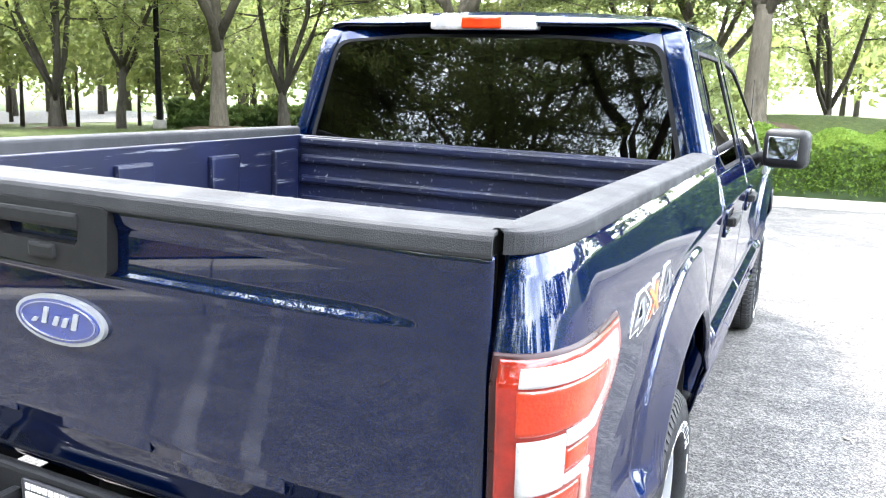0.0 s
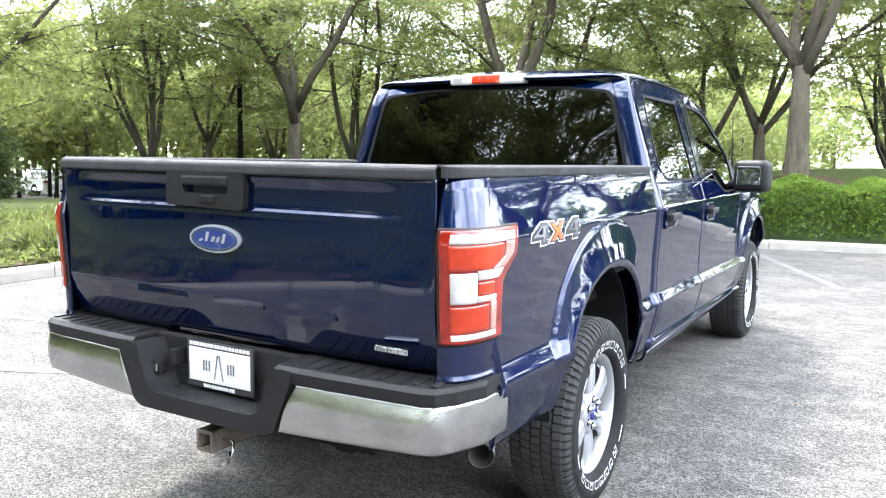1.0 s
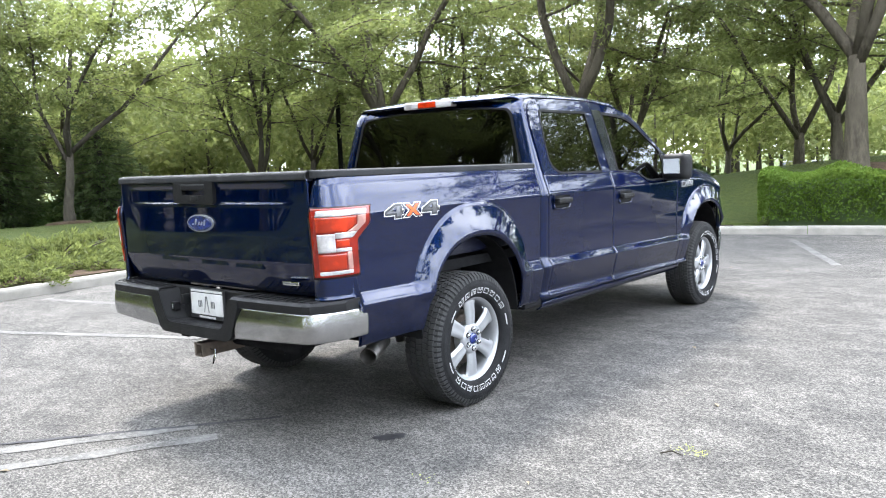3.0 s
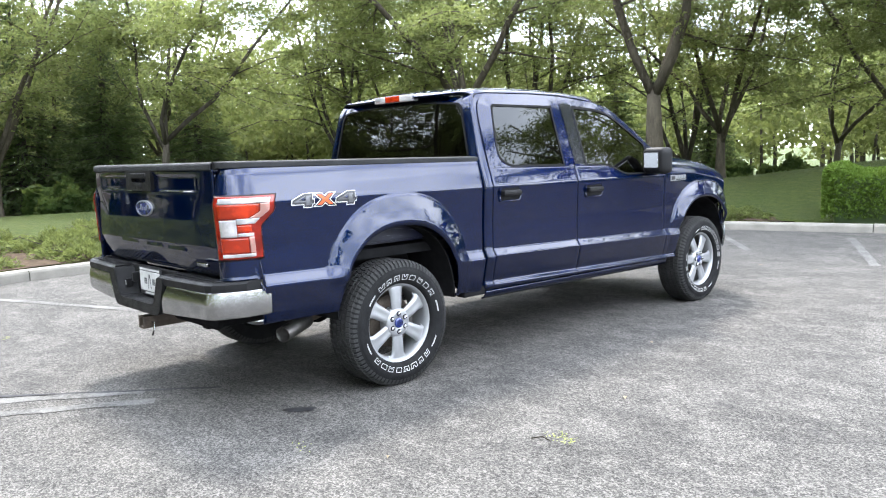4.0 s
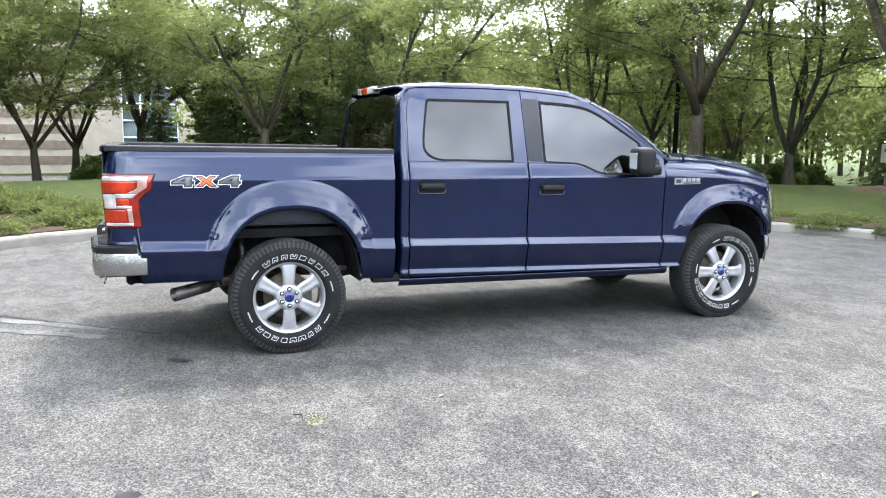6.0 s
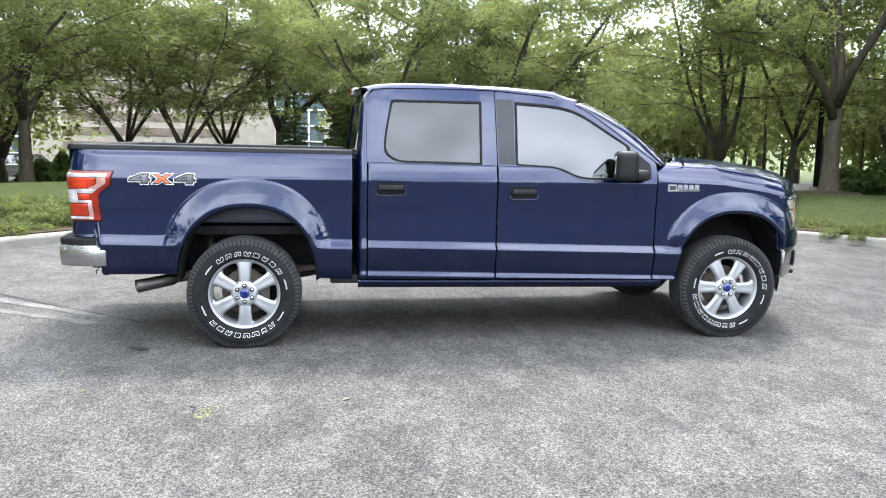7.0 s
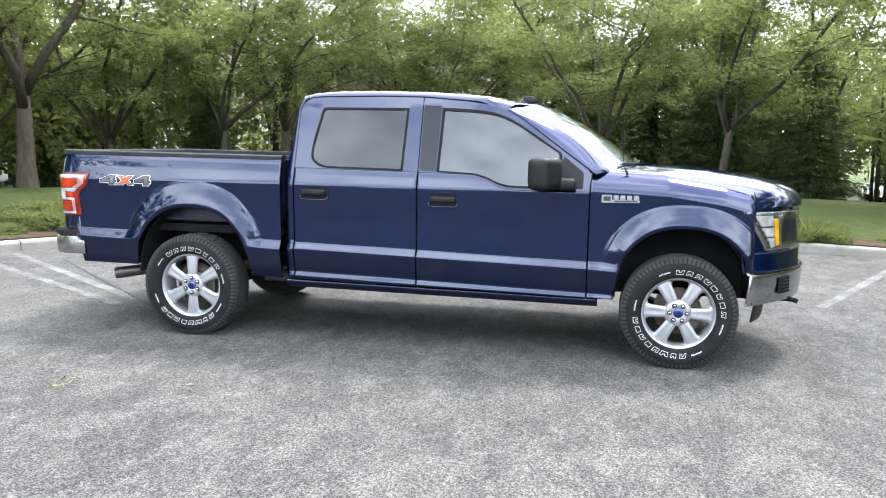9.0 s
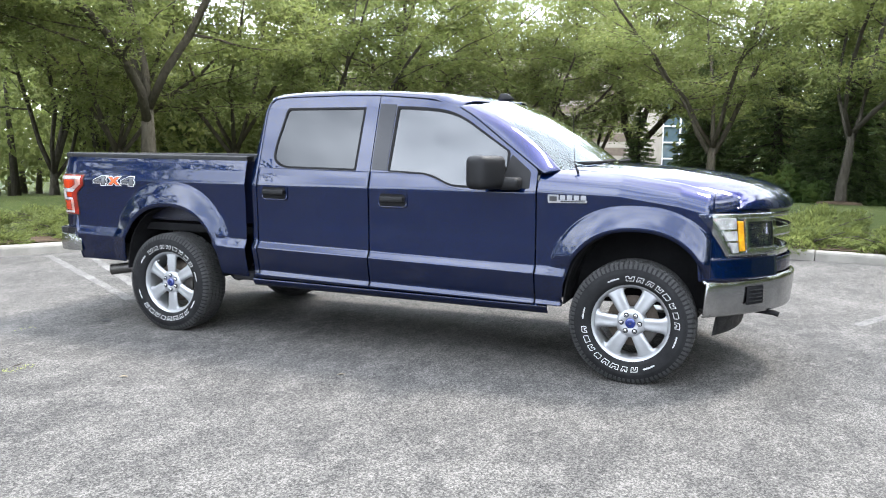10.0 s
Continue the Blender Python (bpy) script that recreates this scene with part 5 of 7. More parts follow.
for mir in (False, True):
    tl = part("tail_lamp", lamp_sheet("tail_lamp", np.linspace(0.903, 1.254, 28), 0.002, lambda z: lamp_front(z) + 0.003, 0.005, mir, 0.02, 24), LAMPEDGE, TRUCK, "orange-red and white tail lamp in a dark rim")
    part("red_lens", lamp_sheet("red_lens", np.linspace(0.911, 1.247, 30), 0.012, lambda z: lamp_front(z) - 0.005, 0.0085, mir, 0.006, 26), DARKRED, tl)
    part("turn_lens", lamp_sheet("turn_lens", np.linspace(1.128, 1.203, 8), 0.040, ramp((1.128, 0.188), (1.16, 0.255), (1.203, 0.262)), 0.0110, mir, 0.006, 14), REDLENS, tl, "orange-red upper lens")
    part("brake_lens", lamp_sheet("brake_lens", np.linspace(0.945, 1.024, 8), 0.040, 0.180, 0.0110, mir, 0.006, 12), REDLENS, tl, "orange-red lower lens")
    part("side_lens", lamp_sheet("side_lens", np.linspace(1.055, 1.092, 5), 0.130, 0.205, 0.0105, mir, 0.006, 8), REDLENS, tl)
    part("reversing_lens", lamp_sheet("reversing_lens", np.linspace(1.030, 1.122, 7), 0.042, 0.126, 0.0135, mir, 0.008, 8), CLEARLENS, tl, "white reversing lens")
    part("light_strip", lamp_sheet("light_strip", np.linspace(1.206, 1.236, 4), 0.042, lambda z: lamp_front(z) - 0.034, 0.0120, mir, 0.006), CLEARLENS, tl, "white upper strip")
    part("light_strip", lamp_sheet("light_strip", np.linspace(1.127, 1.2055, 12), ramp((1.127, 0.192), (1.16, 0.262), (1.2055, 0.268)), ramp((1.127, 0.262), (1.165, 0.322), (1.2055, 0.328)), 0.0120, mir, 0.006, 6), PINKLENS, tl)
    part("light_strip", lamp_sheet("light_strip", np.linspace(1.097, 1.1265, 5), 0.1265, ramp((1.097, 0.225), (1.1265, 0.262)), 0.0120, mir, 0.006, 8), CLEARLENS, tl)
    part("light_strip", lamp_sheet("light_strip", np.linspace(1.031, 1.050, 4), 0.1265, 0.216, 0.0120, mir, 0.006, 8), CLEARLENS, tl)
    part("light_strip", lamp_sheet("light_strip", np.linspace(0.941, 1.0305, 6), 0.186, 0.216, 0.0120, mir, 0.006, 5), PINKLENS, tl)
    part("light_strip", lamp_sheet("light_strip", np.linspace(0.921, 0.9405, 4), 0.042, 0.216, 0.0120, mir, 0.006), CLEARLENS, tl)


# decals "4X4"
def flank(u, v, lift):
    return (float(side_x(u, v, -1.2 < u < 0.76)) + lift, u, v)


def slab(name, pts, lift, mat, parent, mir, r=0.0, label="", thick=0.0015, hole=()):
    loop = dense(rounded(pts, r, 3) if r else pts, 0.03)
    return part(name, cut_plate(name, loop, [dense(h, 0.03) for h in hole], lambda u, v: flank(u, v, lift), thick, mir), mat, parent, label)


def four(u0, z0, w, h, k=0.0):
    """Outline of a slanted figure 4, and its hole."""
    s = 0.10 * h
    o = [(0.58, 0), (0.90, 0), (0.90, 0.26), (1.0, 0.26), (1.0, 0.50), (0.90, 0.50), (0.92, 1.0), (0.55, 1.0), (0.0, 0.52), (0.0, 0.26), (0.58, 0.26)]
    i = [(0.30, 0.52), (0.58, 0.52), (0.60, 0.78)]
    f = lambda p: (u0 + p[0] * w + s * (p[1] - 0.5), z0 + p[1] * h)
    return [f(p) for p in o], [f(p) for p in i]


def ex(u0, z0, w, h):
    o = [(0, 0), (0.30, 0), (0.5, 0.30), (0.70, 0), (1, 0), (0.68, 0.5), (1, 1), (0.70, 1), (0.5, 0.70), (0.30, 1), (0, 1), (0.32, 0.5)]
    return [(u0 + a * w, z0 + b * h) for a, b in o]


def grown(pts, d):
    out = []
    n = len(pts)
    for i in range(n):
        a, p, b = Vector(pts[i - 1]), Vector(pts[i]), Vector(pts[(i + 1) % n])
        e, f = (p - a).normalized(), (b - p).normalized()
        n1, n2 = Vector((e.y, -e.x)), Vector((f.y, -f.x))
        m = n1 + n2
        m = m / max(m.length_squared, 0.5) * 2
        q = p + m * d
        out.append((q.x, q.y))
    return out


for mir in (False, True):
    D = part("decal", cut_plate("decal", dense(grown([(-0.735, 1.178), (-0.345, 1.178), (-0.325, 1.222), (-0.345, 1.225), (-0.715, 1.225), (-0.745, 1.19)], 0.004), 0.03), [], lambda u, v: flank(u, v, 0.0012), 0.001, mir), BLACKDECAL, TRUCK, "4X4 decal in grey and orange")
    for u0 in (-0.747, -0.452):
        o, i = four(u0, 1.166, 0.138, 0.070)
        slab("white_edge", grown(o, 0.0065), 0.0022, DECALWHITE, D, mir)
        slab("black_edge", grown(o, 0.0035), 0.0032, BLACKDECAL, D, mir)
        slab("figure", grown(o, -0.0085), 0.0042, GREYDECAL, D, mir, hole=[grown(i, 0.003)[::-1]])
    o = ex(-0.594, 1.168, 0.124, 0.066)
    slab("white_edge", grown(o, 0.007), 0.0024, DECALWHITE, D, mir)
    slab("black_edge", grown(o, 0.004), 0.0034, BLACKDECAL, D, mir)
    slab("cross", grown(o, -0.004), 0.0046, ORANGE, D, mir)

# ---- cab ----
ROOF_EDGE = [(0.80, 1.80), (0.87, 1.835), (0.98, 1.855), (1.5, 1.858), (1.82, 1.850), (2.20, 1.826), (2.42, 1.795), (2.55, 1.740)]


def belt(y):
    return float(np.interp(y, (0.8, 2.22, 2.30, 2.42, 2.52, 3.1), (1.335, 1.315, 1.295, 1.232, 1.213, 1.215)))


def door_lower(y0, y1):
    P = []
    for y in columns(y0, y1, 0.02):
        low = np.interp(y, (0.8, 3.05), (0.492, 0.470))
        z0, c = float(arch_low(y, low)), 0.75 + crease(y)
        z = np.sort(np.concatenate([np.linspace(z0, belt(y), 64), c + np.linspace(-0.034, 0.034, 16)]))
        P.append(np.stack([side_x(np.full(80, y), z), np.full(80, y), z], axis=1))
    return np.array(P)


def upper(u, v):
    """A point of the glasshouse side."""
    return (float(side_x(u, v)), u, v)


def door(y0, y1, outline, glass, radii, gmat, mir, label):
    d = part("door", sheet("door", door_lower(y0, y1), 0.03, True, mir), PAINT, TRUCK, label)
    loop = dense(rounded(glass, radii, 6), 0.05)
    hole = dense(rounded(glass, radii, 6), 0.05)
    frame_ = part("window_frame", cut_plate("window_frame", dense(rounded(outline[0], outline[1], 6), 0.05), [hole], upper, 0.035, mir), PAINT, d)
    cx = sum(p[0] for p in loop) / len(loop)
    cz = sum(p[1] for p in loop) / len(loop)
    inner = [(cx + (u - cx) * 0.955, cz + (v - cz) * 0.935) for u, v in loop]
    flat = lambda u, v: (0.930 - (v - 1.33) * 0.3277, u, v)
    part("seal", cut_plate("seal", loop, [inner], lambda u, v: tuple(np.array(upper(u, v)) + (0.002, 0, 0)), 0.02, mir), SEAL, frame_)
    g = part("pane", cut_plate("pane", inner, [], flat, 0.004, mir), gmat, frame_, "tinted window pane")
    g.visible_shadow = False
    return d


def handle(d, y, z, mir):
    s = -1 if mir else 1
    x = float(side_x(y, z))
    w = 0.112
    bez = part("handle_surround", cut_plate("handle_surround", dense(rounded([(y - w, z - 0.055), (y + w, z - 0.055), (y + w, z + 0.055), (y - w, z + 0.055)], 0.028), 0.03),
               [dense(rounded([(y - w + 0.014, z - 0.043), (y + w - 0.014, z - 0.043), (y + w - 0.014, z + 0.043), (y - w + 0.014, z + 0.043)], 0.02), 0.03)],
               lambda u, v: flank(u, v, 0.007), 0.009, mir), PAINT, d)
    # raised black plate: the body-coloured cup's shade put into colour
    part("handle_cup_shade", cut_plate("handle_cup_shade", dense(rounded([(y - w + 0.012, z - 0.044), (y + w - 0.012, z - 0.044), (y + w - 0.012, z + 0.044), (y - w + 0.012, z + 0.044)], 0.02), 0.03), [],
         lambda u, v: flank(u, v, 0.0035), 0.003, mir), SEAL, d)
    bm = bmesh.new()
    lo, hi = sorted((s * (x + 0.010), s * (x + 0.040)))
    box(bm, (lo, y - 0.092, z - 0.012), (hi, y + 0.092, z + 0.026), 0.012)
    for e in (-0.084, 0.084):
        a, b = sorted((s * (x - 0.005), s * (x + 0.030)))
        box(bm, (a, y + e - 0.010, z - 0.010), (b, y + e + 0.010, z + 0.022), 0.005)
    part("door_handle", bm, PLASTIC, d, "black plastic pull handle")
    lip = [flank(u, z - 0.049 + dz, 0.006) for u, dz in ((y - w + 0.006, 0.03), (y - w + 0.010, 0.008), (y - w + 0.026, 0.0), (y + w - 0.026, 0.0), (y + w - 0.010, 0.008), (y + w - 0.006, 0.03))]
    part("cup_lip", tubed("cup_lip", [(s * a, b, c) for a, b, c in lip], 0.0065, 8), PAINT, d)


REAR_FRAME = ([(0.868, belt(0.868)), (1.811, belt(1.811)), (1.811, 1.862), (1.5, 1.867), (1.00, 1.860), (0.912, 1.800), (0.885, 1.70)], [0, 0, 0.01, 0.05, 0.06, 0.05, 0.05])
REAR_GLASS = [(1.075, 1.335), (1.700, 1.325), (1.712, 1.785), (1.040, 1.785), (0.985, 1.50), (0.982, 1.39)]
FRONT_FRAME = ([(1.818, belt(1.82)), (2.22, belt(2.22)), (2.30, belt(2.3)), (2.42, belt(2.42)), (2.52, belt(2.52)), (3.045, belt(3.0)), (3.045, 1.355), (2.80, 1.530), (2.56, 1.705), (2.42, 1.785), (2.22, 1.830), (1.818, 1.862)], [0, 0.02, 0.02, 0.02, 0.02, 0.01, 0.02, 0.05, 0.05, 0.08, 0.1, 0.01])
FRONT_GLASS = [(1.950, 1.325), (2.225, 1.312), (2.31, 1.292), (2.43, 1.235), (2.53, 1.226), (2.86, 1.228), (2.845, 1.475), (2.50, 1.700), (2.37, 1.755), (2.20, 1.778), (1.962, 1.790)]
for mir in (False, True):
    # skin of the rear corner behind the door's upper frame
    part("corner_skin", cut_plate("corner_skin", dense([(0.856, 1.33), (0.955, 1.33), (0.955, 1.60), (0.985, 1.80), (1.10, 1.806), (1.10, 1.866), (0.985, 1.862), (0.925, 1.848), (0.885, 1.818), (0.862, 1.770), (0.856, 1.72)], 0.05), [], lambda u, v: (float(side_x(u, v)) - 0.008, u, v), 0.02, mir), PAINT, TRUCK)
    d = door(0.868, 1.811, REAR_FRAME, REAR_GLASS, [0.06, 0.01, 0.01, 0.03, 0.05, 0.08], REARTINT, mir, "closed dark blue rear door")
    handle(d, 1.03, 1.148, mir)
    d = door(1.818, 3.046, FRONT_FRAME, FRONT_GLASS, [0.01, 0.02, 0.05, 0.06, 0.05, 0.02, 0.02, 0.06, 0.08, 0.1, 0.01], TINTED, mir, "closed dark blue front door")
    handle(d, 2.01, 1.125, mir)
    s = -1 if mir else 1
    # black sail at the mirror's root, B-pillar trims
    part("mirror_sail", cut_plate("mirror_sail", dense(rounded([(2.80, 1.232), (3.0, 1.232), (3.0, 1.345), (2.86, 1.455)], 0.015), 0.04), [], lambda u, v: tuple(np.array(upper(u, v)) + (0.004, 0, 0)), 0.008, mir), PLASTIC, d)
    part("pillar_trim", cut_plate("pillar_trim", dense([(1.824, 1.335), (1.945, 1.330), (1.955, 1.80), (1.824, 1.806)], 0.05), [], lambda u, v: tuple(np.array(upper(u, v)) + (0.003, 0, 0)), 0.004, mir), GLOSSBLACK, d)
    m_ = bmesh.new()
    vs = box(m_, (0.985, 2.675, 1.225), (1.225, 2.86, 1.445), 0.055, segs=4)
    for v in m_.verts:
        v.co.x = (v.co.x if v.co.x < 1.0 else v.co.x) * s
        if v.co.y > 2.75:
            v.co.y -= 0.25 * max(0, abs(v.co.x) - 1.05)
    toe = Matrix.Translation((s * 1.02, 2.77, 0)) @ Matrix.Rotation(radians(-15 * s), 4, "Z") @ Matrix.Translation((-s * 1.02, -2.77, 0))
    bmesh.ops.transform(m_, matrix=toe, verts=m_.verts)
    mr = part("wing_mirror", bm_mesh("wing_mirror", m_, True), PLASTIC, TRUCK, "black plastic wing mirror")
    bm = bmesh.new()
    a, b = sorted((s * 0.90, s * 1.06))
    box(bm, (a, 2.80, 1.222), (b, 2.95, 1.305), 0.03)
    part("mirror_arm", bm_mesh("mirror_arm", bm, True), PLASTIC, mr)
    a, b = sorted((s * 1.022, s * 1.188))
    part("mirror_glass", boxed((a, 2.6725, 1.278), (b, 2.681, 1.402), 0.003, toe), MIRROR, mr)

# rocker mouldings below the doors
P = []
for y in np.linspace(0.80, 3.13, 60):
    zl = float(np.interp(y, (0.8, 3.05), (0.490, 0.468)))
    P.append([(x, y, zl + d) for x, d in ((0.890, -0.070), (0.915, -0.060), (0.930, -0.040), (0.9385, -0.018), (0.9375, -0.014), (0.928, -0.004), (0.912, -0.001))])
both("rocker_moulding", np.array(P), PAINT, TRUCK, 0.012, hem=False)

# roof skin
ry = np.concatenate([np.linspace(0.79, 0.95, 12), np.linspace(0.98, 2.30, 30), np.linspace(2.34, 2.66, 12)])


def roof_z(x, y):
    zc = np.interp(y, (0.79, 0.84, 0.95, 1.15, 1.5, 1.9, 2.3, 2.5, 2.66), (1.872, 1.895, 1.920, 1.934, 1.937, 1.928, 1.902, 1.878, 1.850))
    ze = np.interp(y, (0.86, 0.90, 1.0, 1.5, 1.82, 2.2, 2.42, 2.66), (1.838, 1.852, 1.868, 1.875, 1.870, 1.841, 1.803, 1.740))
    t = min(1, abs(x) / 0.757)
    return zc - 0.028 * t ** 2 - (zc - 0.028 - ze) * t ** 28


P = []
for y in ry:
    row = []
    for x in 0.757 * np.sin(np.linspace(-math.pi / 2, math.pi / 2, 71)):
        k = (abs(x) / 0.757) ** 2
        yy = y - 0.215 * k * float(ease(2.15, 2.66, y)) + (0.085 * k * k * max(0.0, 0.98 - y) / 0.19 if y < 0.98 else 0)
        row.append((x, yy, roof_z(x, yy) - 0.036 * math.sqrt(k) * float(ease(2.25, 2.66, y))))
    P.append(row)
P = np.array(P)[::-1]
ROOF = part("roof", sheet("roof", P, 0.02, True), PAINT, TRUCK)
fin = bmesh.new()
box(fin, (-0.03, 2.46, 1.87), (0.03, 2.57, 1.922), 0.01)
for v in fin.verts:
    k = (v.co.z - 1.88) / 0.065
    if k > 0:
        v.co.y = 2.46 + (v.co.y - 2.44) * (1 - 0.65 * k)
        v.co.x *= 1 - 0.6 * k
part("roof_antenna", bm_mesh("roof_antenna", fin, True), PLASTIC, ROOF)

# rear corner pillars and rear wall, which lean and round over to the roof
def roll_over(z):
    return 0.09 * (1 - math.sqrt(max(0.0, 1 - max(0.0, (z - 1.73) / 0.145) ** 2)))


P = []
for t in np.linspace(0, 1, 14):
    a = math.pi / 2 * t
    row = []
    for z in np.linspace(0.49, 1.866, 60):
        xs_ = float(side_x(0.9, z))
        lean = max(0, z - 1.36) * 0.10
        row.append((xs_ - 0.085 * (1 - math.sin(a) ** 0.8), 0.862 - 0.075 * math.cos(a) ** 0.8 + lean * math.cos(a) + roll_over(z), z))
    P.append(row)
both("rear_pillar", np.array(P), PAINT, TRUCK, 0.02)


def rear_y(x, z):
    return 0.787 + max(0, z - 1.36) * 0.10 + 0.03 * (abs(x) / 0.8) ** 4 * 0.5 + roll_over(z) * 0.8


wx = lambda z: float(side_x(0.9, z)) - 0.085
outer = dense([(-wx(0.5), 0.5), (wx(0.5), 0.5), (wx(1.0), 1.0), (wx(1.33), 1.33), (wx(1.6), 1.6), (wx(1.83), 1.83), (0.4, 1.870), (0, 1.878), (-0.4, 1.870), (-wx(1.83), 1.83), (-wx(1.6), 1.6), (-wx(1.33), 1.33), (-wx(1.0), 1.0)], 0.08)
win = rounded([(-0.815, 1.345), (0.815, 1.345), (0.700, 1.795), (0.35, 1.825), (-0.35, 1.825), (-0.700, 1.795)], [0.05, 0.05, 0.06, 0.1, 0.1, 0.06])
win = dense(win, 0.08)
RW = part("cab_rear_wall", cut_plate("cab_rear_wall", outer, [win], lambda u, v: (u, rear_y(u, v), v), 0.03), PAINT, TRUCK)
inner = [(u * 0.975, 1.59 + (v - 1.59) * 0.95) for u, v in win]
part("seal", cut_plate("seal", win, [inner], lambda u, v: (u, rear_y(u, v) - 0.002, v), 0.02), SEAL, RW)
pane_ = part("pane", cut_plate("pane", inner, [], lambda u, v: (u, rear_y(u, v) + 0.004, v), 0.004), PRIVACY, RW, "dark privacy glass rear window")
pane_.visible_shadow = False
bl = bmesh.new()
box(bl, (-0.225, 0.788, 1.838), (0.225, 0.86, 1.893), 0.014)
CH = part("high_brake_lamp", bl, CLEARLENS, TRUCK, "red and white high brake lamp")
part("red_lens", boxed((-0.085, 0.783, 1.842), (0.085, 0.83, 1.889), 0.008), REDLENS, CH)

# A-pillars and windscreen
def screen(u, v):
    """u: -1 to 1 across, v: 0 at the cowl to 1 at the roof."""
    x = u * (0.850 - 0.165 * v)
    yb = 3.43 - 0.27 * abs(u) ** 2.2
    yt = 2.635 - 0.115 * abs(u) ** 2.2
    zb, zt = 1.375 - 0.03 * abs(u) ** 2, 1.848 - 0.052 * abs(u) ** 2.5
    bow = 0.035 * math.sin(math.pi * v)
    return (x, yb + (yt - yb) * v + bow * 0.6, zb + (zt - zb) * v + bow)


P = np.array([[screen(u, v) for v in np.linspace(0.0, 1.0, 14)] for u in np.linspace(-0.96, 0.96, 30)])[::-1]
ws = part("windscreen", sheet("windscreen", P, 0.006, False), CLEARGLASS, TRUCK, "clear windscreen")
ws.visible_shadow = False
P = []
edge = np.array([(2.44, 1.784), (2.56, 1.715), (2.68, 1.628), (2.80, 1.540), (2.92, 1.455), (3.09, 1.335)])
for i, v in enumerate(np.linspace(1.0, 0.0, 24)):
    y = float(np.interp(1 - v, np.linspace(0, 1, 6), edge[:, 0]))
    z = float(np.interp(1 - v, np.linspace(0, 1, 6), edge[:, 1]))
    a = np.array((float(side_x(y, z)), y, z))
    b = np.array(screen(0.955, v))
    mid = (a + b) / 2 + (0.012, 0.006, 0.012)
    P.append([a * (1 - t) ** 2 + mid * 2 * t * (1 - t) + b * t * t for t in np.linspace(0, 1, 9)])
both("windscreen_pillar", np.array(P), PAINT, TRUCK, 0.02)
part("scuttle", sheet("scuttle", np.array([[(x, y - 0.27 * (abs(x) / 0.815) ** 2.2, 1.352 - 0.03 * (abs(x) / 0.815) ** 2) for y in np.linspace(3.52, 3.34, 5)] for x in np.linspace(0.80, -0.80, 24)])[::-1][:, ::-1], 0.02, False), PLASTIC, TRUCK)
for s, x0 in ((1, 0.62), (-1, -0.06)):
    w = part("wiper", tubed("wiper", [(x0, 3.28, 1.392), (x0 - 0.2, 3.38, 1.408), (x0 - 0.55, 3.40, 1.418)], 0.009, 6), SEAL, TRUCK)
    part("blade", tubed("blade", [(x0 + 0.04, 3.25, 1.400), (x0 - 0.25, 3.355, 1.412), (x0 - 0.56, 3.385, 1.424)], 0.006, 6), SEAL, w)

# the nose bows in plan: its front line, by the distance from the middle
def front_line(x, lead=4.66):
    x = abs(x)
    return lead - 0.54 * x * x - 0.07 * max(0.0, (x - 0.85) / 0.115) ** 2


# hood
def hood_z(x, y):
    zc = np.interp(y, (3.2, 3.46, 3.9, 4.2, 4.39, 4.48, 4.53, 4.552, 4.56), (1.405, 1.398, 1.374, 1.332, 1.285, 1.245, 1.205, 1.165, 1.125))
    ze = np.interp(y, (3.2, 3.58, 3.95, 4.21, 4.33, 4.45), (1.362, 1.338, 1.284, 1.222, 1.185, 1.140))
    t = min(1, abs(x) / 0.79)
    ridge = 0.006 * math.exp(-((abs(x) - 0.50 + 0.07 * (y - 3.5)) / 0.06) ** 2) - 0.004 * math.exp(-((abs(x) - 0.33) / 0.14) ** 2)
    return zc - 0.012 * t * t - (zc - 0.012 - ze) * t ** 4 + ridge * min(1, (4.55 - y) / 0.25)


P = []
for x in np.linspace(0.785, -0.785, 61):
    k = (abs(x) / 0.785) ** 2.2
    row = []
    for t in 1 - (1 - np.linspace(0, 1, 48)) ** 1.5:
        y0 = 3.46 - 0.24 * k
        y1 = front_line(x, 4.62)
        y = y0 + (y1 - y0) * t
        row.append((x, y, hood_z(x, y + (4.56 - y1) * t)))
    P.append(row)
P = np.array(P)[::-1]
part("hood", sheet("hood", P, 0.02), PAINT, TRUCK)

# front wings
def wing_grid(y0, y1, rows=80, crown=False):
    P = []
    inward = lambda y: min(0.0, math.sqrt((4.645 - y) / 0.54) - 0.985)
    if crown:
        plan = [(inward(y), y) for y in np.linspace(4.154, 4.295, 16)]
    else:
        plan = [(inward(y), y) for y in (*columns(y0, 4.10), 4.115, 4.13, 4.142, 4.152)]
    for ox, y in plan:
        low = np.interp(y, (3.0, 3.25, 4.05, 4.17), (0.47, 0.47, 0.60, 0.70))
        z0 = 1.118 - 0.02 * (y - 4.17) if crown else float(arch_low(y, low))
        zt = np.interp(y, (3.05, 3.58, 3.95, 4.21, 4.36), (1.366, 1.340, 1.286, 1.222, 1.180))
        z = z0 + (zt - z0) * np.linspace(0, 1, rows)
        w = np.clip((z - (zt - 0.14)) / 0.14, 0, 1)
        base = np.minimum(side_x(np.full(rows, min(y, 4.16)), np.minimum(z, 1.2)), 1.01)
        x = base + ox - (0.165 + ox * 0.6) * (0.45 * w + 0.55 * w ** 3)
        P.append(np.stack([x, np.full(rows, y), z], axis=1))
    return np.array(P)


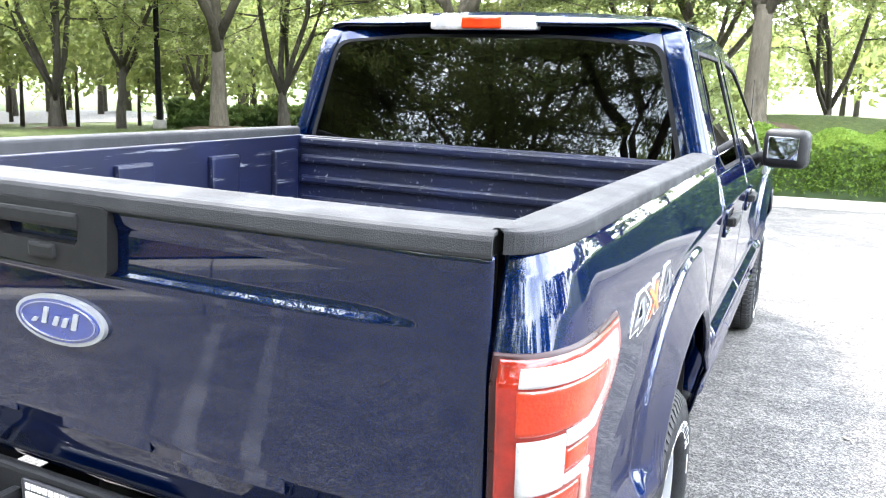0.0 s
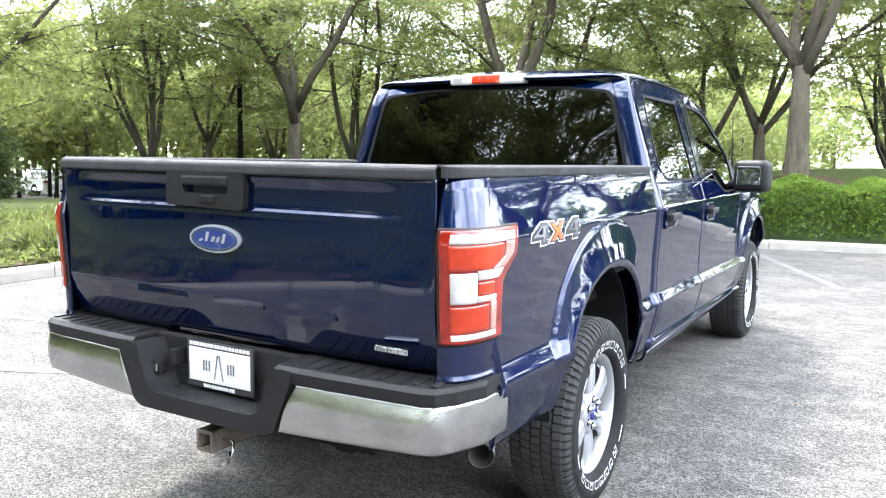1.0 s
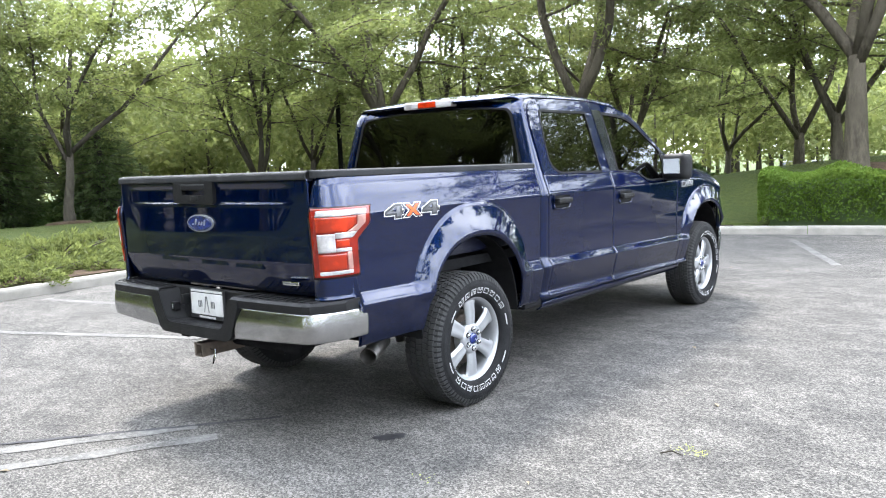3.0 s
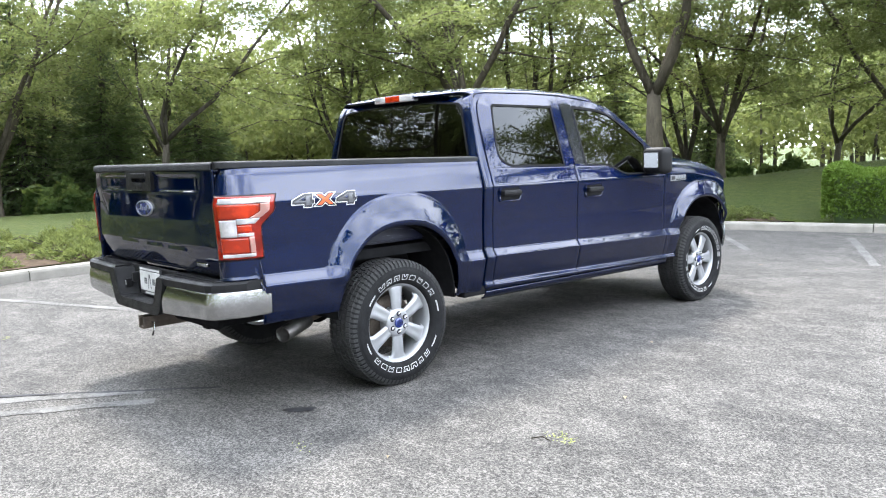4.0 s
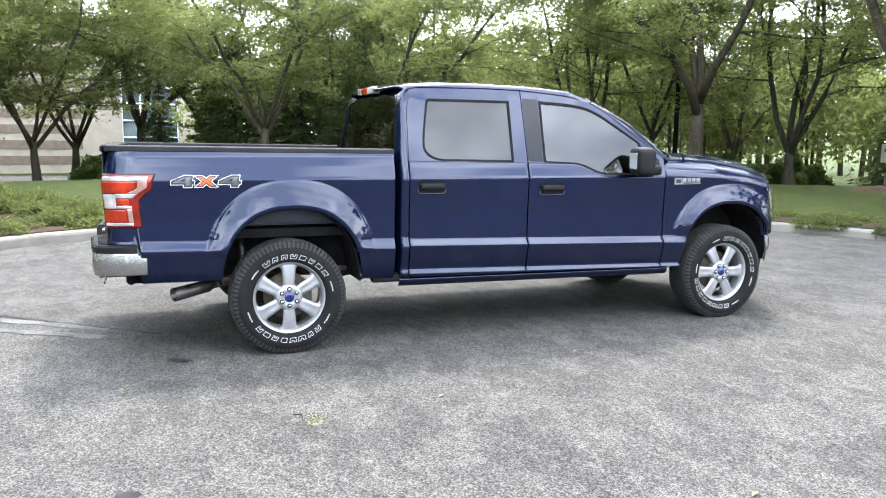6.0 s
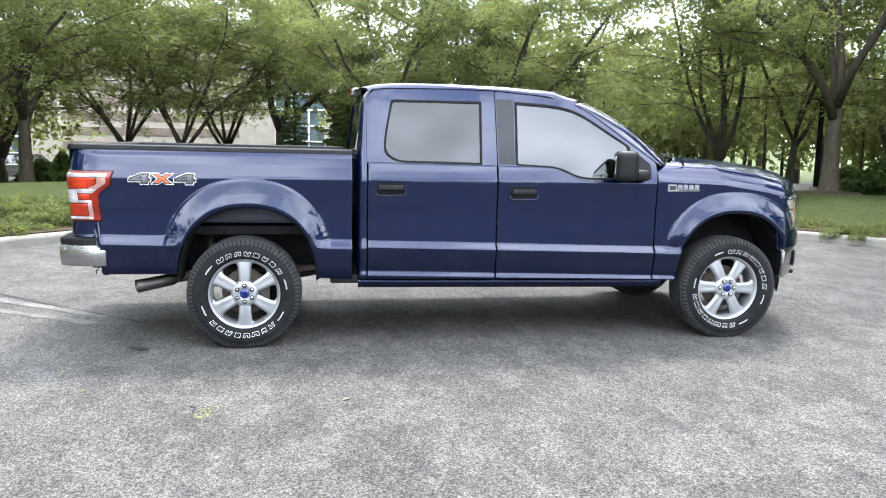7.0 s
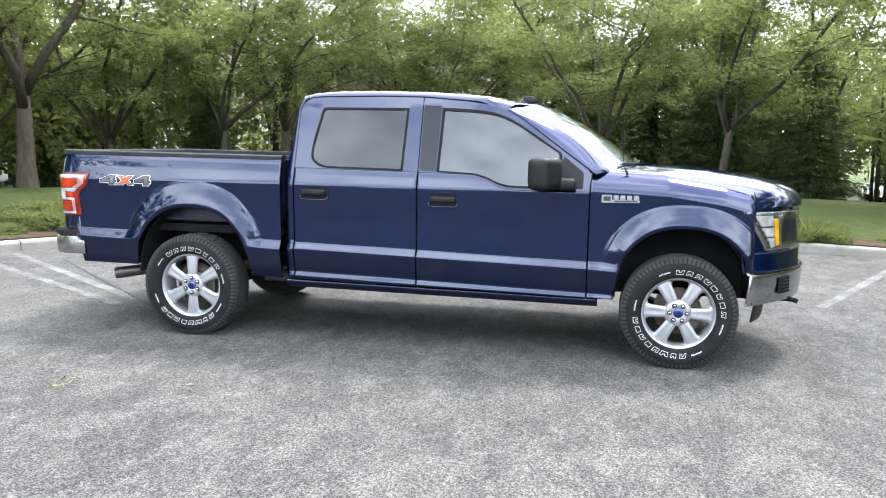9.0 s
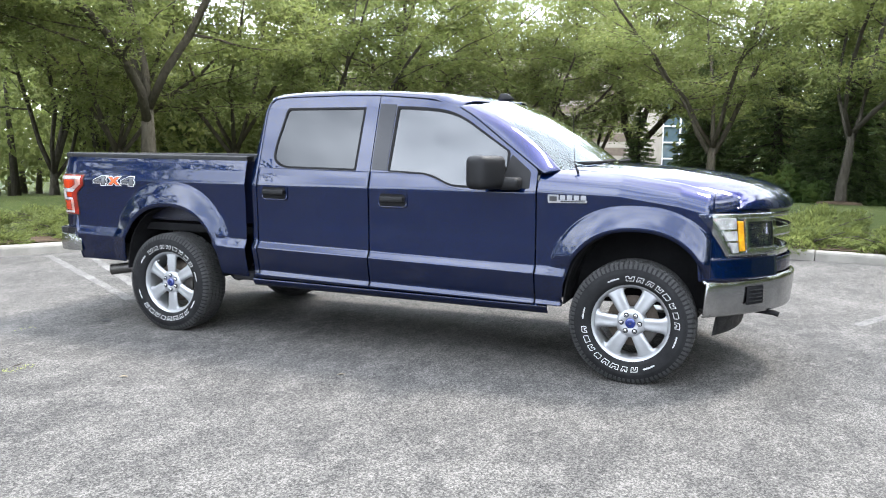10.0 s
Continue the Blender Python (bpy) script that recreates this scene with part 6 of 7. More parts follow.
both("front_wing", wing_grid(3.052, 4.17), PAINT, TRUCK, 0.012)
both("wing_crown", wing_grid(4.17, 4.36, 14, True), PAINT, TRUCK, 0.012, hem=False)
part("whip_antenna", tubed("whip_antenna", [(0.862, 3.30, 1.335), (0.850, 3.27, 1.40), (0.845, 3.25, 1.72)], [0.009, 0.003, 0.002], 6), SEAL, TRUCK)
for mir in (False, True):
    B = part("wing_badge", cut_plate("wing_badge", dense(rounded([(3.13, 1.145), (3.385, 1.150), (3.385, 1.165), (3.20, 1.165), (3.20, 1.198), (3.13, 1.198)], 0.006, 3), 0.03), [], lambda u, v: flank(u, v, 0.010), 0.010, mir), ALLOY, TRUCK, "chrome badge with plain bars")
    for k in range(4):
        u = 3.21 + k * 0.045
        slab("badge_bar", [(u, 1.168), (u + 0.034, 1.168), (u + 0.034, 1.196), (u, 1.196)], 0.009, ALLOY, B, mir, 0.005, thick=0.008)
    slab("badge_bar", [(3.215, 1.151), (3.375, 1.154), (3.375, 1.162), (3.215, 1.161)], 0.0115, BLACKDECAL, B, mir, thick=0.002)
    slab("badge_bar", [(3.142, 1.157), (3.19, 1.157), (3.19, 1.188), (3.142, 1.188)], 0.0115, BLACKDECAL, B, mir, thick=0.002)

# nose: grille, head lamps, bumper
bm = bmesh.new()
box(bm, (-0.52, 4.38, 0.80), (0.52, 4.47, 1.14), 0.02)
GR = part("grille", bm, SEAL, TRUCK, "black grille with chrome bars")
for z0, z1, y in ((1.07, 1.135, 4.52), (0.945, 1.005, 4.535), (0.81, 0.86, 4.52)):
    P = np.array([[(x, y + front_line(x, 0.08), z) for z in np.linspace(z0, z1, 5)] for x in np.linspace(-0.52, 0.52, 24)])[::-1]
    part("grille_bar", sheet("grille_bar", P, 0.05), CHROME, GR)
for k in range(12):
    x = -0.48 + k * 0.087
    part("grille_slat", boxed((x - 0.006, 4.44, 0.83), (x + 0.006, 4.47, 1.10)), PLASTIC, GR)


P = np.array([[(x, front_line(x, 4.605 - 0.03 * k), 1.090 + 0.075 * k) for k in np.linspace(0, 1, 5)] for x in np.linspace(0.80, -0.80, 48)])
part("nose_panel", sheet("nose_panel", P, 0.02), PAINT, TRUCK)


def nose(u, z, lift):
    """Plan of the front corner; u from the flank (0) to the grille (1)."""
    x = 0.955 - 0.445 * u
    return (x + lift * 0.7, front_line(x, 4.645) + lift * 0.75 - 0.10 * (z - 0.97), z)


for mir in (False, True):
    def lamp(name, u0, u1, z0, z1, lift, mat, parent, thick=0.02, label=""):
        P = [[nose(u, z, lift) for z in np.linspace(z0(u) if callable(z0) else z0, z1(u) if callable(z1) else z1, 12)] for u in np.linspace(u0, u1, 14)]
        return part(name, sheet(name, np.array(P), thick, True, mir), mat, parent, label)
    def slanted(name, u0, u1, z0, z1, lift, mat, parent, thick=0.02, label=""):
        """A lamp piece whose outer edge leans forward towards the bottom."""
        P = []
        for k in np.linspace(0, 1, 14):
            row = []
            for z in np.linspace(z0, z1, 12):
                a = u0 + np.interp(z, (0.85, 1.10), (0.20, 0.0))
                row.append(nose(a + (u1 - a) * k, z, lift))
            P.append(row)
        return part(name, sheet(name, np.array(P), thick, True, mir), mat, parent, label)
    hb = slanted("head_lamp", -0.03, 0.98, 0.845, 1.105, 0.0, DULLCHROME, TRUCK, 0.08, "clear head lamp with an amber marker")
    lamp("lamp_surround", -0.03, 0.34, 0.69, 1.112, -0.010, PAINT, hb, 0.02)
    lamp("amber_marker", 0.325, 0.405, 0.875, 1.06, 0.012, AMBER, hb, 0.02)
    slanted("side_reflector", 0.05, 0.315, 0.94, 1.00, 0.010, CLEARLENS, hb, 0.02)
    slanted("side_reflector", 0.05, 0.315, 1.01, 1.08, 0.008, CLEARLENS, hb, 0.02)
    slanted("side_reflector", 0.05, 0.315, 0.865, 0.93, 0.010, CLEARLENS, hb, 0.02)
    lamp("beam_unit", 0.46, 0.93, 0.895, 1.05, 0.012, GLOSSBLACK, hb, 0.03)
    lamp("beam_rim", 0.43, 0.97, 1.054, 1.080, 0.016, CHROME, hb, 0.02)
    lamp("beam_rim", 0.43, 0.97, 0.866, 0.890, 0.016, CHROME, hb, 0.02)
    lamp("beam_rim", 0.425, 0.455, 0.866, 1.080, 0.016, CHROME, hb, 0.02)
    lens = slanted("lens", -0.035, 0.99, 0.842, 1.108, 0.024, LAMPGLASS, hb, 0.004)
    lens.visible_shadow = False
    lamp("under_lamp_panel", -0.02, 1.0, 0.70, 0.835, 0.006, PAINT, hb, 0.03)


def bump_plan(u, w=0.975, front=4.61, back=4.17):
    """u: -1 to 1 across the front bumper."""
    return w * u, max(front + 0.05 - 0.54 * (0.975 * u) ** 2, back - 0.03)


P = []
for u in np.linspace(1, -1, 70):
    x, y = bump_plan(u)
    P.append([(x * (0.985 + 0.015 * math.sin(math.pi * t)), y - 0.028 + 0.022 * t ** 0.7 - 0.03 * max(0, (t - 0.9) / 0.1) ** 2, 0.465 + 0.235 * t) for t in np.linspace(0, 1, 16)])
P = np.array(P)
FB = part("front_bumper", sheet("front_bumper", P, 0.02), DULLCHROME, TRUCK, "chrome front bumper")
P = np.array([[(0.84 * u, 4.36 - 0.16 * abs(u) ** 3 - 0.02 * (1 - t), 0.335 + 0.14 * t) for t in np.linspace(0, 1, 6)] for u in np.linspace(1, -1, 50)])
part("air_dam", sheet("air_dam", P, 0.015), PLASTIC, FB)
P = np.array([[(bump_plan(u, 0.955, 4.59, 4.17)[0], bump_plan(u, 0.955, 4.59, 4.17)[1] - 0.02, 0.703 + 0.10 * t) for t in np.linspace(0, 1, 6)] for u in np.linspace(1, -1, 60)])
part("bumper_top_cover", sheet("bumper_top_cover", P, 0.02), PAINT, FB)
for s in (-1, 1):
    P = [[(lambda q: (q[0] * 1.002, q[1] + 0.003, z))(bump_plan(u)) for z in np.linspace(0.53, 0.645, 5)] for u in (np.linspace(0.76, 0.63, 10) if s > 0 else np.linspace(-0.63, -0.76, 10))]
    fog = part("fog_lamp_recess", sheet("fog_lamp_recess", np.array(P), 0.02), UNDER, FB)
    for z in (0.552, 0.575, 0.598, 0.621):
        part("recess_slat", tubed("recess_slat", [(lambda q: (q[0] * 1.004, q[1] + 0.004, z))(bump_plan(s * u)) for u in (0.645, 0.70, 0.745)], 0.004, 6), PLASTIC, fog)
    a, b = sorted((s * 0.40, s * 0.47))
    part("tow_hook", tubed("tow_hook", [(s * 0.44, 4.40, 0.45), (s * 0.44, 4.53, 0.44), (s * 0.44, 4.56, 0.43)], 0.018, 8), SEAL, FB)

# rear bumper
def rear_plan(x, push=0.0):
    t = abs(x) / 0.975
    return -1.265 - push + 0.045 * t ** 2 + 0.17 * max(0, (t - 0.88) / 0.12) ** 2.2


def chrome_end(s):
    P = []
    for k in np.linspace(0, 1, 34):
        row = []
        for t in np.linspace(0, 1, 12):
            x0 = 0.335 + 0.075 * t
            x = x0 + (0.975 - x0) * k ** 0.9
            z0 = 0.575 + 0.025 * k
            row.append((x, rear_plan(x, 0.012 * math.sin(math.pi * t)), z0 + (0.745 - z0) * t))
        P.append(row)
    x, y = 0.975, rear_plan(0.975)
    for k in np.linspace(0.1, 1, 8):
        P.append([(x + 0.006 * math.sin(math.pi * t), y + 0.14 * k, 0.60 + 0.145 * t) for t in np.linspace(0, 1, 12)])
    return sheet("chrome_end", np.array(P)[:, :], 0.018, True, s < 0)


bm = bmesh.new()
RB = part("rear_bumper", cut_plate("rear_bumper", rounded([(-0.40, 0.745), (-0.33, 0.575), (-0.29, 0.555), (0.29, 0.555), (0.33, 0.575), (0.40, 0.745), (0.40, 0.785), (0.325, 0.785), (0.255, 0.615), (-0.255, 0.615), (-0.325, 0.785), (-0.40, 0.785)], [0.01, 0.02, 0.02, 0.02, 0.02, 0.01, 0.01, 0.02, 0.04, 0.04, 0.02, 0.01], 4), [], lambda u, v: (u, -1.272, v), 0.10, smooth=False), PLASTIC, TRUCK, "chrome rear bumper with a black step")
for s in (-1, 1):
    part("chrome_end", chrome_end(s), DULLCHROME, RB, "dusty chrome bumper end")
    st = bmesh.new()
    n = 16
    vs = []
    for k in range(n + 1):
        x = 0.335 + (0.975 - 0.335) * k / n
        y = rear_plan(x) - 0.004
        vs.append([st.verts.new((s * x, y, 0.745)), st.verts.new((s * x, y - 0.004, 0.782)), st.verts.new((s * x, y + 0.012, 0.795)), st.verts.new((s * x, -0.958, 0.796)), st.verts.new((s * x, -0.958, 0.745))])
    for k in range(n):
        for j in range(5):
            st.faces.new((vs[k][j], vs[k + 1][j], vs[k + 1][(j + 1) % 5], vs[k][(j + 1) % 5]))
    st.faces.new(vs[0])
    st.faces.new(vs[-1])
    sp = part("step_pad", st, PLASTIC, RB, "black ribbed step pad")
    for k in range(9):
        x = 0.40 + k * 0.058
        a, b = sorted((s * x, s * (x + 0.022)))
        part("rib", boxed((a, rear_plan(x) + 0.03, 0.794), (b, -1.12, 0.801), 0.003), PLASTIC, sp)
bm = bmesh.new()
box(bm, (-0.34, -1.150, 0.56), (0.34, -1.120, 0.80), 0.01)
part("plate_panel", bm, PLASTIC, RB)
for s in (-1, 1):
    vs = [(s * 0.255, -1.262, 0.615), (s * 0.325, -1.262, 0.785), (s * 0.30, -1.14, 0.785), (s * 0.23, -1.14, 0.615)]
    bm = bmesh.new()
    f = bm.faces.new([bm.verts.new(v) for v in vs])
    r = bmesh.ops.extrude_face_region(bm, geom=[f])
    for v in r["geom"]:
        if isinstance(v, bmesh.types.BMVert):
            v.co.x += s * 0.02
    part("recess_side", bm, PLASTIC, RB)
part("recess_floor", boxed((-0.26, -1.262, 0.60), (0.26, -1.13, 0.617), 0.004), PLASTIC, RB)
pl = boxed((-0.158, -1.176, 0.632), (0.158, -1.166, 0.800), 0.004)
PL = part("licence_plate", pl, BLACKDECAL, RB, "white dealer plate in a black frame, bars for writing")
part("plate_face", boxed((-0.145, -1.179, 0.655), (0.145, -1.172, 0.775), 0.003), WHITE, PL)
for k in range(17):
    part("frame_bar", boxed((-0.142 + k * 0.0170, -1.1785, 0.782), (-0.130 + k * 0.0170, -1.174, 0.794)), WHITE, PL)
for k in range(10):
    part("frame_bar", boxed((-0.075 + k * 0.015, -1.1785, 0.637), (-0.064 + k * 0.015, -1.174, 0.648)), WHITE, PL)
for x in (-0.072, -0.058, -0.044, 0.045, 0.058, 0.071):
    part("plate_bar", boxed((x - 0.003, -1.1815, 0.697), (x + 0.003, -1.178, 0.735), 0.001), GREYDECAL, PL)
for x in (-0.012, 0.012):
    part("plate_bar", boxed((-0.0025, -1.1815, -0.045), (0.0025, -1.178, 0.045), 0.0005, pose(x, 0, 0.715, 0, -x * 900, 0)), GREYDECAL, PL)
part("plate_lamp", boxed((-0.215, -1.205, 0.70), (-0.19, -1.15, 0.76), 0.008), PLASTIC, RB)
sock = part("tow_socket", boxed((-0.285, -1.225, 0.665), (-0.245, -1.185, 0.715), 0.006), SEAL, RB)
part("socket_cap", boxed((-0.281, -1.232, 0.675), (-0.252, -1.222, 0.705), 0.004), CHROME, sock)
# hitch
outer = [(-0.038, -0.038), (0.038, -0.038), (0.038, 0.038), (-0.038, 0.038)]
hole = [(-0.026, -0.026), (0.026, -0.026), (0.026, 0.026), (-0.026, 0.026)]
HI = part("hitch_receiver", cut_plate("hitch_receiver", rounded(outer, 0.008, 3), [hole], lambda u, v: (u, -1.25, 0.475 + v), 0.28, smooth=False), RUST, TRUCK, "dusty steel hitch receiver with a pin")
part("cross_beam", tubed("cross_beam", [(-0.55, -1.02, 0.50), (0.55, -1.02, 0.50)], 0.035, 10), UNDER, HI)
part("pin", tubed("pin", [(0.03, -1.20, 0.475), (0.085, -1.20, 0.475), (0.09, -1.21, 0.43), (0.075, -1.215, 0.40), (0.07, -1.20, 0.44)], 0.005, 6), CHROME, HI)

# ---- wheels ----
R_TYRE = 0.400


def tyre_mesh():
    prof = [(-0.095, 0.248), (-0.118, 0.260), (-0.131, 0.285), (-0.134, 0.320), (-0.128, 0.352), (-0.117, 0.374), (-0.104, 0.386), (-0.06, 0.3915), (0.0, 0.393),
            (0.06, 0.3915), (0.104, 0.386), (0.117, 0.374), (0.128, 0.352), (0.131, 0.340), (0.1345, 0.336), (0.135, 0.322), (0.1345, 0.306), (0.132, 0.286), (0.127, 0.270), (0.118, 0.259), (0.108, 0.252), (0.095, 0.248)]
    v, f = lathe(prof, 72)
    return raw_mesh("tyre", v, f)


def tread_mesh():
    v, f = [], []
    # tread blocks: five rows, staggered
    rows = ((-0.100, -0.068), (-0.060, -0.026), (-0.018, 0.018), (0.026, 0.060), (0.068, 0.100))
    n = 78
    for ri, (a, b) in enumerate(rows):
        for k in range(n):
            t0 = 2 * math.pi * (k + 0.5 * (ri % 2)) / n
            t1 = t0 + 2 * math.pi / n * 0.80
            skew = 0.02 if ri in (1, 3) else 0.0
            base = len(v)
            for r_ in (0.384, 0.4005):
                for x, t in ((a, t0), (b, t0 + skew), (b, t1 + skew), (a, t1)):
                    rr = r_ - (0.004 if abs(x) > 0.09 else 0)
                    v.append((x, rr * math.cos(t), rr * math.sin(t)))
            q = [base + i for i in range(8)]
            f += [(q[4], q[5], q[6], q[7]), (q[0], q[1], q[5], q[4]), (q[1], q[2], q[6], q[5]), (q[2], q[3], q[7], q[6]), (q[3], q[0], q[4], q[7])]
    # shoulder lugs
    for s in (-1, 1):
        for k in range(n):
            t0 = 2 * math.pi * (k + 0.25) / n
            t1 = t0 + 2 * math.pi / n * 0.6
            base = len(v)
            for x, r_ in ((0.100, 0.394), (0.119, 0.380), (0.1295, 0.355), (0.110, 0.360)):
                for t in (t0, t1):
                    v.append((s * x, r_ * math.cos(t), r_ * math.sin(t)))
            q = [base + i for i in range(8)]
            f += [(q[0], q[1], q[3], q[2]), (q[2], q[3], q[5], q[4]), (q[4], q[5], q[7], q[6]), (q[0], q[2], q[4], q[6]), (q[7], q[5], q[3], q[1])]
    return raw_mesh("tread", v, f, smooth=False)


def rim_mesh():
    prof = [(-0.09, 0.250), (-0.095, 0.240), (-0.08, 0.231), (0.060, 0.224), (0.088, 0.234), (0.097, 0.242), (0.1005, 0.252), (0.098, 0.2555), (0.09, 0.250)]
    v, f = lathe(prof, 72)
    return raw_mesh("rim", v, f)


def spoke_mesh():
    """One broad spoke, dished, widening to the rim."""
    P = []
    for t in np.linspace(0, 1, 12):
        r = 0.060 + 0.176 * t
        w = 0.040 + 0.014 * t + 0.038 * max(0, (t - 0.74) / 0.26) ** 2
        x = 0.080 - 0.004 * t + 0.014 * math.sin(math.pi * t) * 0.6
        row = []
        for s in np.linspace(-1, 1, 9):
            dent = 0.010 * max(0, 1 - (s / 0.55) ** 2) * math.sin(math.pi * min(1, t * 0.9))
            row.append((x - 0.018 * abs(s) ** 4 - dent * 0.6, s * w, r))
        P.append(row)
    return sheet("spoke", np.array(P)[::-1], 0.03)


TYRE_ME, TREAD_ME, RIM_ME, SPOKE_ME = tyre_mesh(), tread_mesh(), rim_mesh(), spoke_mesh()
v_, f_ = lathe([(0.020, 0.0), (0.080, 0.0), (0.0835, 0.030), (0.088, 0.034), (0.088, 0.072), (0.080, 0.090), (0.060, 0.098), (0.02, 0.098)], 36)
HUBFACE_ME = raw_mesh("hub_face", v_, f_)
v_, f_ = lathe([(0.0, 0.0), (0.098, 0.0), (0.099, 0.026), (0.094, 0.033), (0.07, 0.034)], 32)
CAP_ME = raw_mesh("centre_cap", v_, f_)
v_, f_ = lathe([(0.07, 0.0), (0.103, 0.0), (0.103, 0.0070), (0.099, 0.0110), (0.07, 0.0110)], 10)
# flat black disc, proud of the hub face, painted as the shade of a well
WELL_ME = raw_mesh("nut_well_shade", *lathe([(0.07, 0.0), (0.0895, 0.0), (0.0895, 0.0165), (0.07, 0.0165)], 16))
NUT_ME = raw_mesh("wheel_nut", v_, f_)
v_, f_ = lathe([(-0.02, 0.0), (0.0, 0.0), (0.0, 0.165), (-0.02, 0.165)], 48)
DISC_ME = raw_mesh("wheel", v_, f_)


def sidewall_mark(w, h, r, slant, notch, flip=1):
    """An outlined block on the sidewall, standing for one letter; the notch breaks its outline."""
    def place(u, v):
        rr = r + v
        a = u / r
        x = float(np.interp(rr, (0.25, 0.259, 0.270, 0.286, 0.306, 0.322), (0.108, 0.118, 0.127, 0.132, 0.1345, 0.135))) + 0.0012
        return (x, math.sin(a) * rr, math.cos(a) * rr)
    if notch:
        o = [(-w / 2, -h / 2), (-w * 0.12, -h / 2), (-w * 0.08, -h / 2 + h * notch), (w * 0.12, -h / 2 + h * notch), (w * 0.16, -h / 2), (w / 2, -h / 2), (w * 0.46, h / 2), (-w * 0.40, h / 2)]
    else:
        o = [(-w / 2, -h / 2), (w / 2, -h / 2), (w / 2, h * 0.3), (w * 0.34, h / 2), (-w / 2, h / 2)]
    if flip < 0:
        o = [(a, -b) for a, b in o][::-1]
    o = [(a + slant * b / h, b) for a, b in o]
    return cut_plate("sidewall_mark", dense(o, 0.02), [dense(grown(o, -0.0030), 0.02)], place, 0.002, smooth=False)


def wheel(y, side, turn):
    hub = part("wheel", DISC_ME, RUST, TRUCK, "six-spoke alloy wheel with a white-lettered tyre")
    hub.matrix_basis = Matrix.Translation((side * 0.855, y, HUB_Z)) @ (Matrix.Rotation(math.pi, 4, "Z") if side < 0 else Matrix.Identity(4)) @ Matrix.Rotation(turn, 4, "X")
    ty = part("tyre", TYRE_ME, RUBBER, hub, "black all-terrain tyre with white sidewall marks")
    tagged(part("tread", TREAD_ME, TREAD, hub), kind="stuff")
    part("rim", RIM_ME, ALLOY, hub)
    for k in range(6):
        sp = part("spoke", SPOKE_ME, ALLOY, hub)
        sp.matrix_basis = Matrix.Rotation(2 * math.pi * k / 6, 4, "X")
        well = part("nut_well_shade", WELL_ME, SEAL, hub)
        well.matrix_basis = Matrix.Translation((0, 0.058 * math.sin(2 * math.pi * k / 6), 0.058 * math.cos(2 * math.pi * k / 6)))
        nt = part("wheel_nut", NUT_ME, CHROME, hub)
        a = 2 * math.pi * k / 6
        nt.matrix_basis = Matrix.Translation((0, 0.058 * math.sin(a), 0.058 * math.cos(a)))
    part("hub_face", HUBFACE_ME, ALLOY, hub)
    part("centre_cap", CAP_ME, BADGEBLUE, hub, "blue centre cap")
    part("brake_caliper", boxed((-0.03, 0.09, -0.07), (0.03, 0.17, 0.07), 0.015), STEEL, hub)
    return hub, ty


MARK_ME = [sidewall_mark(w, 0.032, 0.293, 0.006, nt, fl) for w, nt, fl in ((0.056, 0.42, -1), (0.044, 0.36, 1), (0.046, 0.50, 1), (0.048, 0.42, -1), (0.046, 0.0, 1), (0.040, 0.30, -1), (0.042, 0.0, 1), (0.045, 0.36, 1))]
FLASH_ME = sidewall_mark(0.075, 0.008, 0.298, 0.004, 0.0)
# angles from the top, clockwise: eight marks above, eight below, two thin flashes each
for y, turns in ((0.0, (0.0, 2.0)), (AXLE_F, (0.55, 1.2))):
    for side, tn in zip((1, -1), turns):
        hub, ty = wheel(y, side, -tn)
        for k in range(8):
            for a, q in ((radians(-33 + 12.6 * k), k), (radians(140 + 12.4 * k), (k * 3 + 2) % 8)):
                mk = part("sidewall_mark", MARK_ME[q], WHITE, hub)
                mk.matrix_basis = Matrix.Rotation(-a, 4, "X")
        for a in (radians(-53), radians(76), radians(122), radians(248)):
            mk = part("sidewall_flash", FLASH_ME, WHITE, hub)
            mk.matrix_basis = Matrix.Rotation(-a, 4, "X")

# ---- underside ----
for yc, a, b, _, _ in ARCHES:
    for s in (-1, 1):
        P = []
        for t in np.linspace(math.radians(2), math.radians(178), 40):
            c, sn = math.cos(t), math.sin(t)
            yy = yc - (a - 0.003) * math.copysign(abs(c) ** (2 / 2.3), c)
            zz = 0.45 + (b + 0.004) * math.copysign(abs(sn) ** (2 / 2.3), sn)
            P.append([(x, yy, zz) for x in np.linspace(0.930, 0.50, 5)])
        part("wheel_arch_liner", sheet("wheel_arch_liner", np.array(P), 0.01, False, s < 0), UNDER, TRUCK)
for s in (-1, 1):
    for yc in (0.03, 3.70):
        a, b = sorted((s * 0.500, s * 0.515))
        part("wheelhouse_panel", boxed((a, yc - 0.50, 0.60), (b, yc + 0.52, 1.03)), UNDER, TRUCK)
    bm = bmesh.new()
    a, b = sorted((s * 0.40, s * 0.48))
    box(bm, (a, -1.05, 0.46), (b, 4.3, 0.62), 0.012)
    part("frame_rail", bm, UNDER, TRUCK)
    a, b = sorted((s * 0.84, s * 0.925))
    bm = bmesh.new()
    box(bm, (a, 0.60, 0.455), (b, 3.16, 0.52), 0.02)
    part("sill", bm, UNDER, TRUCK)
    a, b = sorted((s * 0.46, s * 0.86))
    part("shock_absorber", tubed("shock_absorber", [(s * 0.56, -0.22, 0.38), (s * 0.52, -0.30, 0.86)], 0.028, 10), STEEL, TRUCK)
    part("leaf_spring", tubed("leaf_spring", [(s * 0.56, -0.72, 0.55), (s * 0.56, -0.3, 0.44), (s * 0.56, 0.1, 0.41), (s * 0.56, 0.6, 0.50)], 0.022, 6), UNDER, TRUCK)
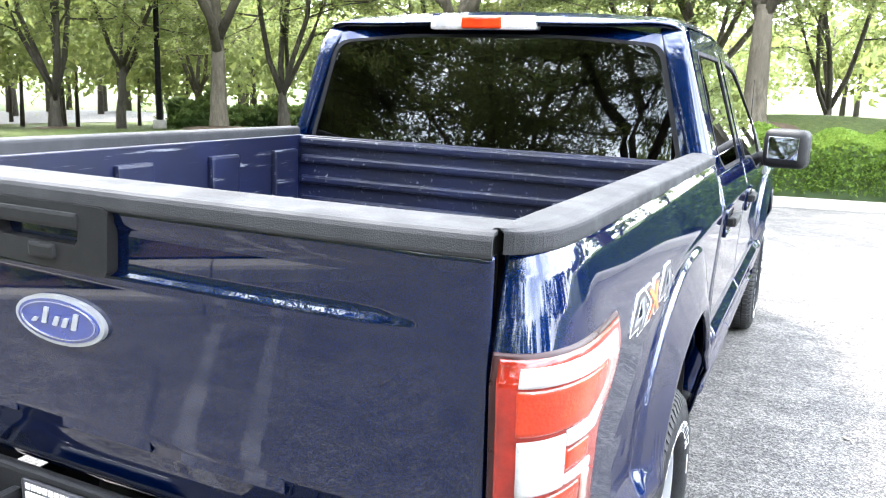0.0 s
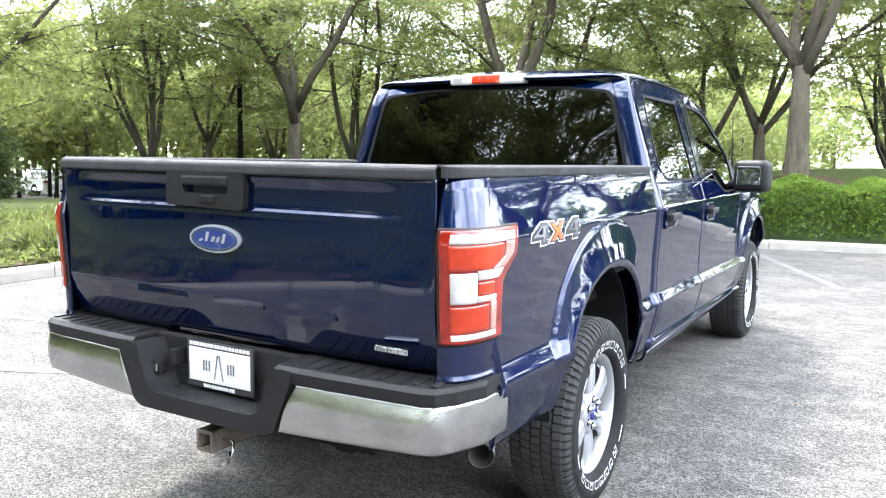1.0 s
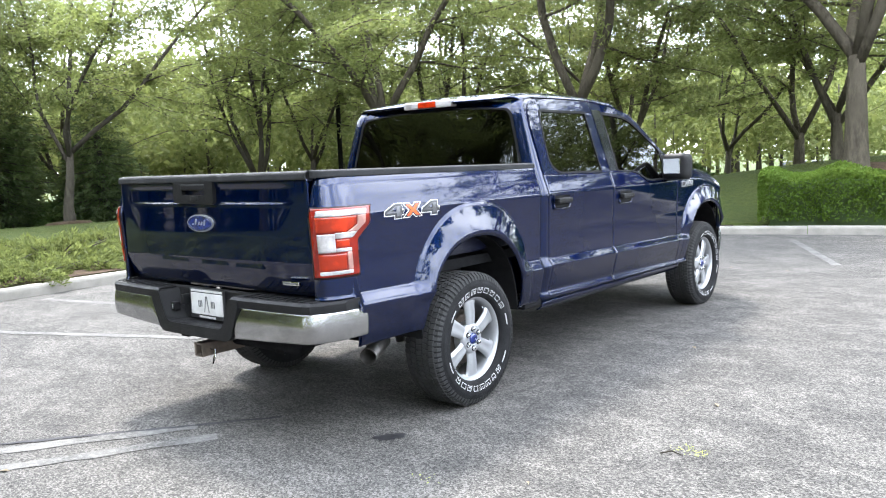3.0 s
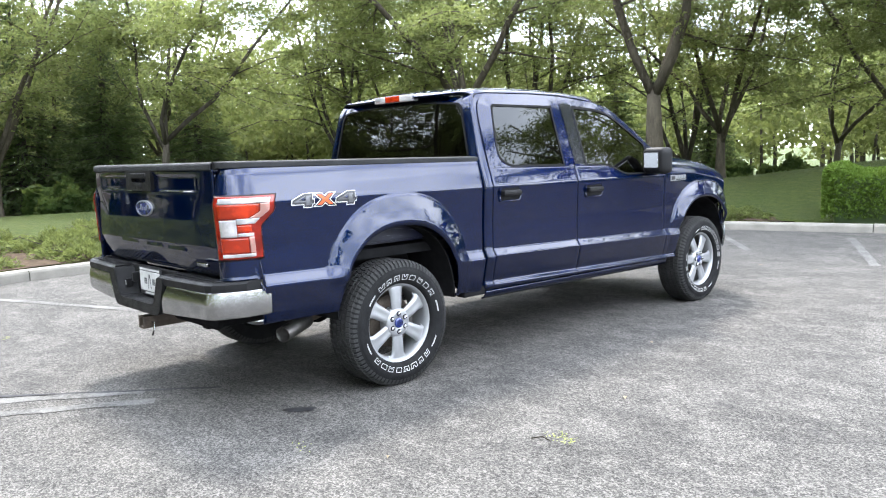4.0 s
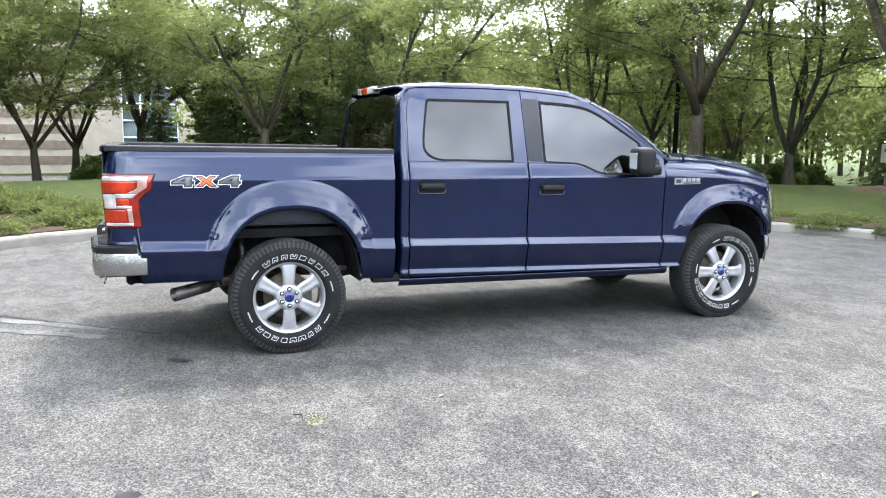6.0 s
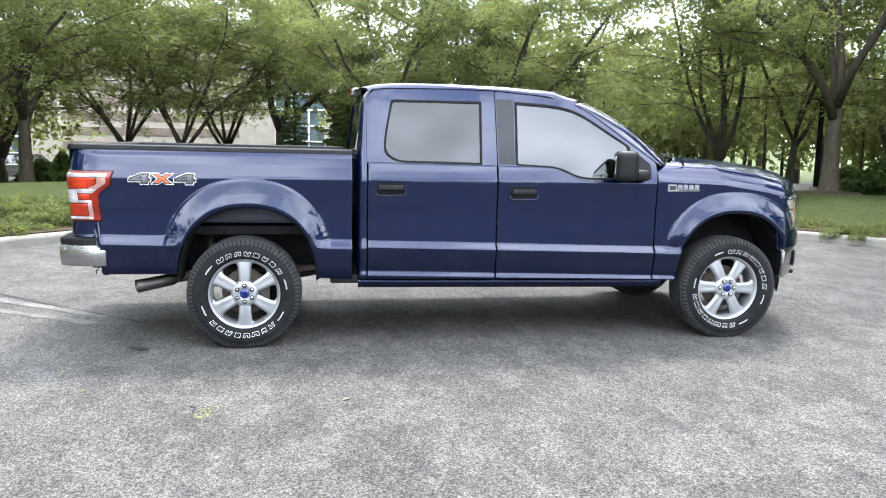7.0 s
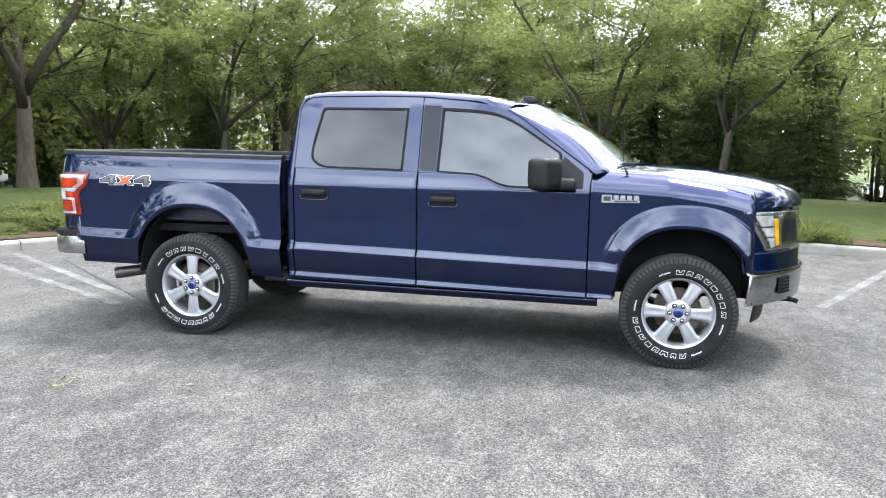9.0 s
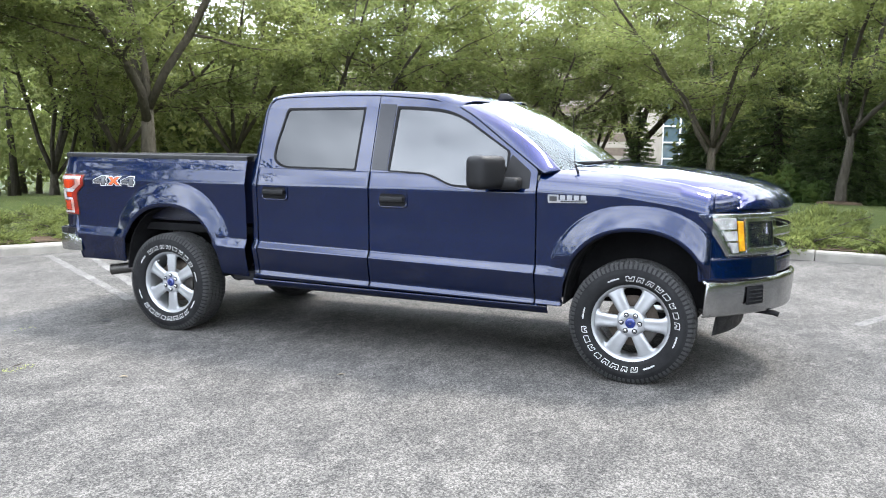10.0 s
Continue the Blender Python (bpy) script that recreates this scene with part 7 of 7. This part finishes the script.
part("floor_pan", boxed((-0.86, 0.72, 0.50), (0.86, 3.2, 0.53)), UNDER, TRUCK)
part("engine_bay", boxed((-0.55, 3.1, 0.45), (0.55, 4.38, 1.10)), UNDER, TRUCK)
part("bed_underside", boxed((-0.80, -1.05, 0.80), (0.80, 0.72, 0.86)), UNDER, TRUCK)
part("rear_axle", tubed("rear_axle", [(-0.80, 0, HUB_Z), (-0.2, 0, HUB_Z), (-0.12, 0, HUB_Z), (0.05, 0, HUB_Z), (0.12, 0, HUB_Z), (0.80, 0, HUB_Z)], [0.05, 0.05, 0.12, 0.12, 0.05, 0.05], 14), UNDER, TRUCK)
part("front_axle", tubed("front_axle", [(-0.80, AXLE_F, HUB_Z), (0.80, AXLE_F, HUB_Z)], 0.05, 12), UNDER, TRUCK)
sv, sf = lathe([(-0.10, 0.20), (-0.11, 0.30), (-0.09, 0.37), (0.0, 0.385), (0.09, 0.37), (0.11, 0.30), (0.10, 0.20)], 40)
spare = part("spare_tyre", raw_mesh("spare_tyre", sv, sf), RUBBER, TRUCK)
spare.matrix_basis = Matrix.Translation((0, -0.62, 0.60)) @ Matrix.Rotation(math.pi / 2, 4, "Y")
part("exhaust_pipe", tubed("exhaust_pipe", [(0.50, 0.9, 0.47), (0.55, 0.1, 0.52), (0.60, -0.35, 0.48), (0.66, -0.55, 0.455), (0.71, -0.62, 0.445)], 0.036, 14), RUST, TRUCK)
v_, f_ = lathe([(-0.02, 0.040), (0.0, 0.044), (0.25, 0.047), (0.252, 0.045), (0.25, 0.043), (0.04, 0.040), (0.04, 0.0)], 24)
tip = part("exhaust_tip", raw_mesh("exhaust_tip", v_, f_), STEEL, TRUCK, "dull steel exhaust tip")
tip.matrix_basis = Matrix.Translation((0.705, -0.53, 0.460)) @ Vector((0.115, -0.25, -0.035)).to_track_quat("X", "Z").to_matrix().to_4x4()
part("transfer_case", boxed((-0.30, 1.9, 0.36), (0.32, 2.6, 0.52), 0.05), UNDER, TRUCK)
part("running_shield", boxed((0.25, 1.1, 0.39), (0.58, 2.7, 0.47), 0.03), UNDER, TRUCK)

# ---- cabin ----
def seat(x, y, w, back):
    bm = bmesh.new()
    box(bm, (x - w / 2, y - 0.05, 0.86), (x + w / 2, y + 0.48, 1.0), 0.05, segs=3)
    st = part("seat", bm_mesh("seat", bm, True), CLOTH, TRUCK, "grey cloth seat")
    bm = bmesh.new()
    box(bm, (x - w / 2, -0.07, 0), (x + w / 2, 0.07, back), 0.05, pose(0, y, 0.94, 12, 0, 0), segs=3)
    part("seat_back", bm_mesh("seat_back", bm, True), CLOTH, st)
    bm = bmesh.new()
    box(bm, (x - 0.12, -0.05, 0), (x + 0.12, 0.05, 0.16), 0.04, pose(0, y - 0.16, 0.97 + back, 8, 0, 0), segs=3)
    part("headrest", bm_mesh("headrest", bm, True), CLOTH, st)
    for s in (-0.05, 0.05):
        part("headrest_post", tubed("headrest_post", [(x + s, y - 0.13, 0.88 + back), (x + s, y - 0.15, 1.0 + back)], 0.007, 6), STEEL, st)


for x in (-0.40, 0.40):
    seat(x, 2.02, 0.52, 0.56)
for x in (-0.46, 0.0, 0.46):
    seat(x, 1.20, 0.46, 0.50)
bm = bmesh.new()
box(bm, (-0.84, 2.72, 1.0), (0.84, 3.25, 1.29), 0.07, segs=3)
part("dashboard", bm_mesh("dashboard", bm, True), DASH, TRUCK)
v_, f_ = [], []
ring = [Vector((-0.40 + 0.19 * math.cos(t), 2.52 - 0.09 * math.sin(t), 1.20 + 0.165 * math.sin(t))) for t in np.linspace(0, 2 * math.pi, 25)]
tube(v_, f_, ring, [0.016] * 25, 8)
SW = part("steering_wheel", raw_mesh("steering_wheel", v_, f_), DASH, TRUCK)
part("wheel_boss", boxed((-0.47, 2.51, 1.13), (-0.33, 2.56, 1.25), 0.02), DASH, SW)
part("headliner", boxed((-0.66, 0.92, 1.80), (0.66, 2.40, 1.815), 0.005), DASH, TRUCK)
part("cabin_back_trim", boxed((-0.80, 0.83, 0.9), (0.80, 0.86, 1.36)), DASH, TRUCK)
part("rear_view_mirror", boxed((-0.12, 2.60, 1.66), (0.12, 2.63, 1.74), 0.02), DASH, TRUCK)
for s in (-1, 1):
    a, b = sorted((s * 0.82, s * 0.86))
    part("door_lining", boxed((a, 0.92, 0.6), (b, 3.0, 1.21), 0.01), DASH, TRUCK)


# ---- stains and litter on the asphalt ----
OIL = plain("oil_stain", (0.015, 0.015, 0.0165), 0.7, var=0.3, spec=0.2)
PALESEED = plain("yellow_green_blossom", (0.1575, 0.18, 0.042), 0.8, var=0.3)
DRYLEAF = plain("dry_leaf", (0.15, 0.12, 0.075), 0.8, var=0.4)


def stain(x, y, rx, ry, turn, seed, label, category, mat):
    """A flat irregular blot."""
    rng = random.Random(seed)
    n = 26
    v = [(x, y, 0.0045)]
    for k in range(n):
        t = 2 * math.pi * k / n
        q = rng.uniform(0.7, 1.15)
        a, b = rx * q * math.cos(t), ry * q * math.sin(t)
        v.append((x + a * math.cos(turn) - b * math.sin(turn), y + a * math.sin(turn) + b * math.cos(turn), 0.0045))
    f = [(0, 1 + k, 1 + (k + 1) % n) for k in range(n)]
    ob = tagged(new(category.replace(" ", "_"), raw_mesh(category.replace(" ", "_"), v, f, False)), label, category, kind="structure")
    ob.data.materials.append(mat)


stain(0.92, -0.73, 0.10, 0.05, 0.9, 3, "small dark oil stain on the asphalt", "oil stain", OIL)
stain(2.95, -1.02, 0.07, 0.05, 0.3, 4, "small dark oil stain on the asphalt", "oil stain", OIL)


def blossom(x, y, seed, n, r):
    """A tuft of fallen yellow-green blossom."""
    rng = random.Random(seed)
    v, f = [], []
    for _ in range(n):
        a, d = rng.uniform(0, 6.28), r * rng.random() ** 0.7
        p = Vector((x + d * math.cos(a), y + d * math.sin(a) * 0.6, 0.006 + rng.uniform(0, 0.008)))
        q = Vector((rng.gauss(0, 1), rng.gauss(0, 1), rng.gauss(0, 0.3))).normalized() * rng.uniform(0.005, 0.012)
        s = Vector((-q.y, q.x, 0.004))
        k = len(v)
        v += [p - q, p + s * 0.4, p + q, p - s * 0.4]
        f.append((k, k + 1, k + 2, k + 3))
    ob = tagged(new("fallen_blossom", raw_mesh("fallen_blossom", v, f, False)), "tuft of fallen yellow-green blossom on the asphalt", "blossom", "fallen blossom")
    ob.data.materials.append(PALESEED)


for k, (x, y, n, r) in enumerate([(2.31, -0.09, 60, 0.12), (1.45, -1.05, 14, 0.09), (1.0, -3.0, 14, 0.05), (-2.6, -1.4, 20, 0.08)]):
    blossom(x, y, 80 + k, n, r)
rng_ = random.Random(91)
for k in range(26):
    x, y = rng_.uniform(-4.5, 5.5), rng_.uniform(-4.0, 6.5)
    if abs(x) < 1.1 and -1.3 < y < 4.7:
        continue
    a = rng_.uniform(0, 6.28)
    L = rng_.uniform(0.018, 0.04)
    v = [(-L, 0, 0.006), (0, -L * 0.4, 0.012), (L, 0, 0.006), (0, L * 0.4, 0.014)]
    ob = tagged(new("fallen_leaf", raw_mesh("fallen_leaf", v, [(0, 1, 2), (0, 2, 3)], False)), "small dry fallen leaf on the asphalt", "leaf", "fallen leaves")
    ob.matrix_basis = pose(x, y, 0, 0, 0, math.degrees(a))
    ob.data.materials.append(DRYLEAF)
v, f = [], []
tube(v, f, [Vector((2.20, -0.20, 0.008)), Vector((2.24, -0.16, 0.014)), Vector((2.30, -0.17, 0.008))], [0.004, 0.004, 0.002], 5)
tw = tagged(new("twig", raw_mesh("twig", v, f)), "short dark twig lying on the asphalt", "twig")
tw.data.materials.append(DARKBARK)
